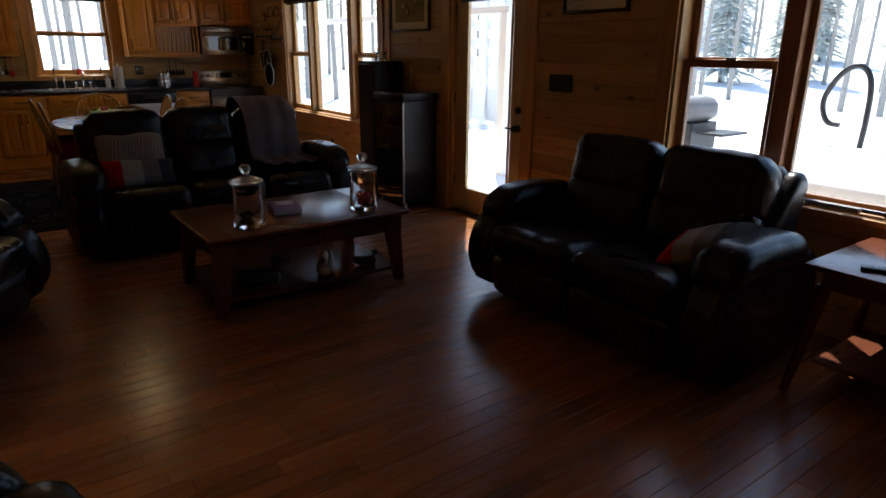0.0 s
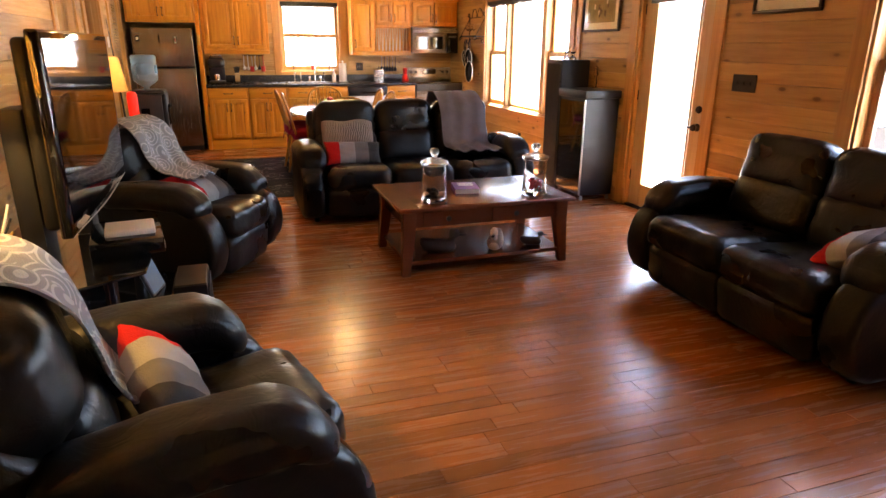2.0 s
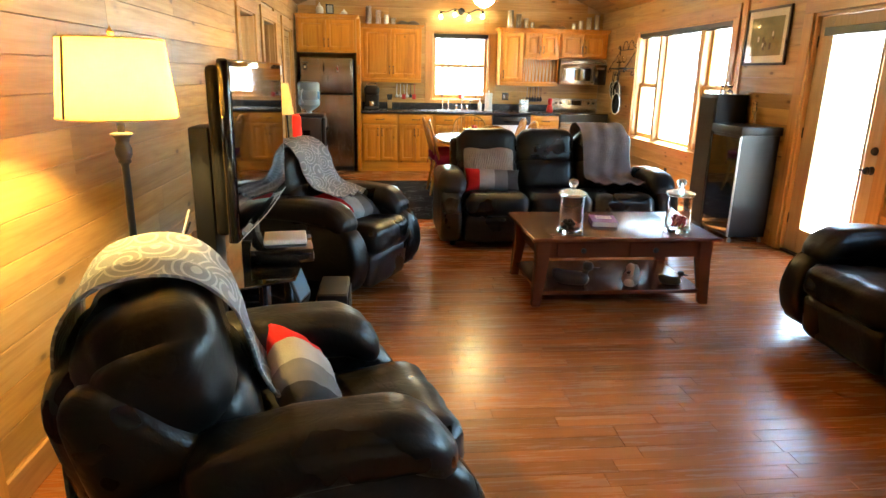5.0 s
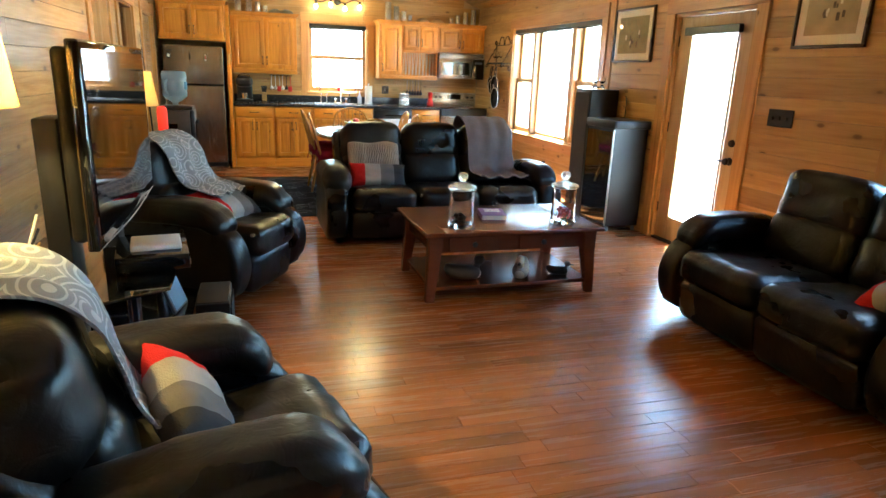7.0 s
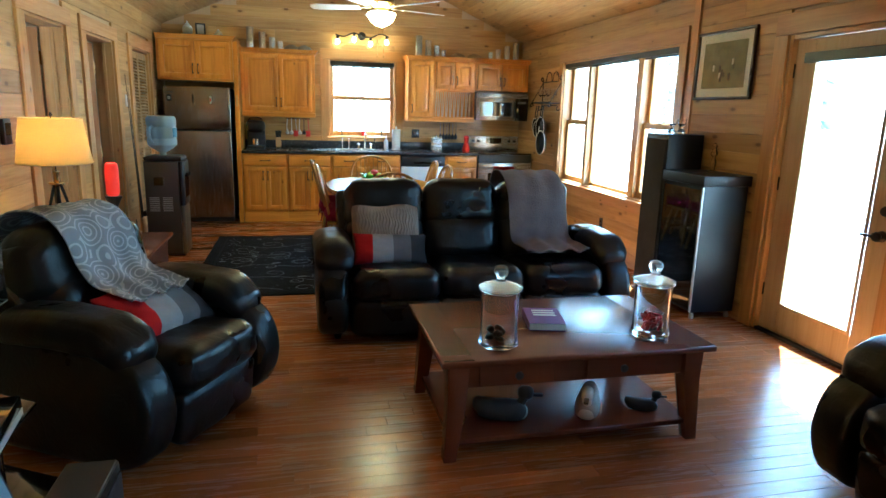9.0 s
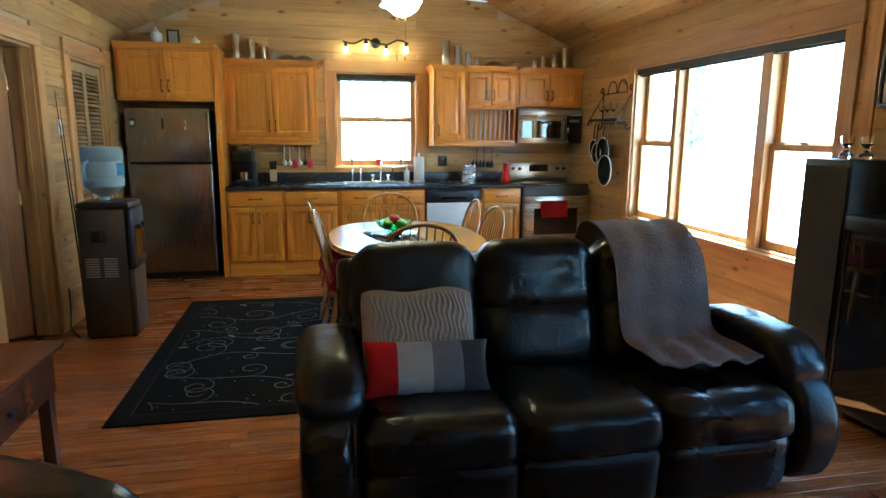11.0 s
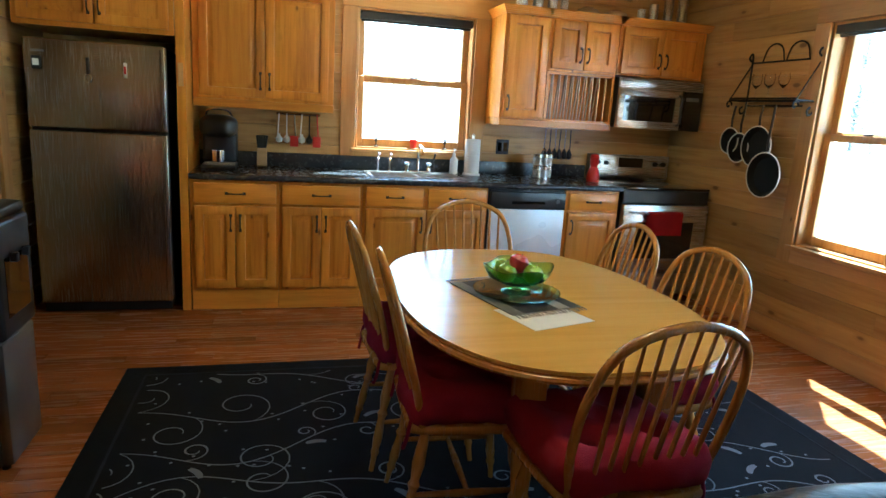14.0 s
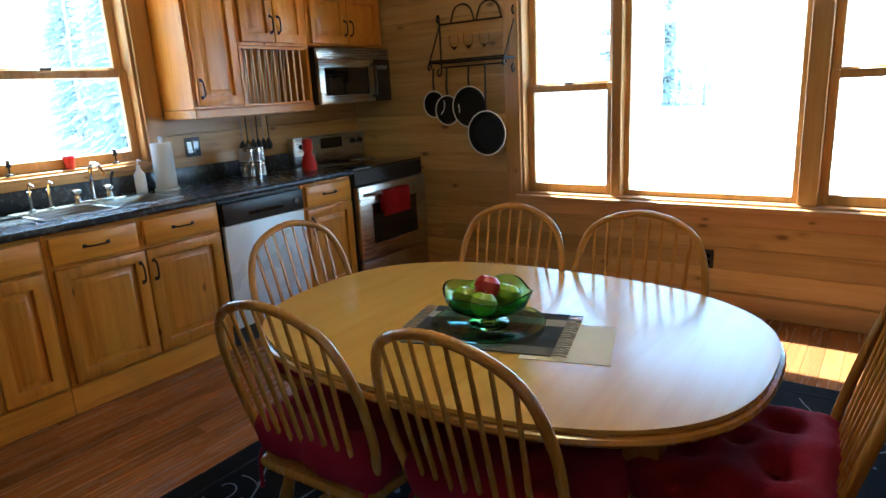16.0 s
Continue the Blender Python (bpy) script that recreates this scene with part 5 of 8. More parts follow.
def recliner(name, m, seats, width, label, category, group=""):
    """A black leather reclining seat facing -y: base, ends, arms, seat and back cushions."""
    t = thing(name, m, label, category, group)
    arm = 0.235
    inner = width - 2 * arm + 0.02
    sw = inner / seats
    part("base", cube(-inner / 2, inner / 2, -0.33, 0.38, 0.05, 0.30, 0.02, 2), LEATHER, t)
    for sx in (-1, 1):
        e = part("end_panel", prism(side_outline(), 0.185, "x", 0.045, 4), LEATHER, t)
        e.location = (sx * (width / 2 - 0.105), 0, 0)
        def armform(q, u):
            q.z += 0.012 * math.cos(q.y * 7) - (0.05 * max(0, -u.y - 0.6) / 0.4 if u.y < -0.6 else 0)
            k = 1 - 0.012 * abs(math.sin(q.y * 26)) * (1 if u.y < -0.3 else 0.4)
            return Vector((q.x * k, q.y, q.z))
        a = part("armrest", puff(0.245, 0.66, 0.165, 0.08, 14, 0.015, 0.005, 3.1 * sx, armform), LEATHER, t, "padded arm, creased at the front")
        a.location = (sx * (width / 2 - 0.12), -0.055, 0.575)
        for y in (-0.25, 0.3):
            part("foot", lathe([(0.022, 0), (0.028, 0.05)], 10, sx * (width / 2 - 0.14), y), BLACK, t)
    for k in range(seats):
        x = -inner / 2 + sw * (k + 0.5)
        s = part("seat_cushion", puff(sw - 0.004, 0.66, 0.20, 0.075, 14, 0.03, 0.006, k * 5.0, lambda q, u: channelled(q, u)), LEATHER, t)
        s.matrix_basis = Matrix.Translation((x, -0.17, 0.375)) @ pose(0, 0, 0, -4, 0, 0)
        fr = part("footrest", puff(sw - 0.006, 0.12, 0.25, 0.05, 10, 0.02, 0.004, k * 2.0), LEATHER, t, "closed footrest panel")
        fr.matrix_basis = Matrix.Translation((x, -0.405, 0.19)) @ pose(0, 0, 0, 8, 0, 0)
        tilt = pose(0, 0, 0, -14, 0, 0)
        lo = part("lumbar_cushion", puff(sw - 0.008 + (0.05 if seats == 1 else 0), 0.24, 0.34, 0.10, 12, 0.02, 0.006, k * 7.0), LEATHER, t)
        lo.matrix_basis = Matrix.Translation((x, 0.20, 0.565)) @ tilt
        def headform(q, u):
            q.y -= 0.03 * max(0, u.z) ** 2
            q.z -= 0.012 * abs(u.x) ** 4
            return q
        def roundhead(q, u):
            """A full arched headrest, gathered towards the seam below it."""
            q.z -= 0.04 * abs(u.x) ** 3 * max(0, u.z)
            q.y -= 0.02 * max(0, u.z) ** 2
            g = 0.006 * math.sin(u.x * 21) * max(0.0, -u.z) ** 1.5
            return Vector((q.x, q.y - g, q.z + g))
        if seats == 1:
            up = part("head_cushion", puff(0.67, 0.34, 0.38, 0.14, 22, 0.02, 0.004, 9.0, roundhead), LEATHER, t, "arched headrest with gathered leather")
        else:
            up = part("head_cushion", puff(sw - 0.006, 0.27, 0.36, 0.105, 16, 0.02, 0.006, k * 9.0, headform), LEATHER, t)
        up.matrix_basis = Matrix.Translation((x, 0.32 if seats == 1 else 0.285, 0.80 if seats == 3 else (0.785 if seats == 2 else 0.755))) @ tilt
        def shell(q, u):
            q.x *= 1 - 0.10 * max(0, u.z) ** 3
            q.y += 0.03 * (1 - u.x * u.x)
            return q
        bk = part("back_shell", puff(0.68, 0.25, 0.60, 0.12, 16, 0.02, 0.004, 1.0, shell) if seats == 1 else puff(sw - 0.002, 0.15, 0.70, 0.07, 12, 0.02, 0.004, k * 3.0, shell), LEATHER, t)
        bk.matrix_basis = Matrix.Translation((x, 0.375, 0.53 if seats == 1 else 0.565)) @ tilt
    wing = [(0.42, 0.36), (0.47, 0.55), (0.53, 0.76), (0.53, 0.84), (0.48, 0.885), (0.41, 0.87), (0.33, 0.76), (0.25, 0.64), (0.19, 0.57), (0.16, 0.50), (0.20, 0.40), (0.30, 0.34)]
    if seats == 1:
        wing = [(0.40, 0.20), (0.45, 0.45), (0.505, 0.68), (0.505, 0.765), (0.45, 0.80), (0.38, 0.775), (0.28, 0.69), (0.19, 0.59), (0.13, 0.50), (0.16, 0.36), (0.26, 0.22)]
    wing = [(p.x, p.y) for p in smooth_path([(a, b, 0) for a, b in wing], 3)]
    for sx in (-1, 1):
        wg = part("back_wing", prism(wing, 0.13 if seats == 1 else 0.10, "x", 0.05 if seats == 1 else 0.04, 5), LEATHER, t, "curved side wing of the back")
        wg.location = (sx * (inner / 2 + (0.045 if seats == 1 else 0.0)), 0, 0)
    return t


def seat_pose(cx, cy, turn):
    return Matrix.Translation((cx, cy, 0)) @ pose(0, 0, 0, 0, 0, turn)


sofa = recliner("reclining_sofa", seat_pose(1.855, 5.48, 0), 3, 2.13, "three-seat black leather reclining sofa with padded arms", "sofa")
love = recliner("loveseat", seat_pose(3.17, 2.39, -90), 2, 1.68, "two-seat black leather reclining loveseat under the window", "loveseat")
rec1 = recliner("recliner", seat_pose(-0.05, 4.27, 60), 1, 0.97, "black leather recliner with a patterned grey throw beside the end table", "armchair", "black leather recliners")
rec2 = recliner("recliner", seat_pose(-0.005, 1.53, 106), 1, 0.97, "black leather recliner with a grey throw beside the floor lamp", "armchair", "black leather recliners")
o = part("recline_handle", moved(lathe([(0.0, 0.012), (0.04, 0.011), (0.045, 0.004), (0.045, 0)], 20), pose(-0.4865, -0.16, 0.33, 0, -90, 0)), BLACK, rec2, "round black recline release")
o = part("recline_handle", moved(lathe([(0.0, 0.012), (0.04, 0.011), (0.045, 0.004), (0.045, 0)], 20), pose(0.4865, -0.16, 0.33, 0, 90, 0)), BLACK, rec1, "round black recline release")


# cushions and throws
def cushion(name, m, w, h, d, bands, label, group=""):
    """A stuffed cushion; bands: (from, to, material) across its width, each a sewn strip."""
    t = thing(name, m, label, "cushion", group)
    for a, b, material in bands:
        bm = B()
        n, k = 10, 16
        grid = {}
        for side in (-1, 1):
            for i in range(n + 1):
                for j in range(k + 1):
                    u = a + (b - a) * i / n
                    v = j / k
                    ex, ez = abs(2 * u - 1), abs(2 * v - 1)
                    puffy = max(0.0, (1 - ex ** 3.2)) ** 0.55 * max(0.0, (1 - ez ** 3.2)) ** 0.55
                    pinch = 1 - 0.05 * (1 - ex * ex) * ez ** 4
                    x = (u - 0.5) * w * (1 - 0.06 * (1 - ez * ez) * ex ** 6)
                    z = (v - 0.5) * h * pinch
                    y = side * (d / 2 * puffy + 0.004) + 0.006 * noise.noise(Vector((u * 7, v * 7, side * 3.0)))
                    grid[side, i, j] = bm.verts.new((x, y, z))
        for side in (-1, 1):
            for i in range(n):
                for j in range(k):
                    q = [grid[side, i, j], grid[side, i + 1, j], grid[side, i + 1, j + 1], grid[side, i, j + 1]]
                    bm.faces.new(q if side < 0 else q[::-1])
        for i in range(n):
            bm.faces.new((grid[-1, i, 0], grid[1, i, 0], grid[1, i + 1, 0], grid[-1, i + 1, 0]))
            bm.faces.new((grid[-1, i, k], grid[-1, i + 1, k], grid[1, i + 1, k], grid[1, i, k]))
        for i, s in ((0, 1), (n, -1)):
            for j in range(k):
                q = (grid[-1, i, j], grid[-1, i, j + 1], grid[1, i, j + 1], grid[1, i, j])
                bm.faces.new(q if s > 0 else q[::-1])
        part("strip" if len(bands) > 1 else "cover", bm, material, t)
    return t


STRIPES = [(0.0, 0.25, RED_CLOTH), (0.25, 0.52, GREY_CLOTH), (0.52, 0.76, MID_CLOTH), (0.76, 1.0, DARK_CLOTH)]
cushion("striped_cushion", Matrix.Translation((1.29, 5.345, 0.56)) @ pose(0, 0, 0, -30, 2, 0), 0.50, 0.22, 0.14, STRIPES, "cushion in red, grey and charcoal stripes on the sofa", "striped cushions")
cushion("striped_cushion", rec1.matrix_world @ Matrix.Translation((0.04, -0.10, 0.555)) @ pose(0, 0, 0, -58, 3, 0), 0.50, 0.30, 0.15, STRIPES, "red and grey striped cushion on the recliner", "striped cushions")
cushion("striped_cushion", rec2.matrix_world @ Matrix.Translation((0.03, -0.07, 0.555)) @ pose(0, 0, 0, -42, -12, 0) @ pose(0, 0, 0, 0, 0, 180), 0.42, 0.235, 0.14, STRIPES, "red and grey striped cushion leaning in the recliner", "striped cushions")
cushion("striped_cushion", love.matrix_world @ Matrix.Translation((0.535, -0.12, 0.585)) @ pose(0, 0, 0, 0, -22, 0) @ pose(0, 0, 0, -74, 0, 0), 0.40, 0.30, 0.14, STRIPES, "striped red and grey cushion lying against the loveseat arm", "striped cushions")
# pleated taupe cushion with drawn folds
t = thing("pleated_cushion", Matrix.Translation((1.275, 5.475, 0.655)) @ pose(0, 0, 0, -18, 0, 0), "taupe cushion of gathered pleats on the sofa", "cushion")
bm = B()
n, k = 150, 34
grid = {}
for side in (-1, 1):
    for i in range(n + 1):
        for j in range(k + 1):
            u, v = i / n, j / k
            ex, ez = abs(2 * u - 1), abs(2 * v - 1)
            puffy = max(0.0, (1 - ex ** 4)) ** 0.55 * max(0.0, (1 - ez ** 4)) ** 0.55
            fold = 0.5 + 0.5 * math.sin(u * 23 * 2 * math.pi + 2.0 * math.sin(v * 21 + u * 17) + 0.9 * math.sin(v * 8))
            grid[side, i, j] = bm.verts.new(((u - 0.5) * 0.47 * (1 - 0.05 * ez ** 6 - 0.03 * (1 - ez * ez)), side * (0.075 * puffy + 0.004 + 0.009 * fold * puffy), (v - 0.5) * 0.37 * (1 - 0.07 * ex ** 6) + 0.008 * math.sin(u * 9 + 1)))
for side in (-1, 1):
    for i in range(n):
        for j in range(k):
            q = [grid[side, i, j], grid[side, i + 1, j], grid[side, i + 1, j + 1], grid[side, i, j + 1]]
            bm.faces.new(q if side < 0 else q[::-1])
for i in range(n):
    bm.faces.new((grid[-1, i, 0], grid[1, i, 0], grid[1, i + 1, 0], grid[-1, i + 1, 0]))
    bm.faces.new((grid[-1, i, k], grid[-1, i + 1, k], grid[1, i + 1, k], grid[1, i, k]))
for i in (0, n):
    for j in range(k):
        q = (grid[-1, i, j], grid[-1, i, j + 1], grid[1, i, j + 1], grid[1, i, j])
        bm.faces.new(q if i == 0 else q[::-1])
part("cover", bm, PLEAT, t)


def throw(name, m, path, w0, w1, material, label, skew=0.0, thick=0.008, ripple=0.010):
    """A blanket laid along a path of (y, z), its width changing from w0 to w1."""
    t = thing(name, m, label, "throw")
    pts = smooth_path([(0, a, b) for a, b in path], 6)
    bm, n, rows = B(), 18, []
    for r, p in enumerate(pts):
        f = r / (len(pts) - 1)
        w = w0 + (w1 - w0) * f
        rows.append([bm.verts.new((skew * f + (i / n - 0.5) * w, p.y + ripple * math.sin(i * 0.9 + f * 5) * 0.4, p.z + ripple * math.sin(i * 1.1 + f * 7) * (0.3 + f) + 0.004 * noise.noise(Vector((i * 0.4, f * 9, 1))))) for i in range(n + 1)])
    for a, b in zip(rows, rows[1:]):
        for i in range(n):
            bm.faces.new((a[i], a[i + 1], b[i + 1], b[i]))
    bmesh.ops.recalc_face_normals(bm, faces=bm.faces[:])
    bmesh.ops.solidify(bm, geom=bm.faces[:], thickness=thick)
    part("blanket", bm, material, t)
    for row, f in ((pts[0], 0), (pts[-1], 1)):
        w = w0 + (w1 - w0) * f
        part("hem", tube([(skew * f + (i / n - 0.5) * w, row.y + ripple * math.sin(i * 0.9 + f * 5) * 0.4, row.z + ripple * math.sin(i * 1.1 + f * 7) * (0.3 + f)) for i in range(n + 1)], 0.006, 6), material, t, "rolled hem of the throw")
    return t


OVER = [(0.60, 0.45), (0.60, 0.70), (0.575, 0.88), (0.49, 0.985), (0.36, 1.018), (0.22, 0.985), (0.115, 0.90), (0.072, 0.79), (0.05, 0.68), (0.025, 0.585), (-0.03, 0.545), (-0.16, 0.54), (-0.30, 0.532)]
REC_OVER = [(0.575, 0.45), (0.58, 0.70), (0.562, 0.875), (0.485, 0.978), (0.36, 1.012)] + [(0.245, 0.99), (0.165, 0.91), (0.125, 0.80), (0.10, 0.69), (0.06, 0.60)]
SOFA_OVER = [(0.57, 0.45), (0.565, 0.70), (0.545, 0.88), (0.48, 0.99)] + OVER[4:]
throw("knitted_throw", sofa.matrix_world @ Matrix.Translation((0.52, 0, 0.034)), SOFA_OVER, 0.42, 0.46, THROW, "taupe knitted throw draped over the sofa back and seat", 0.05)
throw("patterned_throw", rec1.matrix_world @ Matrix.Translation((-0.02, -0.018, 0.0)), REC_OVER[:8] + [(0.06, 0.715), (-0.04, 0.68), (-0.14, 0.65)], 0.40, 0.36, SWIRL, "grey-blue throw with a swirl pattern over the recliner back", 0.03)
throw("patterned_throw", rec2.matrix_world @ Matrix.Translation((0.06, -0.034, -0.016)), [(0.59, 0.12), (0.585, 0.45)] + REC_OVER[1:], 0.46, 0.42, SWIRL, "grey patterned throw hanging over the back of the recliner", 0.05)

# ---------------------------------------------------------------- coffee table
TX0, TX1, TY0, TY1, TZ = 1.255, 2.53, 3.595, 4.415, 0.475
t = thing("coffee_table", Matrix.Translation(((TX0 + TX1) / 2, (TY0 + TY1) / 2, 0)), "cherry-stained wooden coffee table with two drawers and a low shelf", "coffee table")
hx, hy = (TX1 - TX0) / 2, (TY1 - TY0) / 2
top = part("tabletop", cube(-hx, hx, -hy, hy, TZ - 0.028, TZ, 0.009, 3), CHERRY, t)
part("end_band", cube(-hx + 0.012, -hx + 0.14, -hy + 0.012, hy - 0.012, TZ + 0.0002, TZ + 0.0012), CHERRY, top, "cross-grained end band")
part("end_band", cube(hx - 0.14, hx - 0.012, -hy + 0.012, hy - 0.012, TZ + 0.0002, TZ + 0.0012), CHERRY, top, "cross-grained end band")
for sx in (-1, 1):
    for sy in (-1, 1):
        bm = B()
        cx, cy = sx * (hx - 0.085), sy * (hy - 0.085)
        rings = []
        for f, h in ((0.0, TZ - 0.029), (0.3, 0.30), (1.0, 0.0)):
            a = 0.046 - 0.018 * f
            ox, oy = cx + sx * 0.03 * f * f, cy + sy * 0.02 * f * f
            rings.append([bm.verts.new((ox + p * a, oy + q * a, h)) for p, q in ((-1, -1), (1, -1), (1, 1), (-1, 1))])
        for a, b in zip(rings, rings[1:]):
            for k in range(4):
                bm.faces.new((a[k], a[(k + 1) % 4], b[(k + 1) % 4], b[k]))
        bm.faces.new(rings[0]), bm.faces.new(rings[-1][::-1])
        bmesh.ops.recalc_face_normals(bm, faces=bm.faces[:])
        bmesh.ops.bevel(bm, geom=bm.edges[:], offset=0.004, segments=2, profile=0.5, affect="EDGES")
        part("leg", bm, CHERRY, t)
for sy in (-1, 1):
    y = sy * (hy - 0.075)
    part("apron", cube(-hx + 0.131, hx - 0.131, y - 0.01, y + 0.01, 0.33, TZ - 0.0285), CHERRY, t)
for sx in (-1, 1):
    x = sx * (hx - 0.075)
    part("apron", cube(x - 0.01, x + 0.01, -hy + 0.131, hy - 0.131, 0.33, TZ - 0.0285), CHERRY, t)
for x in (-0.29, 0.20):
    d = part("drawer_front", cube(x - 0.17, x + 0.17, -hy + 0.05, -hy + 0.0645, 0.338, 0.432, 0.003, 1), CHERRY, t)
    part("knob", moved(lathe([(0.008, 0), (0.008, 0.01), (0.018, 0.016), (0.018, 0.022), (0, 0.027)], 14), pose(x, -hy + 0.0498, 0.385, 90, 0, 0)), BRONZE, d, "round dark knob")
part("shelf", cube(-hx + 0.06, hx - 0.06, -hy + 0.05, hy - 0.05, 0.075, 0.10, 0.004, 1), CHERRY, t)


def jar(x, y, label, fill):
    q = thing("glass_jar", Matrix.Translation((x, y, TZ + 0.0015)), label, "jar", "glass jars")
    q.scale = (1.1, 1.1, 1.08)
    part("jar", lathe([(0.0, 0.0), (0.07, 0.0), (0.082, 0.012), (0.078, 0.03), (0.074, 0.05), (0.074, 0.215), (0.079, 0.23), (0.075, 0.23), (0.069, 0.215), (0.069, 0.05), (0.07, 0.022), (0, 0.018)], 32), GLASS, q)
    lid = part("lid", lathe([(0.0, 0.232), (0.08, 0.232), (0.086, 0.238), (0.086, 0.248), (0.05, 0.262), (0.02, 0.27), (0.016, 0.282), (0.026, 0.296), (0.03, 0.312), (0.024, 0.328), (0, 0.336)], 32), LID_GLASS, q, "thick glass lid with a ball knob")
    part("seal", lathe([(0.0772, 0.2305), (0.0772, 0.2315), (0.060, 0.2315), (0.060, 0.2305)], 28), SEAL, q, "milky sealing ring")
    rnd = random.Random(int(x * 100))
    for k in range(16):
        a, r = rnd.random() * 6.28, rnd.random() * 0.045
        z = 0.03 + 0.02 * (k // 7)
        if fill is RED:
            piece = tube(smooth_path([(r * math.cos(a), r * math.sin(a), z), (r * math.cos(a) + 0.015, r * math.sin(a), z + 0.03), (r * math.cos(a + 1), r * math.sin(a + 1), z + 0.035)], 3), 0.006, 6)
        else:
            piece = moved(puff(0.034, 0.026, 0.02, 0.01, 3, 0.002, 0.002, k), pose(r * math.cos(a), r * math.sin(a), z, 20 * k, 30, 50 * k))
        part("coral_piece" if fill is RED else "pebble", piece, fill, q)


jar(1.545, 3.765, "lidded clear glass jar with dark pebbles on the coffee table", ROCK)
jar(2.29, 3.775, "lidded clear glass jar with red coral on the coffee table", RED)
COVER = plain("book_cover", (0.16, 0.07, 0.20), 0.6, 0, 0.5, 14, spec=0.2)
q = thing("paperback_book", Matrix.Translation((1.86, 4.02, TZ + 0.0015)) @ pose(0, 0, 0, 0, 0, -12), "thick paperback with a purple cover lying on the coffee table", "book")
part("pages", cube(-0.083, 0.085, -0.118, 0.118, 0.002, 0.032), PAPER, q)
part("cover", cube(-0.087, 0.087, -0.121, 0.121, 0.0325, 0.034), COVER, q)
part("cover", cube(-0.087, 0.087, -0.121, 0.121, 0.0, 0.0015), COVER, q)
part("spine", cube(-0.0885, -0.0872, -0.121, 0.121, 0.0, 0.034), COVER, q)
for k in range(3):
    part("title_bar", cube(-0.05, 0.06, 0.07 - 0.035 * k, 0.09 - 0.035 * k, 0.0342, 0.0346), PAPER, q, "pale line of cover lettering")


def duck(x, y, turn, s, body, tail, head, label):
    q = thing("duck_decoy", Matrix.Translation((x, y, 0.1005)) @ pose(0, 0, 0, 0, 0, turn), label, "decoy", "duck decoys")
    def form(p, u):
        p.z += 0.03 * s * max(0, -u.y) ** 2
        p.x *= 1 - 0.35 * max(0, -u.y)
        return p
    b = part("body", puff(0.13 * s, 0.30 * s, 0.11 * s, 0.055 * s, 8, 0.006, 0, 1.0, form), body, q)
    b.location = (0, 0, 0.056 * s)
    part("breast", puff(0.10 * s, 0.11 * s, 0.085 * s, 0.04 * s, 6, 0.004, 0), tail, q, "pale breast").location = (0, 0.10 * s, 0.05 * s)
    h = part("head", puff(0.06 * s, 0.085 * s, 0.075 * s, 0.03 * s, 6, 0.004, 0), head, q)
    h.location = (0, 0.14 * s, 0.165 * s)
    part("neck", tube(smooth_path([(0, 0.10 * s, 0.08 * s), (0, 0.125 * s, 0.12 * s), (0, 0.135 * s, 0.155 * s)], 4), 0.026 * s, 8), head, q)
    part("bill", cube(-0.013 * s, 0.013 * s, 0.18 * s, 0.235 * s, 0.145 * s, 0.16 * s, 0.004 * s, 2), BLACK, q)


DUCK_B = plain("decoy_dark_paint", (0.035, 0.03, 0.026), 0.45, 0, 0.3)
DUCK_W = plain("decoy_cream_paint", (0.62, 0.56, 0.46), 0.5, 0, 0.15)
DUCK_G = plain("decoy_grey_paint", (0.30, 0.26, 0.22), 0.5, 0, 0.3, 40)
duck(1.58, 3.80, -105, 0.82, DUCK_B, DUCK_W, DUCK_B, "dark carved duck decoy with a cream breast on the table shelf")
duck(2.02, 3.80, 150, 0.85, DUCK_G, DUCK_W, DUCK_W, "grey and cream carved duck decoy on the table shelf")
duck(2.28, 3.77, -110, 0.5, DUCK_B, DUCK_G, DUCK_B, "small dark duck decoy on the table shelf")
q = thing("small_glass", Matrix.Translation((1.39, 3.79, 0.1005)), "small clear glass ornament on the table shelf", "ornament")
part("glass", lathe([(0.02, 0), (0.028, 0.03), (0.02, 0.055), (0, 0.06)], 14), GLASS, q)

# ---------------------------------------------------------------- television, its stand and boxes
st = thing("tv_stand", Matrix.Translation((-0.50, 2.93, 0)), "black glass television stand with an upright mount", "tv stand")
for z, hx_, name in ((0.56, 0.40, "shelf"), (0.30, 0.44, "shelf"), (0.06, 0.47, "shelf")):
    out = [(-0.30, -0.55), (0.10, -0.55), (hx_, -0.36), (hx_, 0.36), (0.10, 0.55), (-0.30, 0.55)]
    part(name, moved(prism(out, 0.014, "z", 0.003, 1), Matrix.Translation((0, 0, z))), GLOSS, st, "black glass shelf")
for sy in (-1, 1):
    part("leg", tube([(0.26, sy * 0.36, 0), (0.26, sy * 0.36, 0.552)], 0.028, 14), GLOSS, st)
part("mast", cube(0.02, 0.10, -0.50, -0.34, 0.568, 1.25, 0.01, 2), PAN, st)
part("mast", cube(0.02, 0.10, 0.30, 0.44, 0.568, 1.25, 0.01, 2), PAN, st)
part("mast_foot", cube(0.0, 0.09, -0.50, -0.34, 0.0, 0.5525, 0.01, 2), BLACK, st)
part("mount_plate", cube(0.04, 0.105, -0.339, 0.299, 1.02, 1.17, 0.006, 1), BLACK, st)
for sy in (-0.24, 0.24):
    part("mount_arm", cube(0.106, 0.118, sy - 0.02, sy + 0.02, 0.95, 1.24, 0.004, 1), BLACK, st)
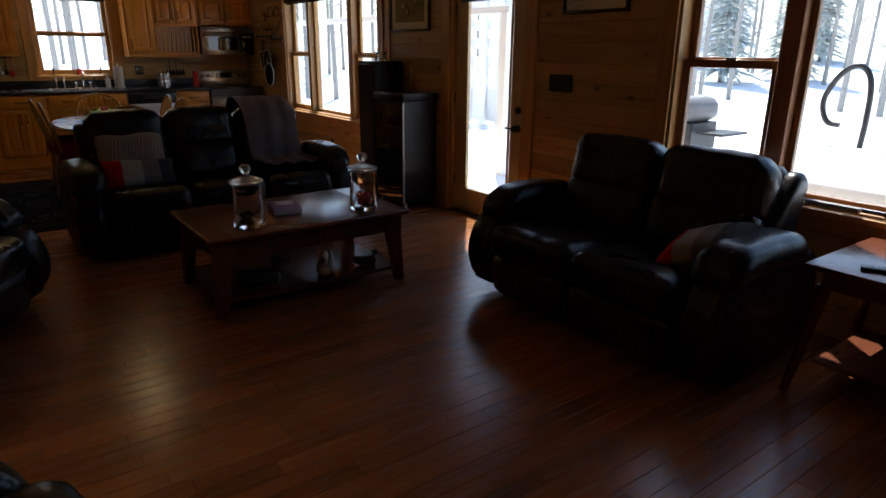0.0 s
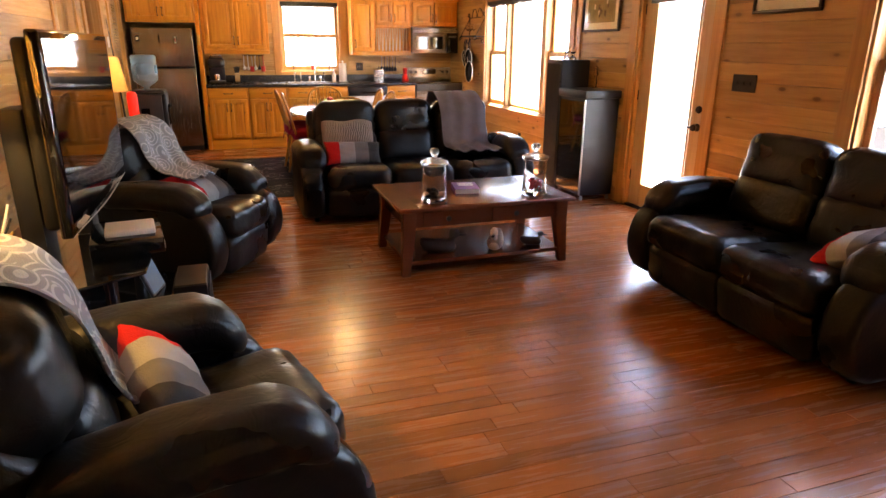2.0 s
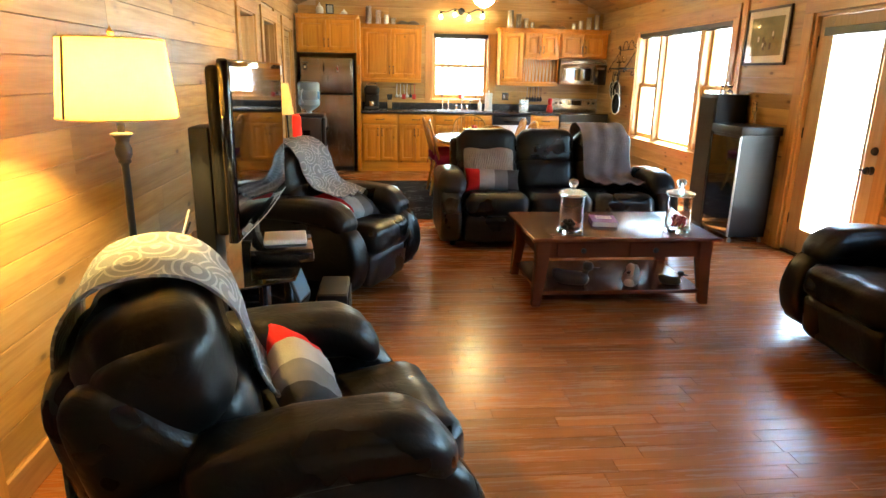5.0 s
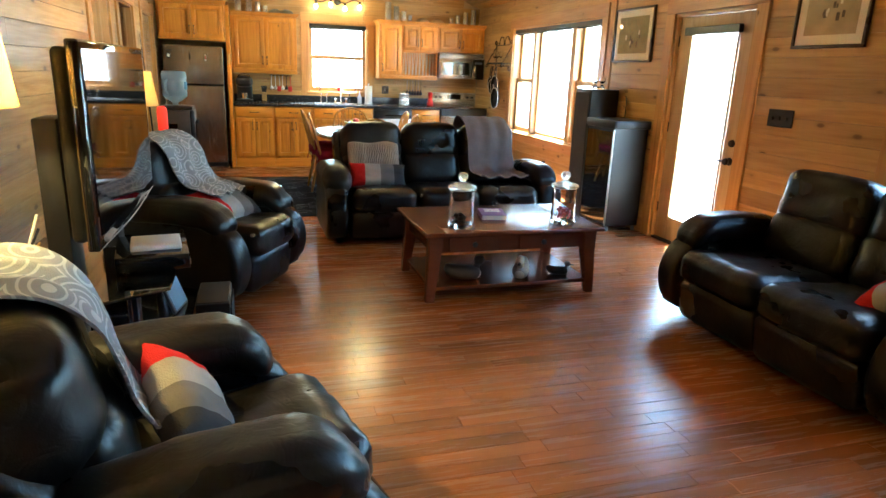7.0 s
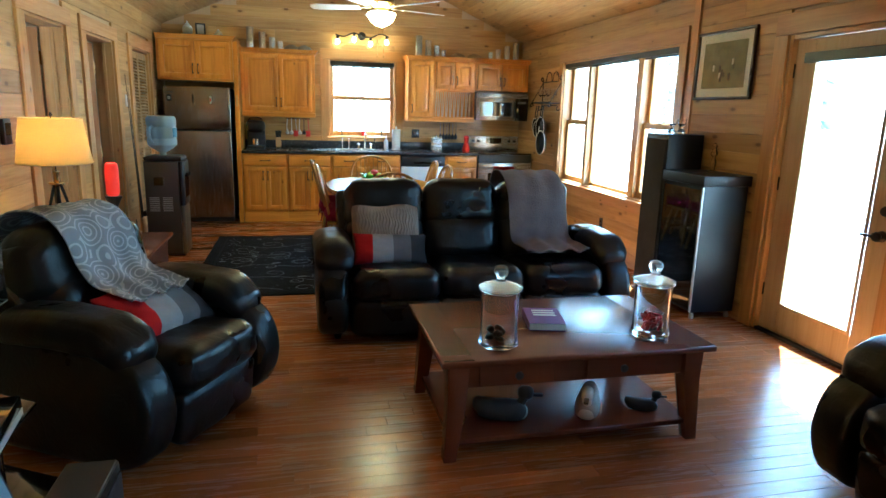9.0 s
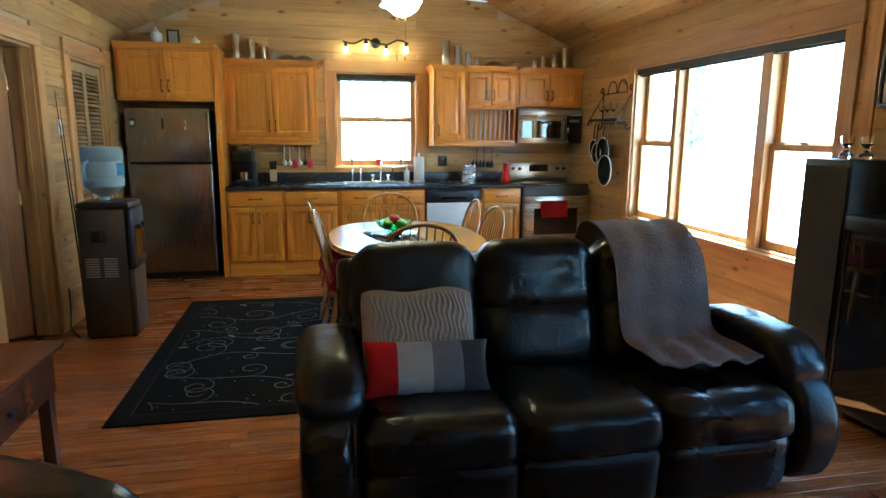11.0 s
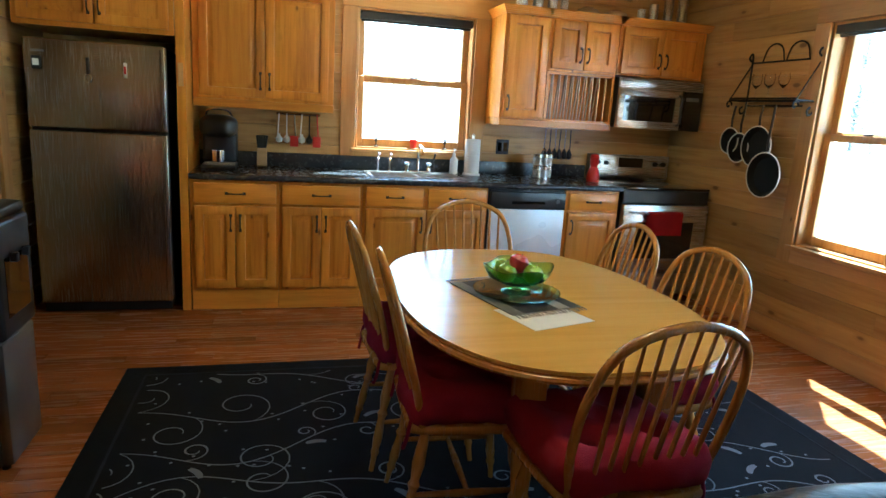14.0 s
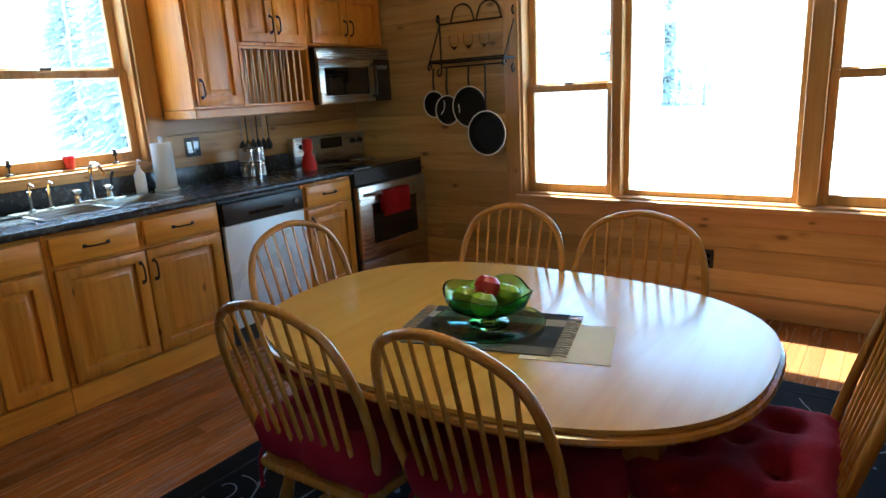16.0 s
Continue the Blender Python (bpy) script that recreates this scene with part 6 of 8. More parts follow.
tv = thing("television", Matrix.Translation((-0.312, 2.975, 1.155)) @ pose(0, 0, 0, 0, 0, 0), "large flat television with a glossy black screen, switched off", "television")
part("back_case", cube(-0.065, -0.012, -0.63, 0.63, -0.335, 0.335, 0.02, 3), PAN, tv)
part("bezel", cube(-0.012, 0.03, -0.655, 0.655, -0.36, 0.36, 0.010, 3), GLOSS, tv)
part("screen", cube(0.0302, 0.0318, -0.62, 0.62, -0.31, 0.33), plain("tv_screen", (0.004, 0.004, 0.005), 0.04, 0, 0.0, 10, spec=0.3), tv)
part("lower_edge", tube(smooth_path([(0.026, -0.65, -0.355), (0.034, 0, -0.368), (0.026, 0.65, -0.355)], 8), 0.003, 8), GREY_PL, tv, "thin grey lower edge")
for k in range(7):
    part("connector", cube(-0.072, -0.0655, -0.58, -0.555, -0.30 + 0.04 * k, -0.28 + 0.04 * k), BRASS if k % 2 else WHITE_PL, tv)
q = thing("tv_cable", Matrix.Translation((-0.49, 2.40, 0.0)), "loose pale and dark cables behind the television", "cable")
for k, mm in enumerate((WHITE_PL, BLACK, BRASS)):
    part("cord", tube(smooth_path([(0, 0.0, 0.92 - 0.05 * k), (-0.06, -0.02 * k, 0.7), (-0.03, 0.05 * k, 0.45), (-0.10, 0.1, 0.16), (-0.14, 0.1 + 0.05 * k, 0.012)], 5), 0.005, 6), mm, q)
q = thing("media_box", Matrix.Translation((-0.225, 2.97, 0.5675)) @ pose(0, 0, 0, 0, 0, 8), "black glossy receiver box on the television stand", "media box")
part("case", cube(-0.14, 0.16, -0.19, 0.19, 0.006, 0.075, 0.006, 2), GLOSS, q)
part("front_strip", cube(0.1602, 0.163, -0.18, 0.18, 0.02, 0.04), SILVER_PL, q)
for sx in (-0.1, 0.12):
    for sy in (-0.15, 0.15):
        part("foot", lathe([(0.012, 0), (0.012, 0.006)], 8, sx, sy), BLACK, q)
q = thing("modem", Matrix.Translation((-0.20, 2.95, 0.643)) @ pose(0, 0, 0, 0, 0, 8), "flat white modem lying on the receiver", "modem")
part("case", cube(-0.10, 0.11, -0.09, 0.10, 0.0, 0.028, 0.008, 3), WHITE_PL, q)
q = thing("digital_frame", Matrix.Translation((-0.12, 3.02, 0.3072)) @ pose(0, 0, 0, 0, 0, 78), "small tablet-like picture frame leaning on the stand", "photo frame")
part("frame", moved(cube(-0.09, 0.09, -0.008, 0.008, 0, 0.16, 0.004, 1), pose(0, 0, 0, -20, 0, 0)), BLACK, q)
part("screen", moved(cube(-0.078, 0.078, -0.0105, -0.0085, 0.012, 0.148), pose(0, 0, 0, -20, 0, 0)), plain("frame_screen", (0.25, 0.34, 0.42), 0.1, 0, 0.3, 12), q)
q = thing("game_console", Matrix.Translation((-0.45, 2.95, 0.3072)), "black game console on the lower glass shelf", "console")
part("case", cube(-0.14, 0.14, -0.13, 0.13, 0, 0.07, 0.02, 3), GLOSS, q)
q = thing("subwoofer", Matrix.Translation((0.02, 3.17, 0.0)), "black bass speaker box on the floor beside the television stand", "speaker")
part("case", cube(-0.075, 0.085, -0.165, 0.165, 0.012, 0.32, 0.006, 2), BLACKWOOD, q)
# the box top's brownish reflection is put into the panel's colour
part("top_panel", cube(-0.07, 0.08, -0.16, 0.16, 0.3205, 0.328, 0.003, 1), DARK_TOP, q, "top with a brownish sheen put into its colour")
part("grille", cube(0.0855, 0.094, -0.15, 0.15, 0.04, 0.29, 0.003, 1), DARK_CLOTH, q)
for sx in (-0.05, 0.06):
    for sy in (-0.13, 0.13):
        part("foot", lathe([(0.012, 0), (0.012, 0.012)], 8, sx, sy), BLACK, q)
q = thing("speaker", Matrix.Translation((-0.78, 2.20, 0.0)), "black subwoofer box on the floor behind the recliner", "speaker")
part("case", cube(-0.13, 0.13, -0.15, 0.15, 0.012, 0.42, 0.008, 2), BLACKWOOD, q)
part("cone", moved(lathe([(0.09, 0.0), (0.1, 0.006), (0.06, 0.004), (0, 0.01)], 22), pose(0.1305, 0, 0.22, 0, 90, 0)), BLACK, q)
for sx in (-0.1, 0.1):
    for sy in (-0.12, 0.12):
        part("foot", lathe([(0.012, 0), (0.012, 0.012)], 8, sx, sy), BLACK, q)


# ---------------------------------------------------------------- lamps
def shade_mat(name, colour, warm, strength):
    """Lit fabric: a little of the lamp's light comes through the weave."""
    m, nodes, links, bsdf = mat(name)
    vec, _, _ = coords(nodes, links, (1, 1, 1), False)
    n = tex(nodes, links, vec, 160.0, 3.0)
    c = mixed(nodes, links, "MIX", n, tuple(0.92 * x for x in colour), colour)
    links.new(c, bsdf.inputs["Base Color"])
    bsdf.inputs["Roughness"].default_value = 0.85
    bsdf.inputs["Transmission Weight"].default_value = 0.0
    tr = nodes.new("ShaderNodeBsdfTranslucent")
    links.new(c, tr.inputs["Color"])
    mx = nodes.new("ShaderNodeMixShader")
    mx.inputs[0].default_value = 0.14
    links.new(bsdf.outputs[0], mx.inputs[1])
    links.new(tr.outputs[0], mx.inputs[2])
    links.new(mx.outputs[0], nodes["Material Output"].inputs["Surface"])
    return m


LINEN = shade_mat("linen_shade", (0.62, 0.46, 0.22), WARM, 1.0)


def drum_shade(parent, r0, r1, z0, z1, dark_line=None):
    bm, n = B(), 48
    a = [[bm.verts.new((r * math.cos(2 * math.pi * k / n), r * math.sin(2 * math.pi * k / n), z)) for k in range(n)] for r, z in ((r0, z0), (r1, z1))]
    for k in range(n):
        bm.faces.new((a[0][k], a[0][(k + 1) % n], a[1][(k + 1) % n], a[1][k]))
    bmesh.ops.solidify(bm, geom=bm.faces[:], thickness=0.0015)
    s = part("shade", bm, LINEN, parent, "cream fabric drum shade, lit")
    # a dark strip down the outside of the shade, at this angle
    if dark_line is not None:
        c, d = math.cos(dark_line), math.sin(dark_line)
        bm = B()
        v = [bm.verts.new((r * c * 1.006 - w * d, r * d * 1.006 + w * c, z)) for r, z, w in ((r0, z0, -0.007), (r0, z0, 0.007), (r1, z1, 0.007), (r1, z1, -0.007))]
        bm.faces.new(v)
        bmesh.ops.solidify(bm, geom=bm.faces[:], thickness=0.002)
        part("dark_strip", bm, BRONZE, s, "dark vertical band on the shade")
    for r, z in ((r0, z0), (r1, z1)):
        part("trim_ring", tube([(r * math.cos(2 * math.pi * k / 40), r * math.sin(2 * math.pi * k / 40), z) for k in range(40)], 0.0035, 5, True), LINEN, s)
    for k in range(3):
        ang = 2.1 * k + 0.4
        part("spider", tube([(0, 0, z1 - 0.02), (r1 * math.cos(ang), r1 * math.sin(ang), z1 - 0.004)], 0.002, 5), BRASS, s)
    return s


fl = thing("floor_lamp", Matrix.Translation((-0.556, 1.98, 0)), "dark bronze floor lamp with a lit cream drum shade", "floor lamp")
part("base", lathe([(0.14, 0), (0.14, 0.012), (0.10, 0.025), (0.03, 0.04), (0.018, 0.06)], 28), BRONZE, fl)
part("pole", lathe([(0.0135, 0.06), (0.012, 0.5), (0.016, 0.52), (0.012, 0.54), (0.012, 1.16), (0.014, 1.165)], 16), BLACK, fl)
part("collar", lathe([(0.015, 1.165), (0.021, 1.172), (0.019, 1.18), (0.026, 1.195), (0.027, 1.215), (0.02, 1.235), (0.024, 1.25), (0.036, 1.262), (0.034, 1.266), (0.012, 1.27), (0.012, 1.33)], 18), BRONZE, fl, "turned dark bronze collar with a flared cup")
drum_shade(fl, 0.182, 0.155, 1.316, 1.56, radians(-125))
part("finial", lathe([(0.004, 1.32), (0.004, 1.565), (0.012, 1.58), (0.006, 1.59), (0, 1.60)], 10), BRASS, fl)
et = thing("end_table", Matrix.Translation((-0.62, 5.30, 0)), "dark cherry end table with a drawer beside the recliner", "end table")
part("tabletop", cube(-0.31, 0.48, -0.46, 0.46, 0.60, 0.625, 0.006, 2), CHERRY, et)
part("body", cube(-0.29, 0.44, -0.43, 0.43, 0.42, 0.5995), CHERRY, et)
o = part("drawer_front", cube(0.4405, 0.455, -0.38, 0.38, 0.44, 0.585, 0.003, 1), CHERRY, et)
part("knob", moved(lathe([(0.008, 0), (0.018, 0.014), (0, 0.025)], 12), pose(0.455, 0, 0.51, 0, 90, 0)), BRONZE, o)
for sx in (-0.26, 0.41):
    for sy in (-0.40, 0.40):
        part("leg", cube(sx - 0.024, sx + 0.024, sy - 0.024, sy + 0.024, 0, 0.4195, 0.003, 1), CHERRY, et)
part("lower_shelf", cube(-0.23, 0.38, -0.37, 0.37, 0.14, 0.16), CHERRY, et)
tl = thing("table_lamp", Matrix.Translation((-0.60, 5.12, 0.6255)), "dark iron table lamp of bent rods with a lit cream shade", "table lamp")
part("base", lathe([(0.085, 0), (0.085, 0.012), (0.02, 0.02), (0, 0.02)], 24), IRON, tl)
for k in range(4):
    a = math.pi / 2 * k + 0.4
    part("rod", tube(smooth_path([(0.075 * math.cos(a), 0.075 * math.sin(a), 0.01), (0.06 * math.cos(a), 0.06 * math.sin(a), 0.2), (0.03 * math.cos(a), 0.03 * math.sin(a), 0.34), (0.012 * math.cos(a), 0.012 * math.sin(a), 0.40)], 4), 0.008, 7), IRON, tl)
part("cup", lathe([(0.02, 0.385), (0.045, 0.40), (0.045, 0.41), (0.016, 0.415), (0.016, 0.47)], 18), BRASS, tl)
drum_shade(tl, 0.185, 0.15, 0.515, 0.755)
part("finial", lathe([(0.003, 0.45), (0.003, 0.762), (0.01, 0.775), (0, 0.79)], 10), BRONZE, tl)
RED_LIT = glow("lit_red_candle", (0.85, 0.025, 0.012), 0.03)
q = thing("candle_lamp", Matrix.Translation((-0.46, 5.64, 0.6255)), "glowing red candle on a dark turned stand", "candle")
part("stand", lathe([(0.06, 0), (0.055, 0.015), (0.02, 0.03), (0.028, 0.08), (0.014, 0.12), (0.026, 0.20), (0.05, 0.25), (0.05, 0.262), (0, 0.262)], 18), BRONZE, q)
part("candle", lathe([(0.03, 0.263), (0.040, 0.285), (0.041, 0.43), (0.036, 0.462), (0.026, 0.472), (0, 0.466)], 20), RED_LIT, q, "glowing red candle")
bulb("candle_glow", (-0.46, 5.64, 1.13), 0.12, (1.0, 0.12, 0.05), 0.03)

# ---------------------------------------------------------------- stereo cabinet and speaker
sc = thing("stereo_cabinet", Matrix.Translation((3.545, 5.42, 0)) @ Matrix.Diagonal((0.86, 0.94, 1.0, 1.0)), "tall black stereo cabinet with a glass front", "cabinet")
part("body", cube(-0.02, 0.40, -0.22, 0.32, 0.055, 1.0, 0.004, 1), BLACKWOOD, sc)
part("top", cube(-0.045, 0.415, -0.235, 0.33, 1.0005, 1.075, 0.006, 2), BLACKWOOD, sc)
o = part("glass_door", cube(-0.031, -0.024, -0.215, 0.315, 0.08, 0.97), plain("smoked_glass", (0.008, 0.008, 0.009), 0.04, 0, 0.05, 10, spec=0.7), sc, "smoked glass door")
for a, b, c_, d_ in ((-0.22, -0.205, 0.06, 0.99), (0.305, 0.32, 0.06, 0.99)):
    part("door_frame", cube(-0.036, -0.0205, a, b, c_, d_), SILVER_PL if a < 0 else BLACKWOOD, o)
for sx in (0.02, 0.37):
    for sy in (-0.18, 0.28):
        part("caster", lathe([(0.02, 0), (0.022, 0.02), (0.01, 0.054)], 10, sx, sy), SILVER_PL, sc)
sp = thing("tower_speaker", Matrix.Translation((3.70, 5.93, 0)), "tall black floor-standing loudspeaker", "speaker")
part("case", cube(-0.15, 0.17, -0.16, 0.16, 0.02, 1.345, 0.006, 2), BLACKWOOD, sp)
part("grille", cube(-0.162, -0.151, -0.145, 0.145, 0.06, 1.31, 0.004, 1), DARK_CLOTH, sp)
part("plinth", cube(-0.16, 0.18, -0.17, 0.17, 0.0, 0.0195), BLACKWOOD, sp)
for dy in (-0.06, 0.07):
    q = thing("oil_lamp", Matrix.Translation((3.72, 5.93 + dy, 1.3455)), "small clear glass ornament on the loudspeaker", "ornament", "glass ornaments")
    part("glass", lathe([(0.03, 0), (0.035, 0.02), (0.012, 0.045), (0.012, 0.055), (0.032, 0.08), (0.034, 0.12), (0.031, 0.12), (0.028, 0.082), (0, 0.06)], 16), GLASS, q)
q = thing("glass_figurine", Matrix.Translation((3.78, 5.50, 1.0755)), "tall clear glass figurine on the stereo cabinet", "figurine")
part("figurine", lathe([(0.03, 0), (0.03, 0.012), (0.014, 0.02), (0.022, 0.07), (0.012, 0.11), (0.026, 0.14), (0.012, 0.18), (0.018, 0.20), (0, 0.225)], 14), GLASS, q)


# ---------------------------------------------------------------- pictures and plates on the east wall
GREEN_PRINT = plain("green_print", (0.26, 0.25, 0.15), 0.8, 0, 0.7, 11)
PALE_PRINT = plain("pale_print", (0.45, 0.38, 0.25), 0.8, 0, 0.5, 9)
FRAME_W = plain("dark_frame", (0.035, 0.018, 0.01), 0.3, 0, 0.2, coat=0.3)


def picture(y0, y1, z0, z1, print_mat, label, margin=0.062, border=0.022):
    q = thing("framed_print", Matrix.Translation((XR, (y0 + y1) / 2, (z0 + z1) / 2)), label, "picture", "framed prints")
    w, h = (y1 - y0) / 2, (z1 - z0) / 2
    for a, b, c_, d_ in ((-w, w, h - border, h), (-w, w, -h, -h + border), (-w, -w + border, -h + border, h - border), (w - border, w, -h + border, h - border)):
        part("frame", cube(-0.026, -0.002, a, b, c_, d_, 0.004, 2), FRAME_W, q)
    part("mount", cube(-0.012, -0.003, -w + border, w - border, -h + border, h - border), MAT_BOARD, q)
    m = margin * min(w, h) * 4 if margin < 0.2 else margin
    part("print", cube(-0.0138, -0.0125, -w + border + m, w - border - m, -h + border + m, h - border - m), print_mat, q)
    rnd = random.Random(int(y0 * 50))
    for k in range(9):
        yy, zz, s = rnd.uniform(-0.5, 0.5) * (w - border - m), rnd.uniform(-0.6, 0.3) * (h - border - m), rnd.uniform(0.012, 0.03)
        part("blot", moved(puff(0.0012, s, s * 2.0, 0.0006, 3, 0, 0), Matrix.Translation((-0.0145, yy, zz))), FRAME_W if k % 3 else MAT_BOARD, q)
    part("glazing", cube(-0.0185, -0.0165, -w + border, w - border, -h + border, h - border), PANE, q, "glass over the print")


picture(5.325, 6.00, 1.62, 2.135, GREEN_PRINT, "green landscape print in a pale mount and dark frame")
picture(3.09, 3.66, 1.70, 2.20, PALE_PRINT, "old print in a pale mount and dark frame")
q = thing("switch_plate", Matrix.Translation((XR, 3.655, 1.225)), "dark metal plate with three light switches", "light switch")
part("plate", cube(-0.008, 0, -0.115, 0.115, -0.062, 0.062, 0.003, 1), BRONZE, q)
for k in (-0.065, 0, 0.065):
    part("toggle", cube(-0.018, -0.0085, k - 0.006, k + 0.006, -0.012, 0.012, 0.002, 1), BRONZE, q)
for y, z in ((7.45, 0.33), (6.43 + 0.0, 0.36)):
    q = thing("wall_outlet", Matrix.Translation((XR, y, z)), "black wall outlet under the window", "outlet", "wall outlets")
    part("plate", cube(-0.008, 0, -0.036, 0.036, -0.058, 0.058, 0.003, 1), BLACK, q)
    for dz in (-0.022, 0.022):
        part("socket", cube(-0.0105, -0.0085, -0.016, 0.016, dz - 0.014, dz + 0.014, 0.001, 1), GLOSS, q)
q = thing("switch_plate", Matrix.Translation((XL, 8.26, 1.49)), "white light switch beside the closet", "light switch")
part("plate", cube(0, 0.008, -0.036, 0.036, -0.058, 0.058, 0.003, 1), WHITE_PL, q)
part("toggle", cube(0.0085, 0.018, -0.006, 0.006, -0.012, 0.012, 0.002, 1), WHITE_PL, q)
q = thing("thermostat", Matrix.Translation((XL, 5.45, 1.29)), "small black wall thermostat", "thermostat")
part("case", cube(0, 0.03, -0.05, 0.05, -0.075, 0.075, 0.008, 2), BLACK, q)
part("face", cube(0.0302, 0.032, -0.035, 0.035, -0.02, 0.05), GLOSS, q)
for dy, ln in ((0.0, 1.75), (0.05, 1.62)):
    q = thing("fishing_rod", Matrix.Translation((XL + 0.10, 8.17 + dy, 0.0)) @ pose(0, 0, 0, 0, -2.4, 0), "dark fishing rod leaning on the wall by the closet", "fishing rod", "fishing rods")
    part("rod", tube([(0, 0, 0.0), (0, 0, 0.5), (0, 0, ln)], [0.010, 0.007, 0.002], 8), BLACK, q)
    part("grip", lathe([(0.012, 0.02), (0.016, 0.05), (0.015, 0.28), (0.01, 0.32)], 10), LOGWOOD, q)
    part("reel", moved(lathe([(0.02, -0.02), (0.03, -0.01), (0.03, 0.01), (0.02, 0.02)], 14), pose(0.035, 0, 0.36, 90, 0, 0)), BRONZE, q)

# second low table beside the loveseat
s2 = thing("side_table", Matrix.Translation((3.47, 1.13, 0)), "dark wooden side table with splayed legs below the window", "side table")
part("tabletop", cube(-0.34, 0.34, -0.32, 0.32, 0.575, 0.60, 0.006, 2), CHERRY, s2)
part("apron", cube(-0.28, 0.28, -0.26, 0.26, 0.49, 0.5745), CHERRY, s2)
for sx in (-1, 1):
    for sy in (-1, 1):
        part("leg", tube([(sx * 0.27, sy * 0.25, 0.5), (sx * 0.30, sy * 0.28, 0.25), (sx * 0.36, sy * 0.30, 0.0)], [0.032, 0.026, 0.018], 8), CHERRY, s2)
part("lower_shelf", cube(-0.27, 0.27, -0.24, 0.24, 0.14, 0.158), CHERRY, s2)
q = thing("remote_control", Matrix.Translation((3.26, 1.20, 0.6005)) @ pose(0, 0, 0, 0, 0, 25), "black remote control lying on the side table", "remote control")
part("case", cube(-0.022, 0.022, -0.08, 0.08, 0, 0.018, 0.006, 2), BLACK, q)
for k in range(5):
    for j in (-0.01, 0.0, 0.01):
        part("key", cube(j - 0.003, j + 0.003, -0.05 + 0.022 * k, -0.042 + 0.022 * k, 0.0182, 0.0198), GREY_PL, q)
# snow brush on the window stool
q = thing("snow_brush", Matrix.Translation((XR - 0.005, 1.70, 0.687)) @ pose(0, 0, 0, 0, 0, 90), "grey snow brush with a black handle lying on the window sill", "brush")
part("handle", tube([(-0.42, 0, 0.012), (0.0, 0, 0.014), (0.12, 0, 0.014)], [0.012, 0.012, 0.010], 8), BLACK, q)
part("grip", tube([(-0.42, 0, 0.012), (-0.26, 0, 0.012)], 0.017, 10), DARK_CLOTH, q)
part("scraper", prism([(0.12, -0.018), (0.26, -0.045), (0.26, 0.045), (0.12, 0.018)], 0.008, "z", 0.002, 1), GREY_PL, q).location = (0, 0, 0.016)
part("bristle_head", cube(-0.16, 0.10, 0.012, 0.055, 0.002, 0.03, 0.008, 2), GREY_CLOTH, q)

# ---------------------------------------------------------------- dining area
rg = thing("area_rug", Matrix.Translation((1.43, 7.455, 0)), "black rug with pale scrolling vine pattern", "rug")
RX, RY, RT = 1.63, 1.21, 0.010
part("carpet", cube(-RX, RX, -RY, RY, 0.0005, RT, 0.003, 2), RUG, rg)
bm = B()
for x0, x1, y0, y1 in ((-RX + 0.10, RX - 0.10, RY - 0.112, RY - 0.10), (-RX + 0.10, RX - 0.10, -RY + 0.10, -RY + 0.112), (-RX + 0.10, -RX + 0.112, -RY + 0.112, RY - 0.112), (RX - 0.112, RX - 0.10, -RY + 0.112, RY - 0.112)):
    box(bm, x0, x1, y0, y1, RT + 0.0003, RT + 0.0016)
part("border_line", bm, RUG_EDGE, rg)


def ribbon(bm, pts, w):
    """A flat yarn line with tapering ends."""
    n = len(pts)
    prev = None
    for i, (x, y) in enumerate(pts):
        a, b = pts[max(0, i - 1)], pts[min(n - 1, i + 1)]
        d = Vector((b[0] - a[0], b[1] - a[1]))
        if d.length < 1e-6:
            continue
        s = Vector((-d.y, d.x)).normalized() * w * (0.35 + 0.65 * math.sin(math.pi * (i + 0.5) / n) ** 0.5)
        if abs(x) > RX - 0.13 or abs(y) > RY - 0.13:
            prev = None
            continue
        cur = (bm.verts.new((x + s.x, y + s.y, RT + 0.0018)), bm.verts.new((x - s.x, y - s.y, RT + 0.0018)))
        if prev:
            bm.faces.new((prev[0], prev[1], cur[1], cur[0]))
        prev = cur


def curl(x, y, ang, r, turns, hand):
    """A spiral that starts at (x, y) heading along ang and winds inwards."""
    pts, n = [], 26
    cx, cy = x - hand * r * math.sin(ang), y + hand * r * math.cos(ang)
    a0 = ang - hand * math.pi / 2
    for k in range(n):
        f = k / (n - 1)
        rr = r * (1 - 0.82 * f ** 0.8)
        ox, oy = cx + (r - rr) * 0.25 * math.cos(ang), cy + (r - rr) * 0.25 * math.sin(ang)
        pts.append((ox + rr * math.cos(a0 + hand * turns * 2 * math.pi * f), oy + rr * math.sin(a0 + hand * turns * 2 * math.pi * f)))
    return pts


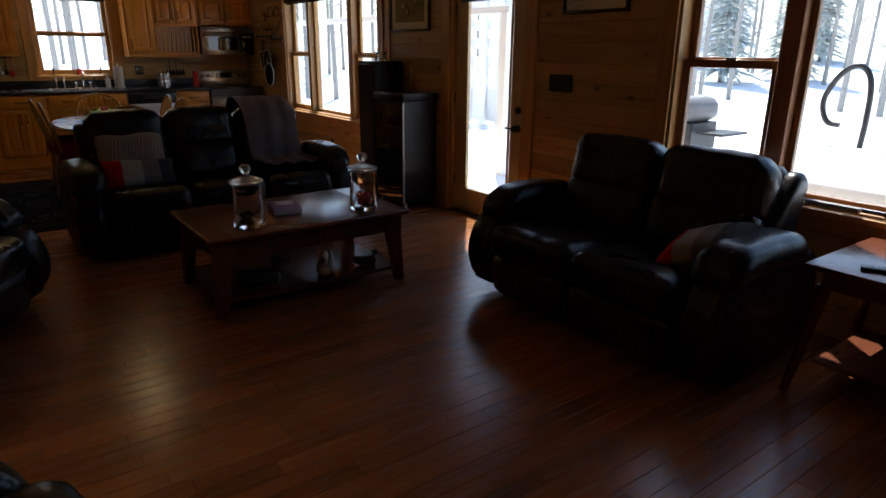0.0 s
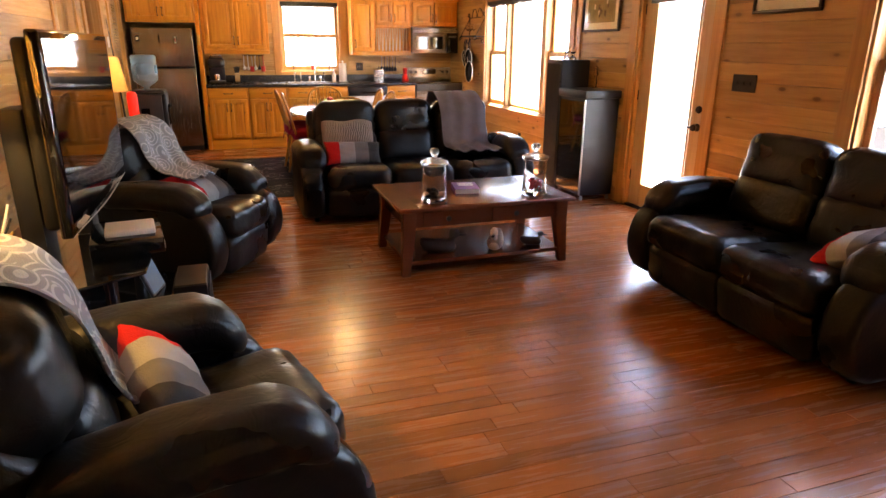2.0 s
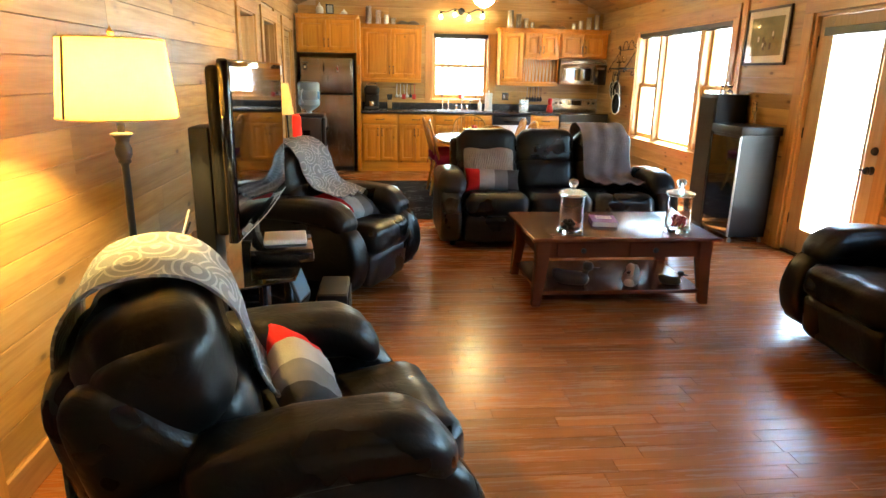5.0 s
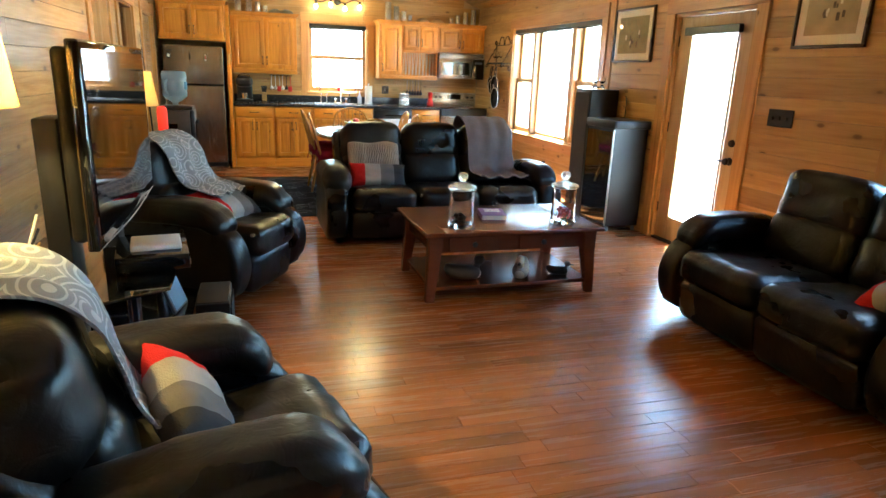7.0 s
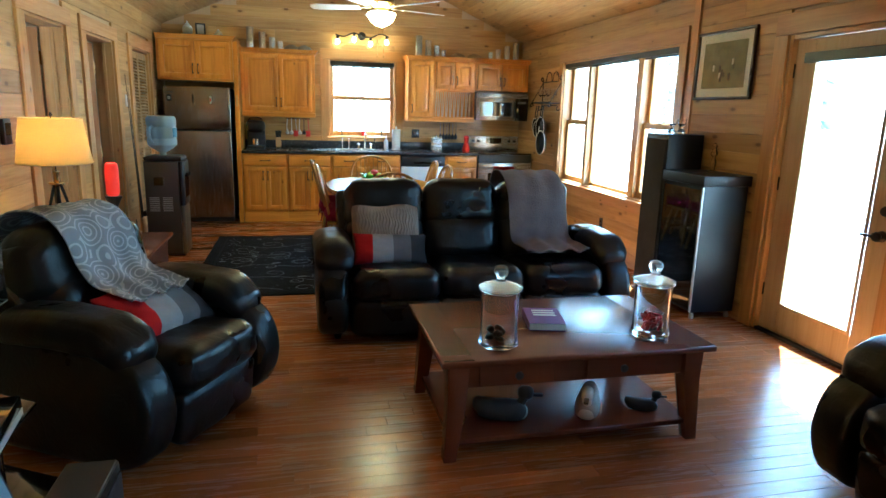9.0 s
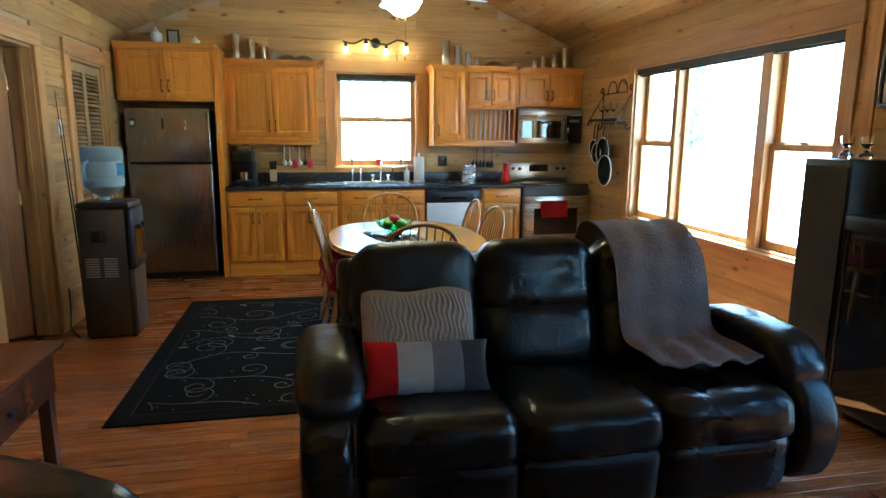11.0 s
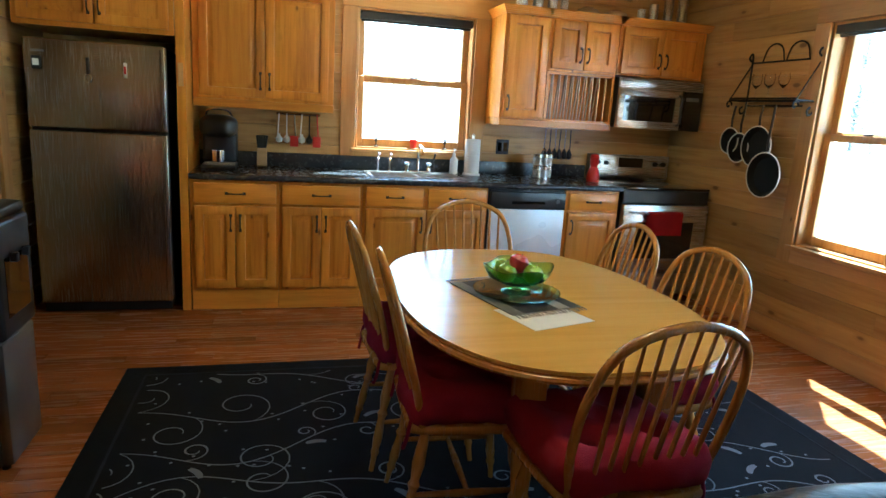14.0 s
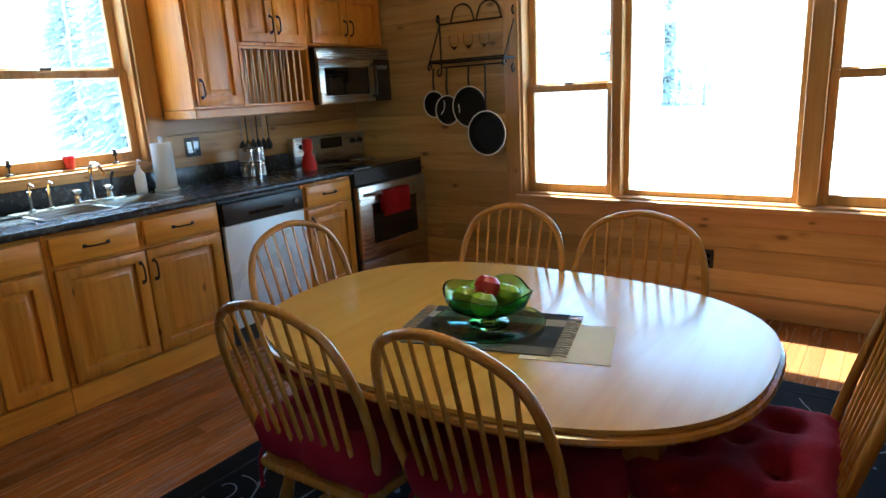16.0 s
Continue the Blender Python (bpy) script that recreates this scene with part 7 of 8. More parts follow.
rnd = random.Random(4)
bm = B()
for row in range(7):
    ph, y0 = rnd.random() * 6, -RY + 0.2 + row * 0.34
    stem = [(-RX + 0.05 * k, y0 + 0.11 * math.sin(0.05 * k * 3.7 + ph) + 0.05 * math.sin(0.05 * k * 8 + ph * 2)) for k in range(65)]
    ribbon(bm, stem, 0.0042)
    for k in range(3, 62, 5):
        x, y = stem[k]
        dx, dy = stem[k + 1][0] - x, stem[k + 1][1] - y
        hand = 1 if (k // 5 + row) % 2 else -1
        big = rnd.random() < 0.55
        ribbon(bm, curl(x, y, math.atan2(dy, dx) + hand * 0.2, rnd.uniform(0.11, 0.17) if big else rnd.uniform(0.05, 0.08), rnd.uniform(1.1, 1.5), hand), 0.0036 if big else 0.0044)
        if not big:
            lx, ly, la = x - hand * 0.06 * math.sin(math.atan2(dy, dx)), y - hand * 0.06, math.atan2(dy, dx) - hand * 0.6
            leaf = [(lx + 0.03 * s * math.cos(la) - 0.012 * math.sin(s) * math.sin(la), ly + 0.03 * s * math.sin(la) + 0.012 * math.sin(s) * math.cos(la)) for s in [j * 0.4 for j in range(8)]]
            ribbon(bm, leaf, 0.014)
        for j in range(3):
            px, py = x + rnd.uniform(-0.12, 0.12), y + rnd.uniform(-0.12, 0.12)
            ribbon(bm, [(px - 0.006, py), (px, py + 0.002), (px + 0.006, py)], 0.006)
o = part("scroll_pattern", bm, RUG_LINE, rg, "pale grey scrolling vines", False)

# table with an oval top
DX, DY, DZ = 1.51, 7.51, 0.735
t = thing("dining_table", Matrix.Translation((DX, DY, RT + 0.0005)), "oval honey-maple dining table with turned legs", "dining table")
A_, B_ = 0.555, 0.775


def oval(a, b, n=64, p=2.6):
    out = []
    for k in range(n):
        th = 2 * math.pi * k / n
        c, s = math.cos(th), math.sin(th)
        out.append((a * math.copysign(abs(c) ** (2 / p), c), b * math.copysign(abs(s) ** (2 / p), s)))
    return out


bm, rings = B(), []
for inset, z in ((0.03, DZ - 0.04), (0.006, DZ - 0.036), (0.0, DZ - 0.027), (0.004, DZ - 0.018), (0.012, DZ - 0.015), (0.012, DZ - 0.011), (0.022, DZ - 0.0105)):
    rings.append([bm.verts.new((x, y, z - RT)) for x, y in oval(A_ - inset, B_ - inset)])
for a, b in zip(rings, rings[1:]):
    for k in range(64):
        bm.faces.new((a[k], a[(k + 1) % 64], b[(k + 1) % 64], b[k]))
bm.faces.new(rings[0][::-1])
bm.faces.new(rings[-1])
part("edge", bm, MAPLE_DARK, t, "darker moulded table edge")
for y0, y1 in ((-B_, -0.1501), (-0.1499, 0.1499), (0.1501, B_)):
    pts = [(x, y) for x, y in oval(A_ - 0.014, B_ - 0.014, 160)]
    side = [p for p in pts if y0 <= p[1] <= y1]
    for y in (y0, y1):
        if abs(y) < 0.5:
            x = (A_ - 0.014) * (1 - (abs(y) / (B_ - 0.014)) ** 2.6) ** (1 / 2.6)
            side += [(x, y), (-x, y)]
    right = sorted([p for p in side if p[0] >= 0], key=lambda p: p[1])
    left = sorted([p for p in side if p[0] < 0], key=lambda p: -p[1])
    o = part("top_leaf", moved(prism(right + left, 0.010, "z"), Matrix.Translation((0, 0, DZ - 0.005 - RT))), MAPLE, t, "pale glossy maple leaf", False)
for sx in (-1, 1):
    for sy in (-1, 1):
        x, y = sx * 0.22, sy * 0.53
        part("leg", join(lathe([(0.018, 0), (0.026, 0.03), (0.034, 0.12), (0.022, 0.16), (0.036, 0.19), (0.036, 0.21), (0.028, 0.23), (0.04, 0.36), (0.03, 0.44), (0.038, 0.46), (0.03, 0.48), (0.042, 0.50)], 18, x, y), cube(x - 0.042, x + 0.042, y - 0.042, y + 0.042, 0.5, DZ - 0.041 - RT, 0.004, 1)), MAPLE_DARK, t)
for sy in (-1, 1):
    part("apron", cube(-0.177, 0.177, sy * 0.53 - 0.012, sy * 0.53 + 0.012, 0.60, DZ - 0.042 - RT), MAPLE_DARK, t)
for sx in (-1, 1):
    part("apron", cube(sx * 0.22 - 0.012, sx * 0.22 + 0.012, -0.487, 0.487, 0.60, DZ - 0.042 - RT), MAPLE_DARK, t)


def windsor():
    """A bow-back chair facing -y, built at the origin: seat at 0.45, bow to 1.0."""
    c = thing("windsor_chair", Matrix(), "honey-maple bow-back chair with a tufted maroon pad", "chair", "bow-back dining chairs")
    def seatform(q, u):
        q.x *= 1 - 0.12 * max(0, u.y) ** 2
        q.z -= 0.012 * (1 - u.x * u.x) * (1 - u.y * u.y) * (1 if u.z > 0 else 0)
        return q
    part("seat", puff(0.44, 0.43, 0.04, 0.019, 10, 0.0, 0.0, 0, seatform), MAPLE_DARK, c).location = (0, 0, 0.43)
    bow = smooth_path([(-0.20, 0.165, 0.445), (-0.228, 0.20, 0.60), (-0.224, 0.245, 0.77), (-0.163, 0.28, 0.895), (0, 0.298, 0.945), (0.163, 0.28, 0.895), (0.224, 0.245, 0.77), (0.228, 0.20, 0.60), (0.20, 0.165, 0.445)], 5)
    part("bow", tube(bow, 0.0125, 10), MAPLE_DARK, c, "bent bow of the chair back")
    for k in range(8):
        x = -0.147 + 0.042 * k
        top = min(bow[8:33], key=lambda p: abs(p.x - x * 1.16))
        part("spindle", tube([(x, 0.175, 0.445), (x * 1.05, 0.175 + 0.35 * (top.y - 0.175), 0.445 + 0.35 * (top.z - 0.445)), (x * 1.16, top.y, top.z)], [0.006, 0.0075, 0.005], 7), MAPLE_DARK, c)
    for sx in (-1, 1):
        for sy in (-1, 1):
            top, foot = Vector((sx * 0.14, sy * 0.14, 0.415)), Vector((sx * 0.20, sy * (0.19 if sy < 0 else 0.22), 0.0))
            fr = [(0, 0.013), (0.1, 0.016), (0.3, 0.022), (0.42, 0.014), (0.46, 0.021), (0.5, 0.014), (0.7, 0.019), (0.78, 0.014), (0.82, 0.018), (0.86, 0.012), (1, 0.010)]
            part("leg", tube([top.lerp(foot, f) for f, _ in fr], [r for _, r in fr], 10), MAPLE_DARK, c)
    for sx in (-1, 1):
        part("stretcher", tube([(sx * 0.173, -0.167, 0.19), (sx * 0.175, 0.0, 0.19), (sx * 0.173, 0.18, 0.19)], [0.008, 0.013, 0.008], 8), MAPLE_DARK, c)
    part("stretcher", tube([(-0.172, 0.0, 0.19), (0, 0.0, 0.19), (0.172, 0.0, 0.19)], [0.008, 0.013, 0.008], 8), MAPLE_DARK, c)
    def tufts(q, u):
        if u.z > 0:
            d = 0.0
            for a in (-0.42, 0.42):
                for b in (-0.42, 0.42):
                    d += math.exp(-((u.x - a) ** 2 + (u.y - b) ** 2) / 0.025)
            d += math.exp(-(u.x ** 2 + u.y ** 2) / 0.025)
            q.z -= 0.045 * d
        k = 1 + 0.035 * math.sin(4 * math.atan2(u.y, u.x))
        return Vector((q.x * k, q.y * k, q.z))
    pad = part("seat_pad", puff(0.45, 0.44, 0.125, 0.055, 22, 0.02, 0.012, 2.0, tufts), MAROON, c, "tufted maroon seat pad")
    pad.location = (0, -0.01, 0.506)
    for a in (-0.09, 0.09):
        for b in (-0.09, 0.09):
            part("button", lathe([(0.012, 0), (0.010, 0.006), (0, 0.008)], 10, a, b), MAROON, pad).location = (0, 0.0, 0.03)
    for sx in (-1, 1):
        part("tie", tube(smooth_path([(sx * 0.17, 0.17, 0.49), (sx * 0.19, 0.20, 0.46), (sx * 0.19, 0.21, 0.40), (sx * 0.18, 0.22, 0.36)], 3), 0.006, 6), MAROON, c)
    return c


first = windsor()
base = RT + 0.0006
SEATS = ((1.118, 7.74, 92), (1.158, 7.235, 86), (1.50, 8.12, 0), (1.82, 7.785, -92), (1.84, 7.265, -88), (1.45, 6.80, 184))
for k, (x, y, turn) in enumerate(SEATS):
    # a chair's back lies 0.29 behind its middle
    m = Matrix.Translation((x, y, base)) @ pose(0, 0, 0, 0, 0, turn)
    if k == 0:
        first.matrix_world = m
    else:
        copy_thing(first, m)

# on the table: paper, mat, glass plate, bowl of apples
q = thing("paper_sheet", Matrix.Translation((1.43, 7.25, DZ + 0.0012)) @ pose(0, 0, 0, 0, 0, -73), "white sheet of paper under the table mat", "paper")
part("sheet", cube(-0.10, 0.13, -0.13, 0.13, 0, 0.0008), PAPER, q)
q = thing("table_mat", Matrix.Translation((1.41, 7.48, DZ + 0.0022)) @ pose(0, 0, 0, 0, 0, -75) @ Matrix.Diagonal((0.88, 0.88, 1.0, 1.0)), "grey and black striped woven mat with fringes", "table mat")
for k, mm in enumerate((MID_CLOTH, DARK_CLOTH, DARK_CLOTH, DARK_CLOTH, GREY_CLOTH, DARK_CLOTH)):
    y = -0.17 + 0.058 * k
    part("stripe", cube(-0.24, 0.24, y, y + 0.0578, 0, 0.004, 0.001, 1), mm, q)
for sx in (-1, 1):
    bm = B()
    for k in range(26):
        y = -0.165 + 0.0132 * k
        join(bm, tube([(sx * 0.24, y, 0.003), (sx * 0.262, y + 0.004 * math.sin(k * 2.1), 0.005), (sx * 0.285, y + 0.006 * math.sin(k * 1.3), 0.002)], 0.002, 4))
    part("fringe", bm, GREY_CLOTH, q)
q = thing("glass_plate", Matrix.Translation((1.43, 7.49, DZ + 0.0068)), "round teal glass plate under the bowl", "plate")
part("plate", lathe([(0.07, 0), (0.08, 0.003), (0.165, 0.010), (0.167, 0.014), (0.08, 0.008), (0, 0.007)], 40), TEAL_GLASS, q)
q = thing("fruit_bowl", Matrix.Translation((1.43, 7.49, DZ + 0.0145)) @ Matrix.Diagonal((1.02, 1.02, 0.72, 1.0)), "green glass footed bowl with a scalloped rim", "bowl")
bm, n, rings = B(), 48, []
for r, z in ((0.0, 0.0), (0.055, 0.0), (0.058, 0.006), (0.022, 0.02), (0.022, 0.035), (0.07, 0.05), (0.11, 0.08), (0.125, 0.115), (0.13, 0.14), (0.124, 0.14), (0.118, 0.115), (0.104, 0.085), (0.066, 0.056), (0.0, 0.048)):
    lift = max(0, z - 0.08) / 0.06
    if r == 0:
        rings.append([bm.verts.new((0, 0, z))])
    else:
        rings.append([bm.verts.new(((r * (1 + 0.05 * lift * math.cos(4 * 2 * math.pi * k / n))) * math.cos(2 * math.pi * k / n), (r * (1 + 0.05 * lift * math.cos(4 * 2 * math.pi * k / n))) * math.sin(2 * math.pi * k / n), z + 0.012 * lift * math.cos(4 * 2 * math.pi * k / n))) for k in range(n)])
for a, b in zip(rings, rings[1:]):
    for k in range(n):
        f = list(dict.fromkeys([a[k % len(a)], a[(k + 1) % len(a)], b[(k + 1) % len(b)], b[k % len(b)]]))
        if len(f) > 2:
            bm.faces.new(f)
bmesh.ops.recalc_face_normals(bm, faces=bm.faces[:])
part("bowl", bm, GREEN_GLASS, q)
APPLE_G = plain("green_apple_skin", (0.30, 0.48, 0.03), 0.28, 0, 0.25, 16)
APPLE_R = plain("red_apple_skin", (0.42, 0.025, 0.02), 0.28, 0, 0.35, 16)
for x, y, z, mm in ((-0.052, -0.018, 0.098, APPLE_G), (0.045, -0.04, 0.098, APPLE_G), (0.038, 0.048, 0.099, APPLE_G), (-0.035, 0.055, 0.10, APPLE_G), (0.0, 0.0, 0.142, APPLE_R)):
    a = thing("apple", Matrix.Translation((1.43 + x, 7.49 + y, DZ + 0.0145 + z * 0.76)) @ pose(0, 0, 0, 15, 10, 40), "shiny green apple in the glass bowl" if mm is APPLE_G else "shiny red apple in the glass bowl", "apple", "apples in the bowl")
    part("flesh", lathe([(0, -0.028), (0.015, -0.034), (0.03, -0.024), (0.038, 0.0), (0.036, 0.018), (0.022, 0.032), (0.008, 0.030), (0, 0.022)], 20), mm, a)
    part("stem", tube([(0, 0, 0.022), (0.003, 0, 0.04)], 0.0015, 5), BARK, a)

# water cooler
w = thing("water_cooler", Matrix.Translation((-0.59, 7.88, 0)), "grey and black bottled-water cooler", "water cooler")
part("cabinet", cube(-0.155, 0.155, -0.13, 0.18, 0.012, 0.93, 0.01, 2), plain("charcoal_steel", (0.075, 0.068, 0.062), 0.35, 0.3, 0.08), w)
part("front_shell", cube(0.1555, 0.205, -0.13, 0.18, 0.50, 0.935, 0.02, 3), BLACK, w)
part("lower_door", cube(0.1555, 0.195, -0.125, 0.175, 0.02, 0.495, 0.012, 2), plain("cooler_steel", (0.17, 0.155, 0.145), 0.33, 0.5, 0.08), w)
part("top_cap", puff(0.345, 0.33, 0.05, 0.02, 6, 0.004, 0), BLACK, w).location = (0.02, 0.025, 0.955)
part("side_badge", cube(-0.07, 0.02, -0.1345, -0.1305, 0.70, 0.78, 0.001, 1), GLOSS, w)
for x0 in (-0.12, 0.0):
    for k in range(8):
        part("vent_slot", cube(x0, x0 + 0.09, -0.1325, -0.1302, 0.45 + 0.018 * k, 0.459 + 0.018 * k), SILVER_PL, w)
part("tap_recess", cube(0.2052, 0.207, -0.08, 0.13, 0.58, 0.80), GLOSS, w)
for y in (-0.03, 0.08):
    part("tap", cube(0.2075, 0.235, y - 0.012, y + 0.012, 0.78, 0.815, 0.004, 1), BLACK, w)
for sx in (-0.12, 0.16):
    for sy in (-0.1, 0.15):
        part("foot", lathe([(0.015, 0), (0.015, 0.012)], 8, sx, sy), BLACK, w)
q = thing("water_jug", Matrix.Translation((-0.59, 7.905, 0.981)), "half-full clear blue plastic water jug on the cooler", "jug")
part("jug", lathe([(0.0, 0.0), (0.03, 0.0), (0.03, 0.025), (0.10, 0.07), (0.132, 0.10), (0.135, 0.15), (0.128, 0.165), (0.135, 0.18), (0.135, 0.26), (0.128, 0.275), (0.135, 0.29), (0.135, 0.35), (0.12, 0.375), (0.0, 0.38)], 36), WATER_JUG, q)
part("label", moved(prism([(0.1375 * math.cos(a), 0.1375 * math.sin(a)) for a in [-0.6 + 0.1 * k for k in range(9)]] + [(0.1365 * math.cos(a), 0.1365 * math.sin(a)) for a in [0.2 - 0.1 * k for k in range(9)]], 0.09, "z"), Matrix.Translation((0, 0, 0.22))), plain("jug_label", (0.10, 0.25, 0.42), 0.4, 0, 0.5, 25), q, "blue paper label")
part("handle", tube(smooth_path([(-0.06, -0.115, 0.13), (-0.075, -0.15, 0.16), (-0.075, -0.15, 0.25), (-0.06, -0.115, 0.28)], 4), 0.012, 8), WATER_JUG, q)
q = thing("drain_hose", Matrix.Translation((-0.86, 7.83, 0)), "thin dark cord hanging behind the water cooler", "cord")
part("cord", tube(smooth_path([(0, 0, 0.36), (0.01, -0.03, 0.2), (-0.02, 0.03, 0.06), (0.06, -0.05, 0.006)], 5), 0.005, 6), BLACK, q)

# ceiling fan over the table
f = thing("ceiling_fan", Matrix.Translation((1.48, 7.39, 0)), "ceiling fan with five blades and a lit frosted bowl", "ceiling fan")
part("canopy", lathe([(0.0, RIDGE - 0.002), (0.07, RIDGE - 0.035), (0.06, RIDGE - 0.09), (0.02, RIDGE - 0.12)], 20), BRASS, f)
part("downrod", tube([(0, 0, RIDGE - 0.11), (0, 0, 2.50)], 0.012, 10), BRASS, f)
part("motor", lathe([(0.02, 2.52), (0.09, 2.505), (0.12, 2.47), (0.12, 2.43), (0.09, 2.40), (0.06, 2.385), (0.06, 2.36)], 28), BRASS, f)
part("light_bowl", lathe([(0.06, 2.36), (0.125, 2.345), (0.13, 2.325), (0.10, 2.27), (0.05, 2.235), (0.012, 2.225), (0, 2.215)], 28), glow("frosted_lit_bowl", (1.0, 0.72, 0.33), 5.5), f, "lit frosted glass bowl")
for k in range(5):
    a = 2 * math.pi * k / 5 + 0.35
    arm = Matrix.Rotation(a, 4, "Z")
    part("blade_arm", moved(cube(0.10, 0.22, -0.015, 0.015, 2.388, 2.400, 0.003, 1), arm), BRASS, f)
    out = [(0.20, -0.055), (0.22, -0.06), (0.60, -0.075), (0.655, -0.055), (0.67, 0.0), (0.655, 0.055), (0.60, 0.075), (0.22, 0.06), (0.20, 0.055)]
    part("blade", moved(prism(out, 0.007, "z", 0.002, 1), arm @ Matrix.Translation((0, 0, 2.392)) @ pose(0, 0, 0, 10, 0, 0)), plain("fan_blade", (0.78, 0.77, 0.74), 0.4, 0, 0.05) if k == 0 else bpy.data.materials["fan_blade"], f)
for dx in (-0.03, 0.03):
    part("pull_chain", tube([(dx, 0.07, 2.37), (dx, 0.07, 1.98)], 0.0018, 5), BRASS, f)
    part("chain_end", lathe([(0, 1.95), (0.008, 1.955), (0.008, 1.975), (0, 1.98)], 8, dx, 0.07), BRASS, f)

# ---------------------------------------------------------------- outdoors: snow, deck, trees
bm = B()
n, s = 48, 260.0
def ground_z(x, y):
    far = max(0.0, math.hypot(x - 1.5, y - 4.3) - 11) / 60
    return -0.55 + 0.10 * noise.noise(Vector((x * 0.15, y * 0.15, 0))) + min(6.0, 4.0 * far * far)
vs = [[bm.verts.new((x, y, ground_z(x, y))) for y in [4 + math.copysign(abs(j / n - 0.5) ** 2 * 4 * s / 2, j - n / 2) for j in range(n + 1)]] for x in [1.5 + math.copysign(abs(i / n - 0.5) ** 2 * 4 * s / 2, i - n / 2) for i in range(n + 1)]]
for i in range(n):
    for j in range(n):
        bm.faces.new((vs[i][j], vs[i + 1][j], vs[i + 1][j + 1], vs[i][j + 1]))
structure("ground", bm, SNOW, "snow-covered ground around the house", "ground")
bm = B()
x = XR + TH + 0.01
while x < 9.0:
    box(bm, x, x + 0.138, -3.0, 11.0, -0.09, -0.055)
    x += 0.143
structure("deck", bm, plain("weathered_deck", (0.36, 0.34, 0.31), 0.8, 0, 0.2, 20), "weathered grey deck boards outside the door", "deck", False)
bm = B()
gx, gy = 26, 60
vs = [[bm.verts.new((4.25 + 4.6 * i / gx, -2.9 + 13.8 * j / gy, -0.05 + 0.10 * min(1, i / 5) * (0.55 + 0.45 * noise.noise(Vector((i * 0.3, j * 0.25, 2)))))) for j in range(gy + 1)] for i in range(gx + 1)]
for i in range(gx):
    for j in range(gy):
        bm.faces.new((vs[i][j], vs[i + 1][j], vs[i + 1][j + 1], vs[i][j + 1]))
structure("snow_cover", bm, SNOW, "thick snow lying on the deck", "snow")

# deck railing
r = thing("deck_railing", Matrix.Translation((8.9, 0, -0.055)), "white wooden deck railing in the snow", "railing")
WHITE_W = plain("white_painted_wood", (0.78, 0.78, 0.76), 0.5, 0, 0.05)
for k in range(4):
    part("post", cube(-0.05, 0.05, 7 + k - 0.05, 7 + k + 0.05, 0, 1.05, 0.006, 1), WHITE_W, r)
part("top_rail", cube(-0.06, 0.06, 6.95, 10.05, 1.0505, 1.09, 0.006, 1), WHITE_W, r)
part("bottom_rail", cube(-0.03, 0.03, 6.95, 10.05, 0.10, 0.16), WHITE_W, r)
bal = None
for k in range(21):
    y = 7.09 + 0.14 * k
    if abs(y - round(y)) > 0.06:
        if bal is None:
            bal = part("baluster", cube(-0.018, 0.018, -0.018, 0.018, 0.161, 1.05), WHITE_W, r, "", False)
            bal.location = (0, y, 0)
        else:
            o = new("baluster", bal.data)
            o.parent, o.location = r, (0, y, 0)

# hot tub by the window, its cover under snow, with a curved handrail
tub = thing("hot_tub", Matrix.Translation((6.0, 2.45, -0.055)), "snow-covered hot tub standing on the deck", "hot tub")
part("cabinet", cube(-1.05, 1.05, -1.05, 1.05, 0, 0.56, 0.03, 2), GREY_PL, tub)
part("cover", puff(2.2, 2.2, 0.12, 0.05, 10, 0.02, 0.004), SNOW, tub, "foam cover under smooth snow").location = (0, 0, 0.625)
for k in range(9):
    part("slat", cube(-1.062, -1.0505, -0.98 + 0.22 * k, -0.80 + 0.22 * k, 0.04, 0.53, 0.003, 1), GREY_PL, tub)
p = thing("pool_handrail", Matrix.Translation((6.82, 2.70, 0.60)), "curved black tubular handrail at the hot tub", "handrail")
part("rail", tube(smooth_path([(0, 0.0, 0.0), (0, -0.01, 0.25), (0, 0.0, 0.55), (0, 0.05, 0.70), (0, 0.14, 0.75), (0, 0.26, 0.68), (0, 0.36, 0.50), (0, 0.37, 0.36), (0, 0.31, 0.24), (0, 0.20, 0.22)], 6), 0.025, 10), BLACK, p)
part("flange", lathe([(0.05, 0), (0.05, 0.02), (0.03, 0.03)], 16), BLACK, p)
g = thing("barbecue", Matrix.Translation((7.75, 5.02, -0.055)), "covered barbecue grill standing on the snowy deck", "barbecue")
part("lid", puff(0.70, 0.50, 0.30, 0.13, 8, 0.02, 0.004), GREY_PL, g).location = (0, 0.05, 0.82)
part("side_shelf", cube(-0.28, 0.28, -0.62, -0.26, 0.55, 0.58, 0.005, 1), BLACK, g)
part("cart", cube(-0.28, 0.28, -0.20, 0.28, 0.10, 0.67, 0.01, 1), BLACK, g)
for sx in (-0.25, 0.25):
    for sy in (-0.15, 0.22):
        part("wheel", moved(lathe([(0.05, -0.015), (0.05, 0.015)], 14), pose(sx, sy, 0.05, 90, 0, 0)), BLACK, g)
# porch frame along the dining side
pf = thing("porch_frame", Matrix.Translation((5.5, 0, -0.055)), "white painted porch posts and beam outside the windows", "porch")
for y in (6.08, 11.15, 12.0):
    part("post", cube(-0.06, 0.06, y - 0.06, y + 0.06, 0, 1.92, 0.005, 1), WHITE_W, pf)
part("beam", cube(-0.05, 0.05, 6.0, 12.08, 1.9205, 2.0, 0.005, 1), WHITE_W, pf)
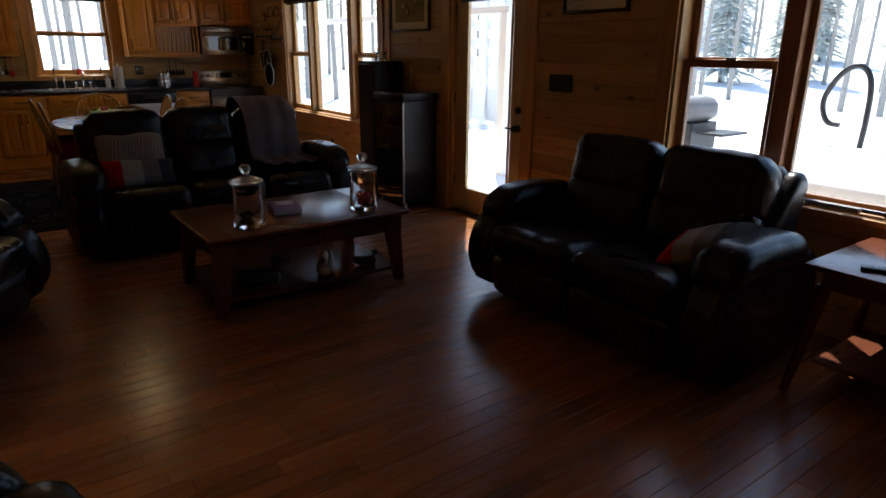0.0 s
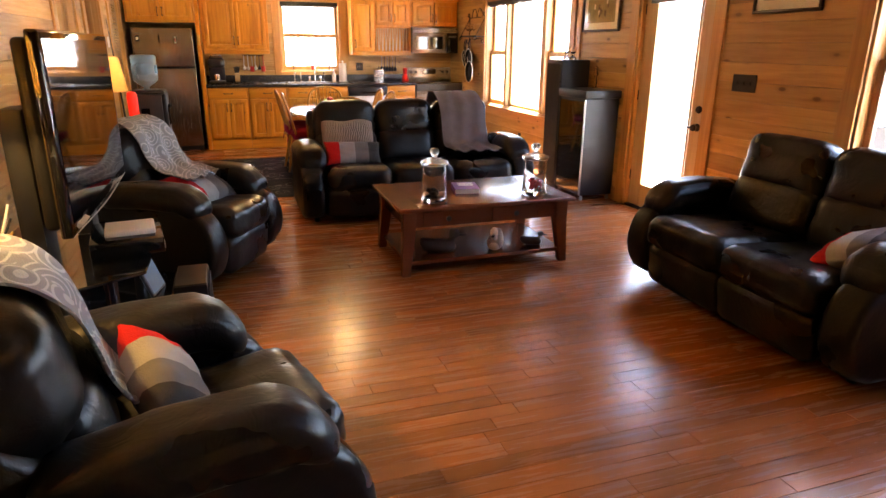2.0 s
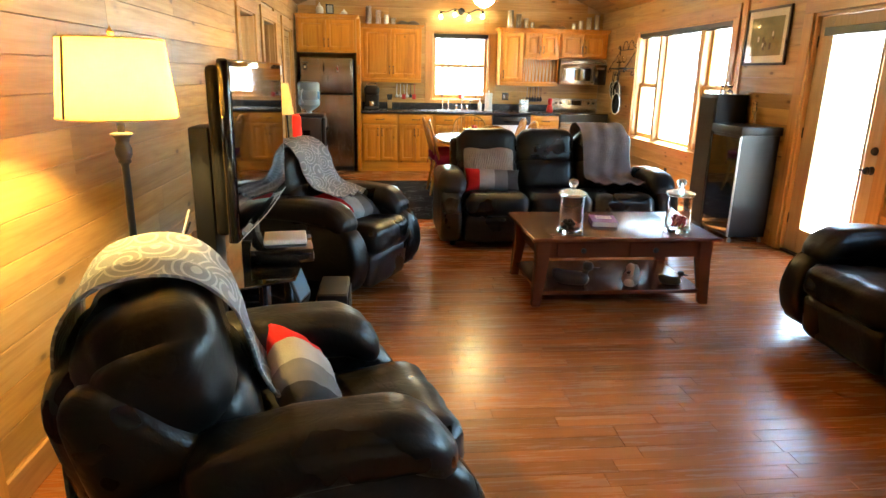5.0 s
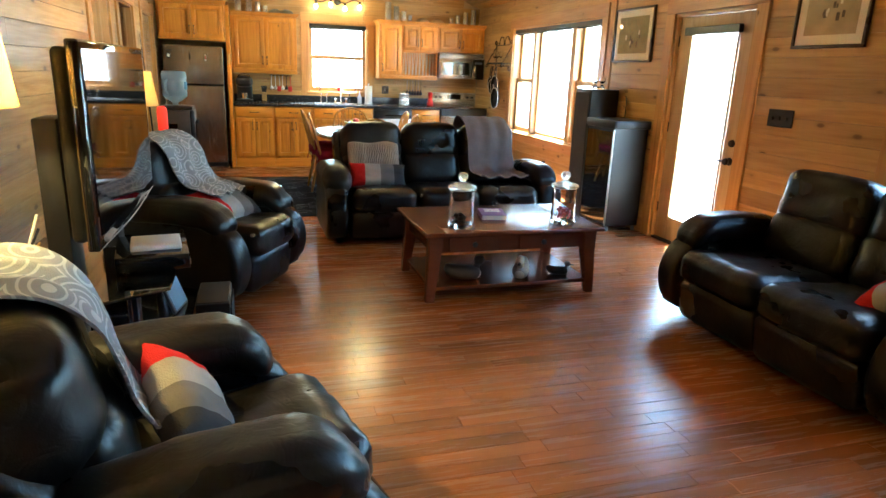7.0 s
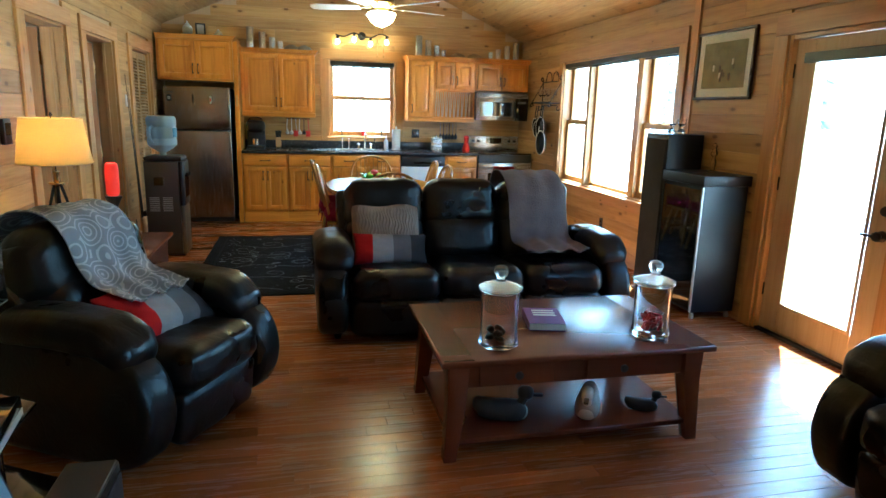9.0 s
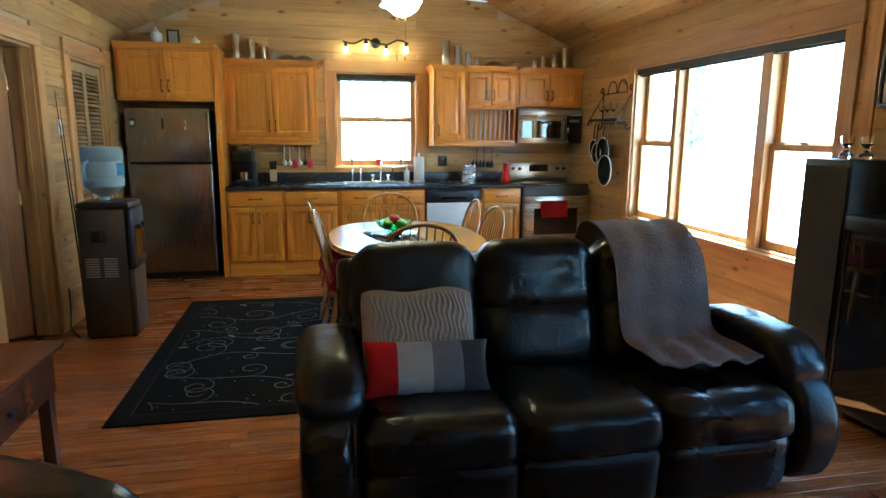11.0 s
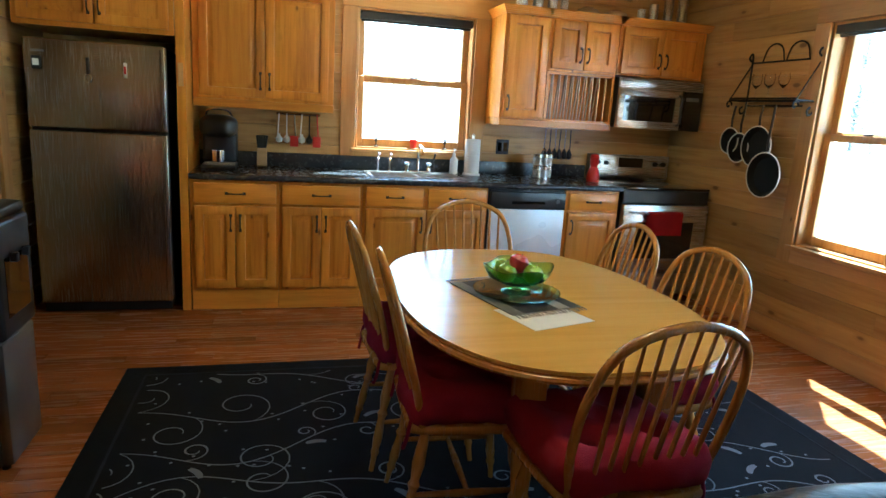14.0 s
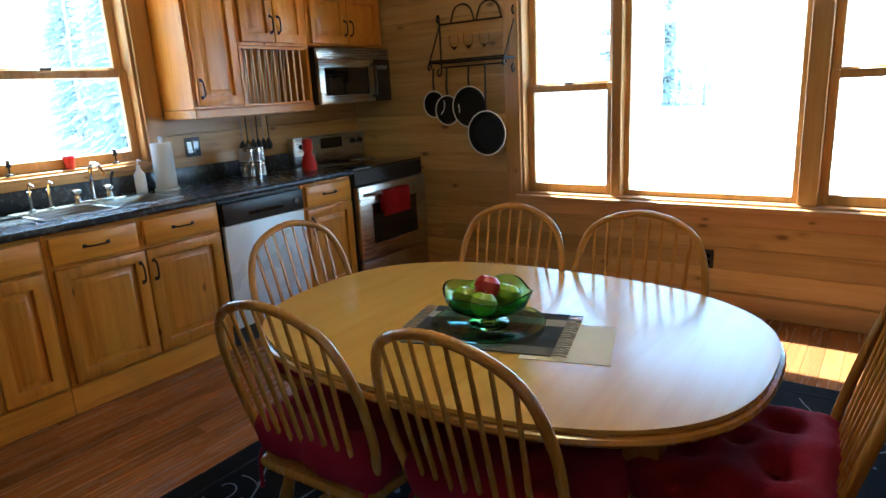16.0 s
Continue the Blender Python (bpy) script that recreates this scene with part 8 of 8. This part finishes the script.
# white slatted screen with square openings, and a stair rail below it
ps = thing("privacy_screen", Matrix.Translation((9.3, 10.85, -0.055)), "white wooden screen with square openings on the deck", "screen")
for k in range(6):
    part("upright", cube(-0.03, 0.03, -1.35 + 0.52 * k - 0.10, -1.35 + 0.52 * k + 0.10, 0, 2.95, 0.005, 1), WHITE_W, ps)
for k in range(5):
    part("board", cube(0.031, 0.055, -1.45, 1.35, 1.18 + 0.37 * k, 1.39 + 0.37 * k, 0.004, 1), WHITE_W, ps)
for k in range(22):
    part("baluster", cube(0.032, 0.055, -1.40 + 0.125 * k, -1.365 + 0.125 * k, 0.75, 1.178), WHITE_W, ps)
part("lower_board", cube(0.031, 0.055, -1.45, 1.35, 0.05, 0.748, 0.004, 1), WHITE_W, ps)
# white house beyond the yard
nh = thing("house", Matrix.Translation((54.0, 37.5, 0.4)), "distant two-storey white house with small dark windows", "house")
part("wall", cube(-4, 4, -5.2, 5.2, -2, 5.2), WHITE_W, nh)
part("roof", prism([(-5.6, 5.15), (5.6, 5.15), (0, 8.2)], 8.6, "x"), SNOW, nh, "snowy roof")
for z in (0.6, 3.0):
    for k in range(5):
        w = part("window", cube(-4.05, -4.005, -4.6 + 2.0 * k, -3.4 + 2.0 * k, z, z + 1.3), GLOSS, nh)
        part("frame", cube(-4.08, -4.051, -4.04 + 2.0 * k, -3.96 + 2.0 * k, z, z + 1.3), WHITE_W, w)
# shed and vehicle seen through the kitchen window
h = thing("garden_shed", Matrix.Translation((-1.5, 26.0, -0.55)), "small pale shed among the trees", "shed")
part("wall", cube(-2.0, 2.0, -1.5, 1.5, 0, 2.4), WHITE_W, h)
part("roof", moved(prism([(-2.2, 2.35), (2.2, 2.35), (0, 3.5)], 3.4, "y"), Matrix()), SNOW, h, "snowy gable roof")
part("door", cube(-0.5, 0.5, -1.53, -1.505, 0, 2.0), GREY_PL, h)


# woods: bare trunks with limbs and conifers of drooping sprays
def bare_tree(seed):
    rnd = random.Random(seed)
    t = thing("bare_tree", Matrix(), "slender leafless tree in the snow", "tree", "bare trees")
    h = rnd.uniform(9, 13)
    lean = rnd.uniform(-0.5, 0.5)
    part("trunk", tube([(0, 0, -0.3), (lean * 0.1, 0.05, h * 0.3), (lean * 0.4, -0.05, h * 0.65), (lean, 0, h)], [0.11, 0.085, 0.05, 0.01], 7), BARK, t)
    bm = B()
    for k in range(34):
        z = rnd.uniform(0.18, 0.95) * h
        a, l = rnd.random() * 6.28, rnd.uniform(0.6, 1.9) * (1.1 - z / h)
        x0 = lean * (z / h) ** 2
        p1 = Vector((x0 + l * 0.5 * math.cos(a), l * 0.5 * math.sin(a), z + l * 0.25))
        p2 = Vector((x0 + l * math.cos(a + 0.2), l * math.sin(a + 0.2), z + l * 0.75))
        join(bm, tube([(x0, 0, z), p1, p2], [0.022, 0.014, 0.004], 4))
        for j in range(3):
            b = a + rnd.uniform(-0.9, 0.9)
            q = p1.lerp(p2, rnd.random())
            join(bm, tube([q, q + Vector((0.5 * l * math.cos(b), 0.5 * l * math.sin(b), 0.3 * l))], [0.008, 0.003], 3))
    part("limbs", bm, BARK, t)
    return t


def conifer(seed):
    rnd = random.Random(seed)
    t = thing("conifer_tree", Matrix(), "conifer with drooping boughs, glare put into their pale colour", "tree", "conifers")
    h = rnd.uniform(7, 11)
    part("trunk", tube([(0, 0, -0.3), (0, 0, h * 0.5), (0, 0, h)], [0.14, 0.08, 0.01], 7), BARK, t)
    bm = B()
    z = 0.7
    while z < h - 0.2:
        r = 1.9 * (1 - z / h) ** 0.8 * rnd.uniform(0.75, 1.1) + 0.1
        for k in range(20):
            a = rnd.random() * 6.28
            l = r * rnd.uniform(0.65, 1.1)
            dx, dy = math.cos(a), math.sin(a)
            for j in range(5):
                f0 = 0.15 + 0.17 * j
                w = 0.10 * l * (1.1 - f0) + 0.04
                c0, c1 = Vector((dx * l * f0, dy * l * f0, z - 0.30 * l * f0 * f0)), Vector((dx * l * (f0 + 0.2), dy * l * (f0 + 0.2), z - 0.30 * l * (f0 + 0.2) ** 2 - rnd.uniform(0, 0.1)))
                s = Vector((-dy, dx, 0)) * w
                dn = Vector((0, 0, -0.6 * w))
                v = [bm.verts.new(p) for p in (c0, c0 + s + dn, c1, c0 - s + dn)]
                bm.faces.new((v[0], v[1], v[2])), bm.faces.new((v[0], v[2], v[3]))
        z += rnd.uniform(0.16, 0.26)
    part("boughs", bm, CONIFER, t, "", False)
    return t


rnd = random.Random(8)
kinds = [bare_tree(1), bare_tree(2), bare_tree(3), conifer(5), conifer(6)]
spots = []
for k in range(190):
    a = rnd.uniform(-0.75, 2.3)
    d = rnd.uniform(20, 52)
    if 0.50 < a < 0.72:
        d += 36
    spots.append((3.0 + d * math.cos(a), 5.0 + d * math.sin(a)))
for k, (x, y) in enumerate(spots):
    src = kinds[(0, 1, 2, 0, 1, 2, 3, 0, 1, 2, 0, 4)[k % 12] if k >= 5 else k]
    m = Matrix.Translation((x, y, ground_z(x, y))) @ pose(0, 0, 0, 0, 0, rnd.random() * 360)
    if k < 5:
        src.matrix_world = m
    else:
        copy_thing(src, m)

# ---------------------------------------------------------------- boards of the walls
_board_meshes = {}


def board_mesh(length, height, material):
    key = (round(length, 2), round(height, 3), material.name)
    if key not in _board_meshes:
        l, h, c = key[0] / 2 - 0.0006, key[1], 0.003
        prof = [(0.0, 0.0), (0.0, h), (BT - c, h), (BT, h - c), (BT, c), (BT - c, 0.0)]
        bm = B()
        a = [bm.verts.new((-l, -y, z)) for y, z in prof]
        b = [bm.verts.new((l, -y, z)) for y, z in prof]
        bm.faces.new(a), bm.faces.new(b[::-1])
        for k in range(6):
            bm.faces.new((a[k], b[k], b[(k + 1) % 6], a[(k + 1) % 6]))
        bmesh.ops.recalc_face_normals(bm, faces=bm.faces[:])
        me = bpy.data.meshes.new("board")
        bm.to_mesh(me)
        bm.free()
        me.materials.append(material)
        _board_meshes[key] = me
    return _board_meshes[key]


def lay_board(wall, axis, plane, inward, s0, s1, z, h):
    o = new("board", board_mesh(s1 - s0, h, PINE))
    o.parent = wall
    mid = (s0 + s1) / 2
    if axis == "x":
        o.matrix_basis = pose(mid, plane - inward * BT, z, 0, 0, 0 if inward < 0 else 180)
    else:
        o.matrix_basis = pose(plane - inward * BT, mid, z, 0, 0, 90 if inward > 0 else -90)


def board_wall(wall, axis, plane, inward, a0, a1, openings, seed, top=None):
    rnd = random.Random(seed)
    pitch = EAVE / 18
    rows = 18 if top is None else int(RIDGE / pitch) + 1
    for k in range(rows):
        z = k * pitch
        lo, hi = a0, a1
        if top is not None and z + pitch > EAVE:
            inset = max(0.0, (z + pitch * 0.85 - EAVE) / SLOPE)
            lo, hi = a0 + inset, a1 - inset
            if hi - lo < 0.3:
                continue
        free = [(lo, hi)]
        for s0, s1, z0, z1 in openings:
            if z + pitch > z0 - 0.06 and z < z1 + 0.06:
                free = [q for f0, f1 in free for q in ((f0, min(f1, s0 - 0.02)), (max(f0, s1 + 0.02), f1)) if q[1] - q[0] > 0.03]
        for f0, f1 in free:
            s = f0
            while f1 - s > 0.02:
                e = s + rnd.choice((0.9, 1.4, 1.9, 2.4, 3.0))
                e = f1 if f1 - e < 0.45 else e
                lay_board(wall, axis, plane, inward, s, e, z, pitch - 0.0013)
                s = e


board_wall(wall_west, "y", XL, 1, YS, YN, OPEN_W, 11)
board_wall(wall_east, "y", XR, -1, YS, YN, OPEN_E, 12)
board_wall(wall_north, "x", YN, -1, XL, XR, OPEN_N, 13, True)
board_wall(wall_south, "x", YS, 1, XL, XR, [], 14, True)

# ---------------------------------------------------------------- planks of the floor
_plank_meshes = {}
PW = 0.0835


def plank_box(bm, x0, x1, y0, y1):
    c, t = 0.0012, 0.0
    lo = [bm.verts.new(p) for p in ((x0, y0, -0.013), (x1, y0, -0.013), (x1, y1, -0.013), (x0, y1, -0.013))]
    md = [bm.verts.new(p) for p in ((x0, y0, t - c), (x1, y0, t - c), (x1, y1, t - c), (x0, y1, t - c))]
    hi = [bm.verts.new(p) for p in ((x0 + c, y0 + c, t), (x1 - c, y0 + c, t), (x1 - c, y1 - c, t), (x0 + c, y1 - c, t))]
    for a, b in ((lo, md), (md, hi)):
        for k in range(4):
            bm.faces.new((a[k], a[(k + 1) % 4], b[(k + 1) % 4], b[k]))
    bm.faces.new(hi)


rnd = random.Random(21)
rest, count, row = B(), 0, 0
y = YS - 0.05
while y < YN + 0.05:
    x = XL - 0.1 - rnd.random() * 0.5
    while x < XR + 0.02:
        l = rnd.choice((0.45, 0.6, 0.75, 0.9, 1.05, 1.2))
        x0, x1 = max(x, XL - 0.1), min(x + l, XR + 0.1)
        mid = (x0 + x1) / 2
        if count < 300 and 1.35 < y < 5.1 and -0.2 < mid < 3.9:
            key = round(x1 - x0, 2)
            if key not in _plank_meshes:
                bm = B()
                plank_box(bm, -key / 2 + 0.0003, key / 2 - 0.0003, 0.0003, PW - 0.0003)
                me = bpy.data.meshes.new("plank")
                bm.to_mesh(me)
                bm.free()
                me.materials.append(PLANK)
                _plank_meshes[key] = me
            o = new("plank", _plank_meshes[key])
            o.parent, o.location = floor, (mid, y, rnd.uniform(-0.0003, 0.0003))
            count += 1
        elif x1 - x0 > 0.02:
            plank_box(rest, x0 + 0.0003, x1 - 0.0003, y + 0.0003, y + PW - 0.0003)
        x += l
    y += PW
o = part("planking", rest, PLANK_FAR, floor, "reddish-brown hardwood planks", False)
o["kind"] = "stuff"
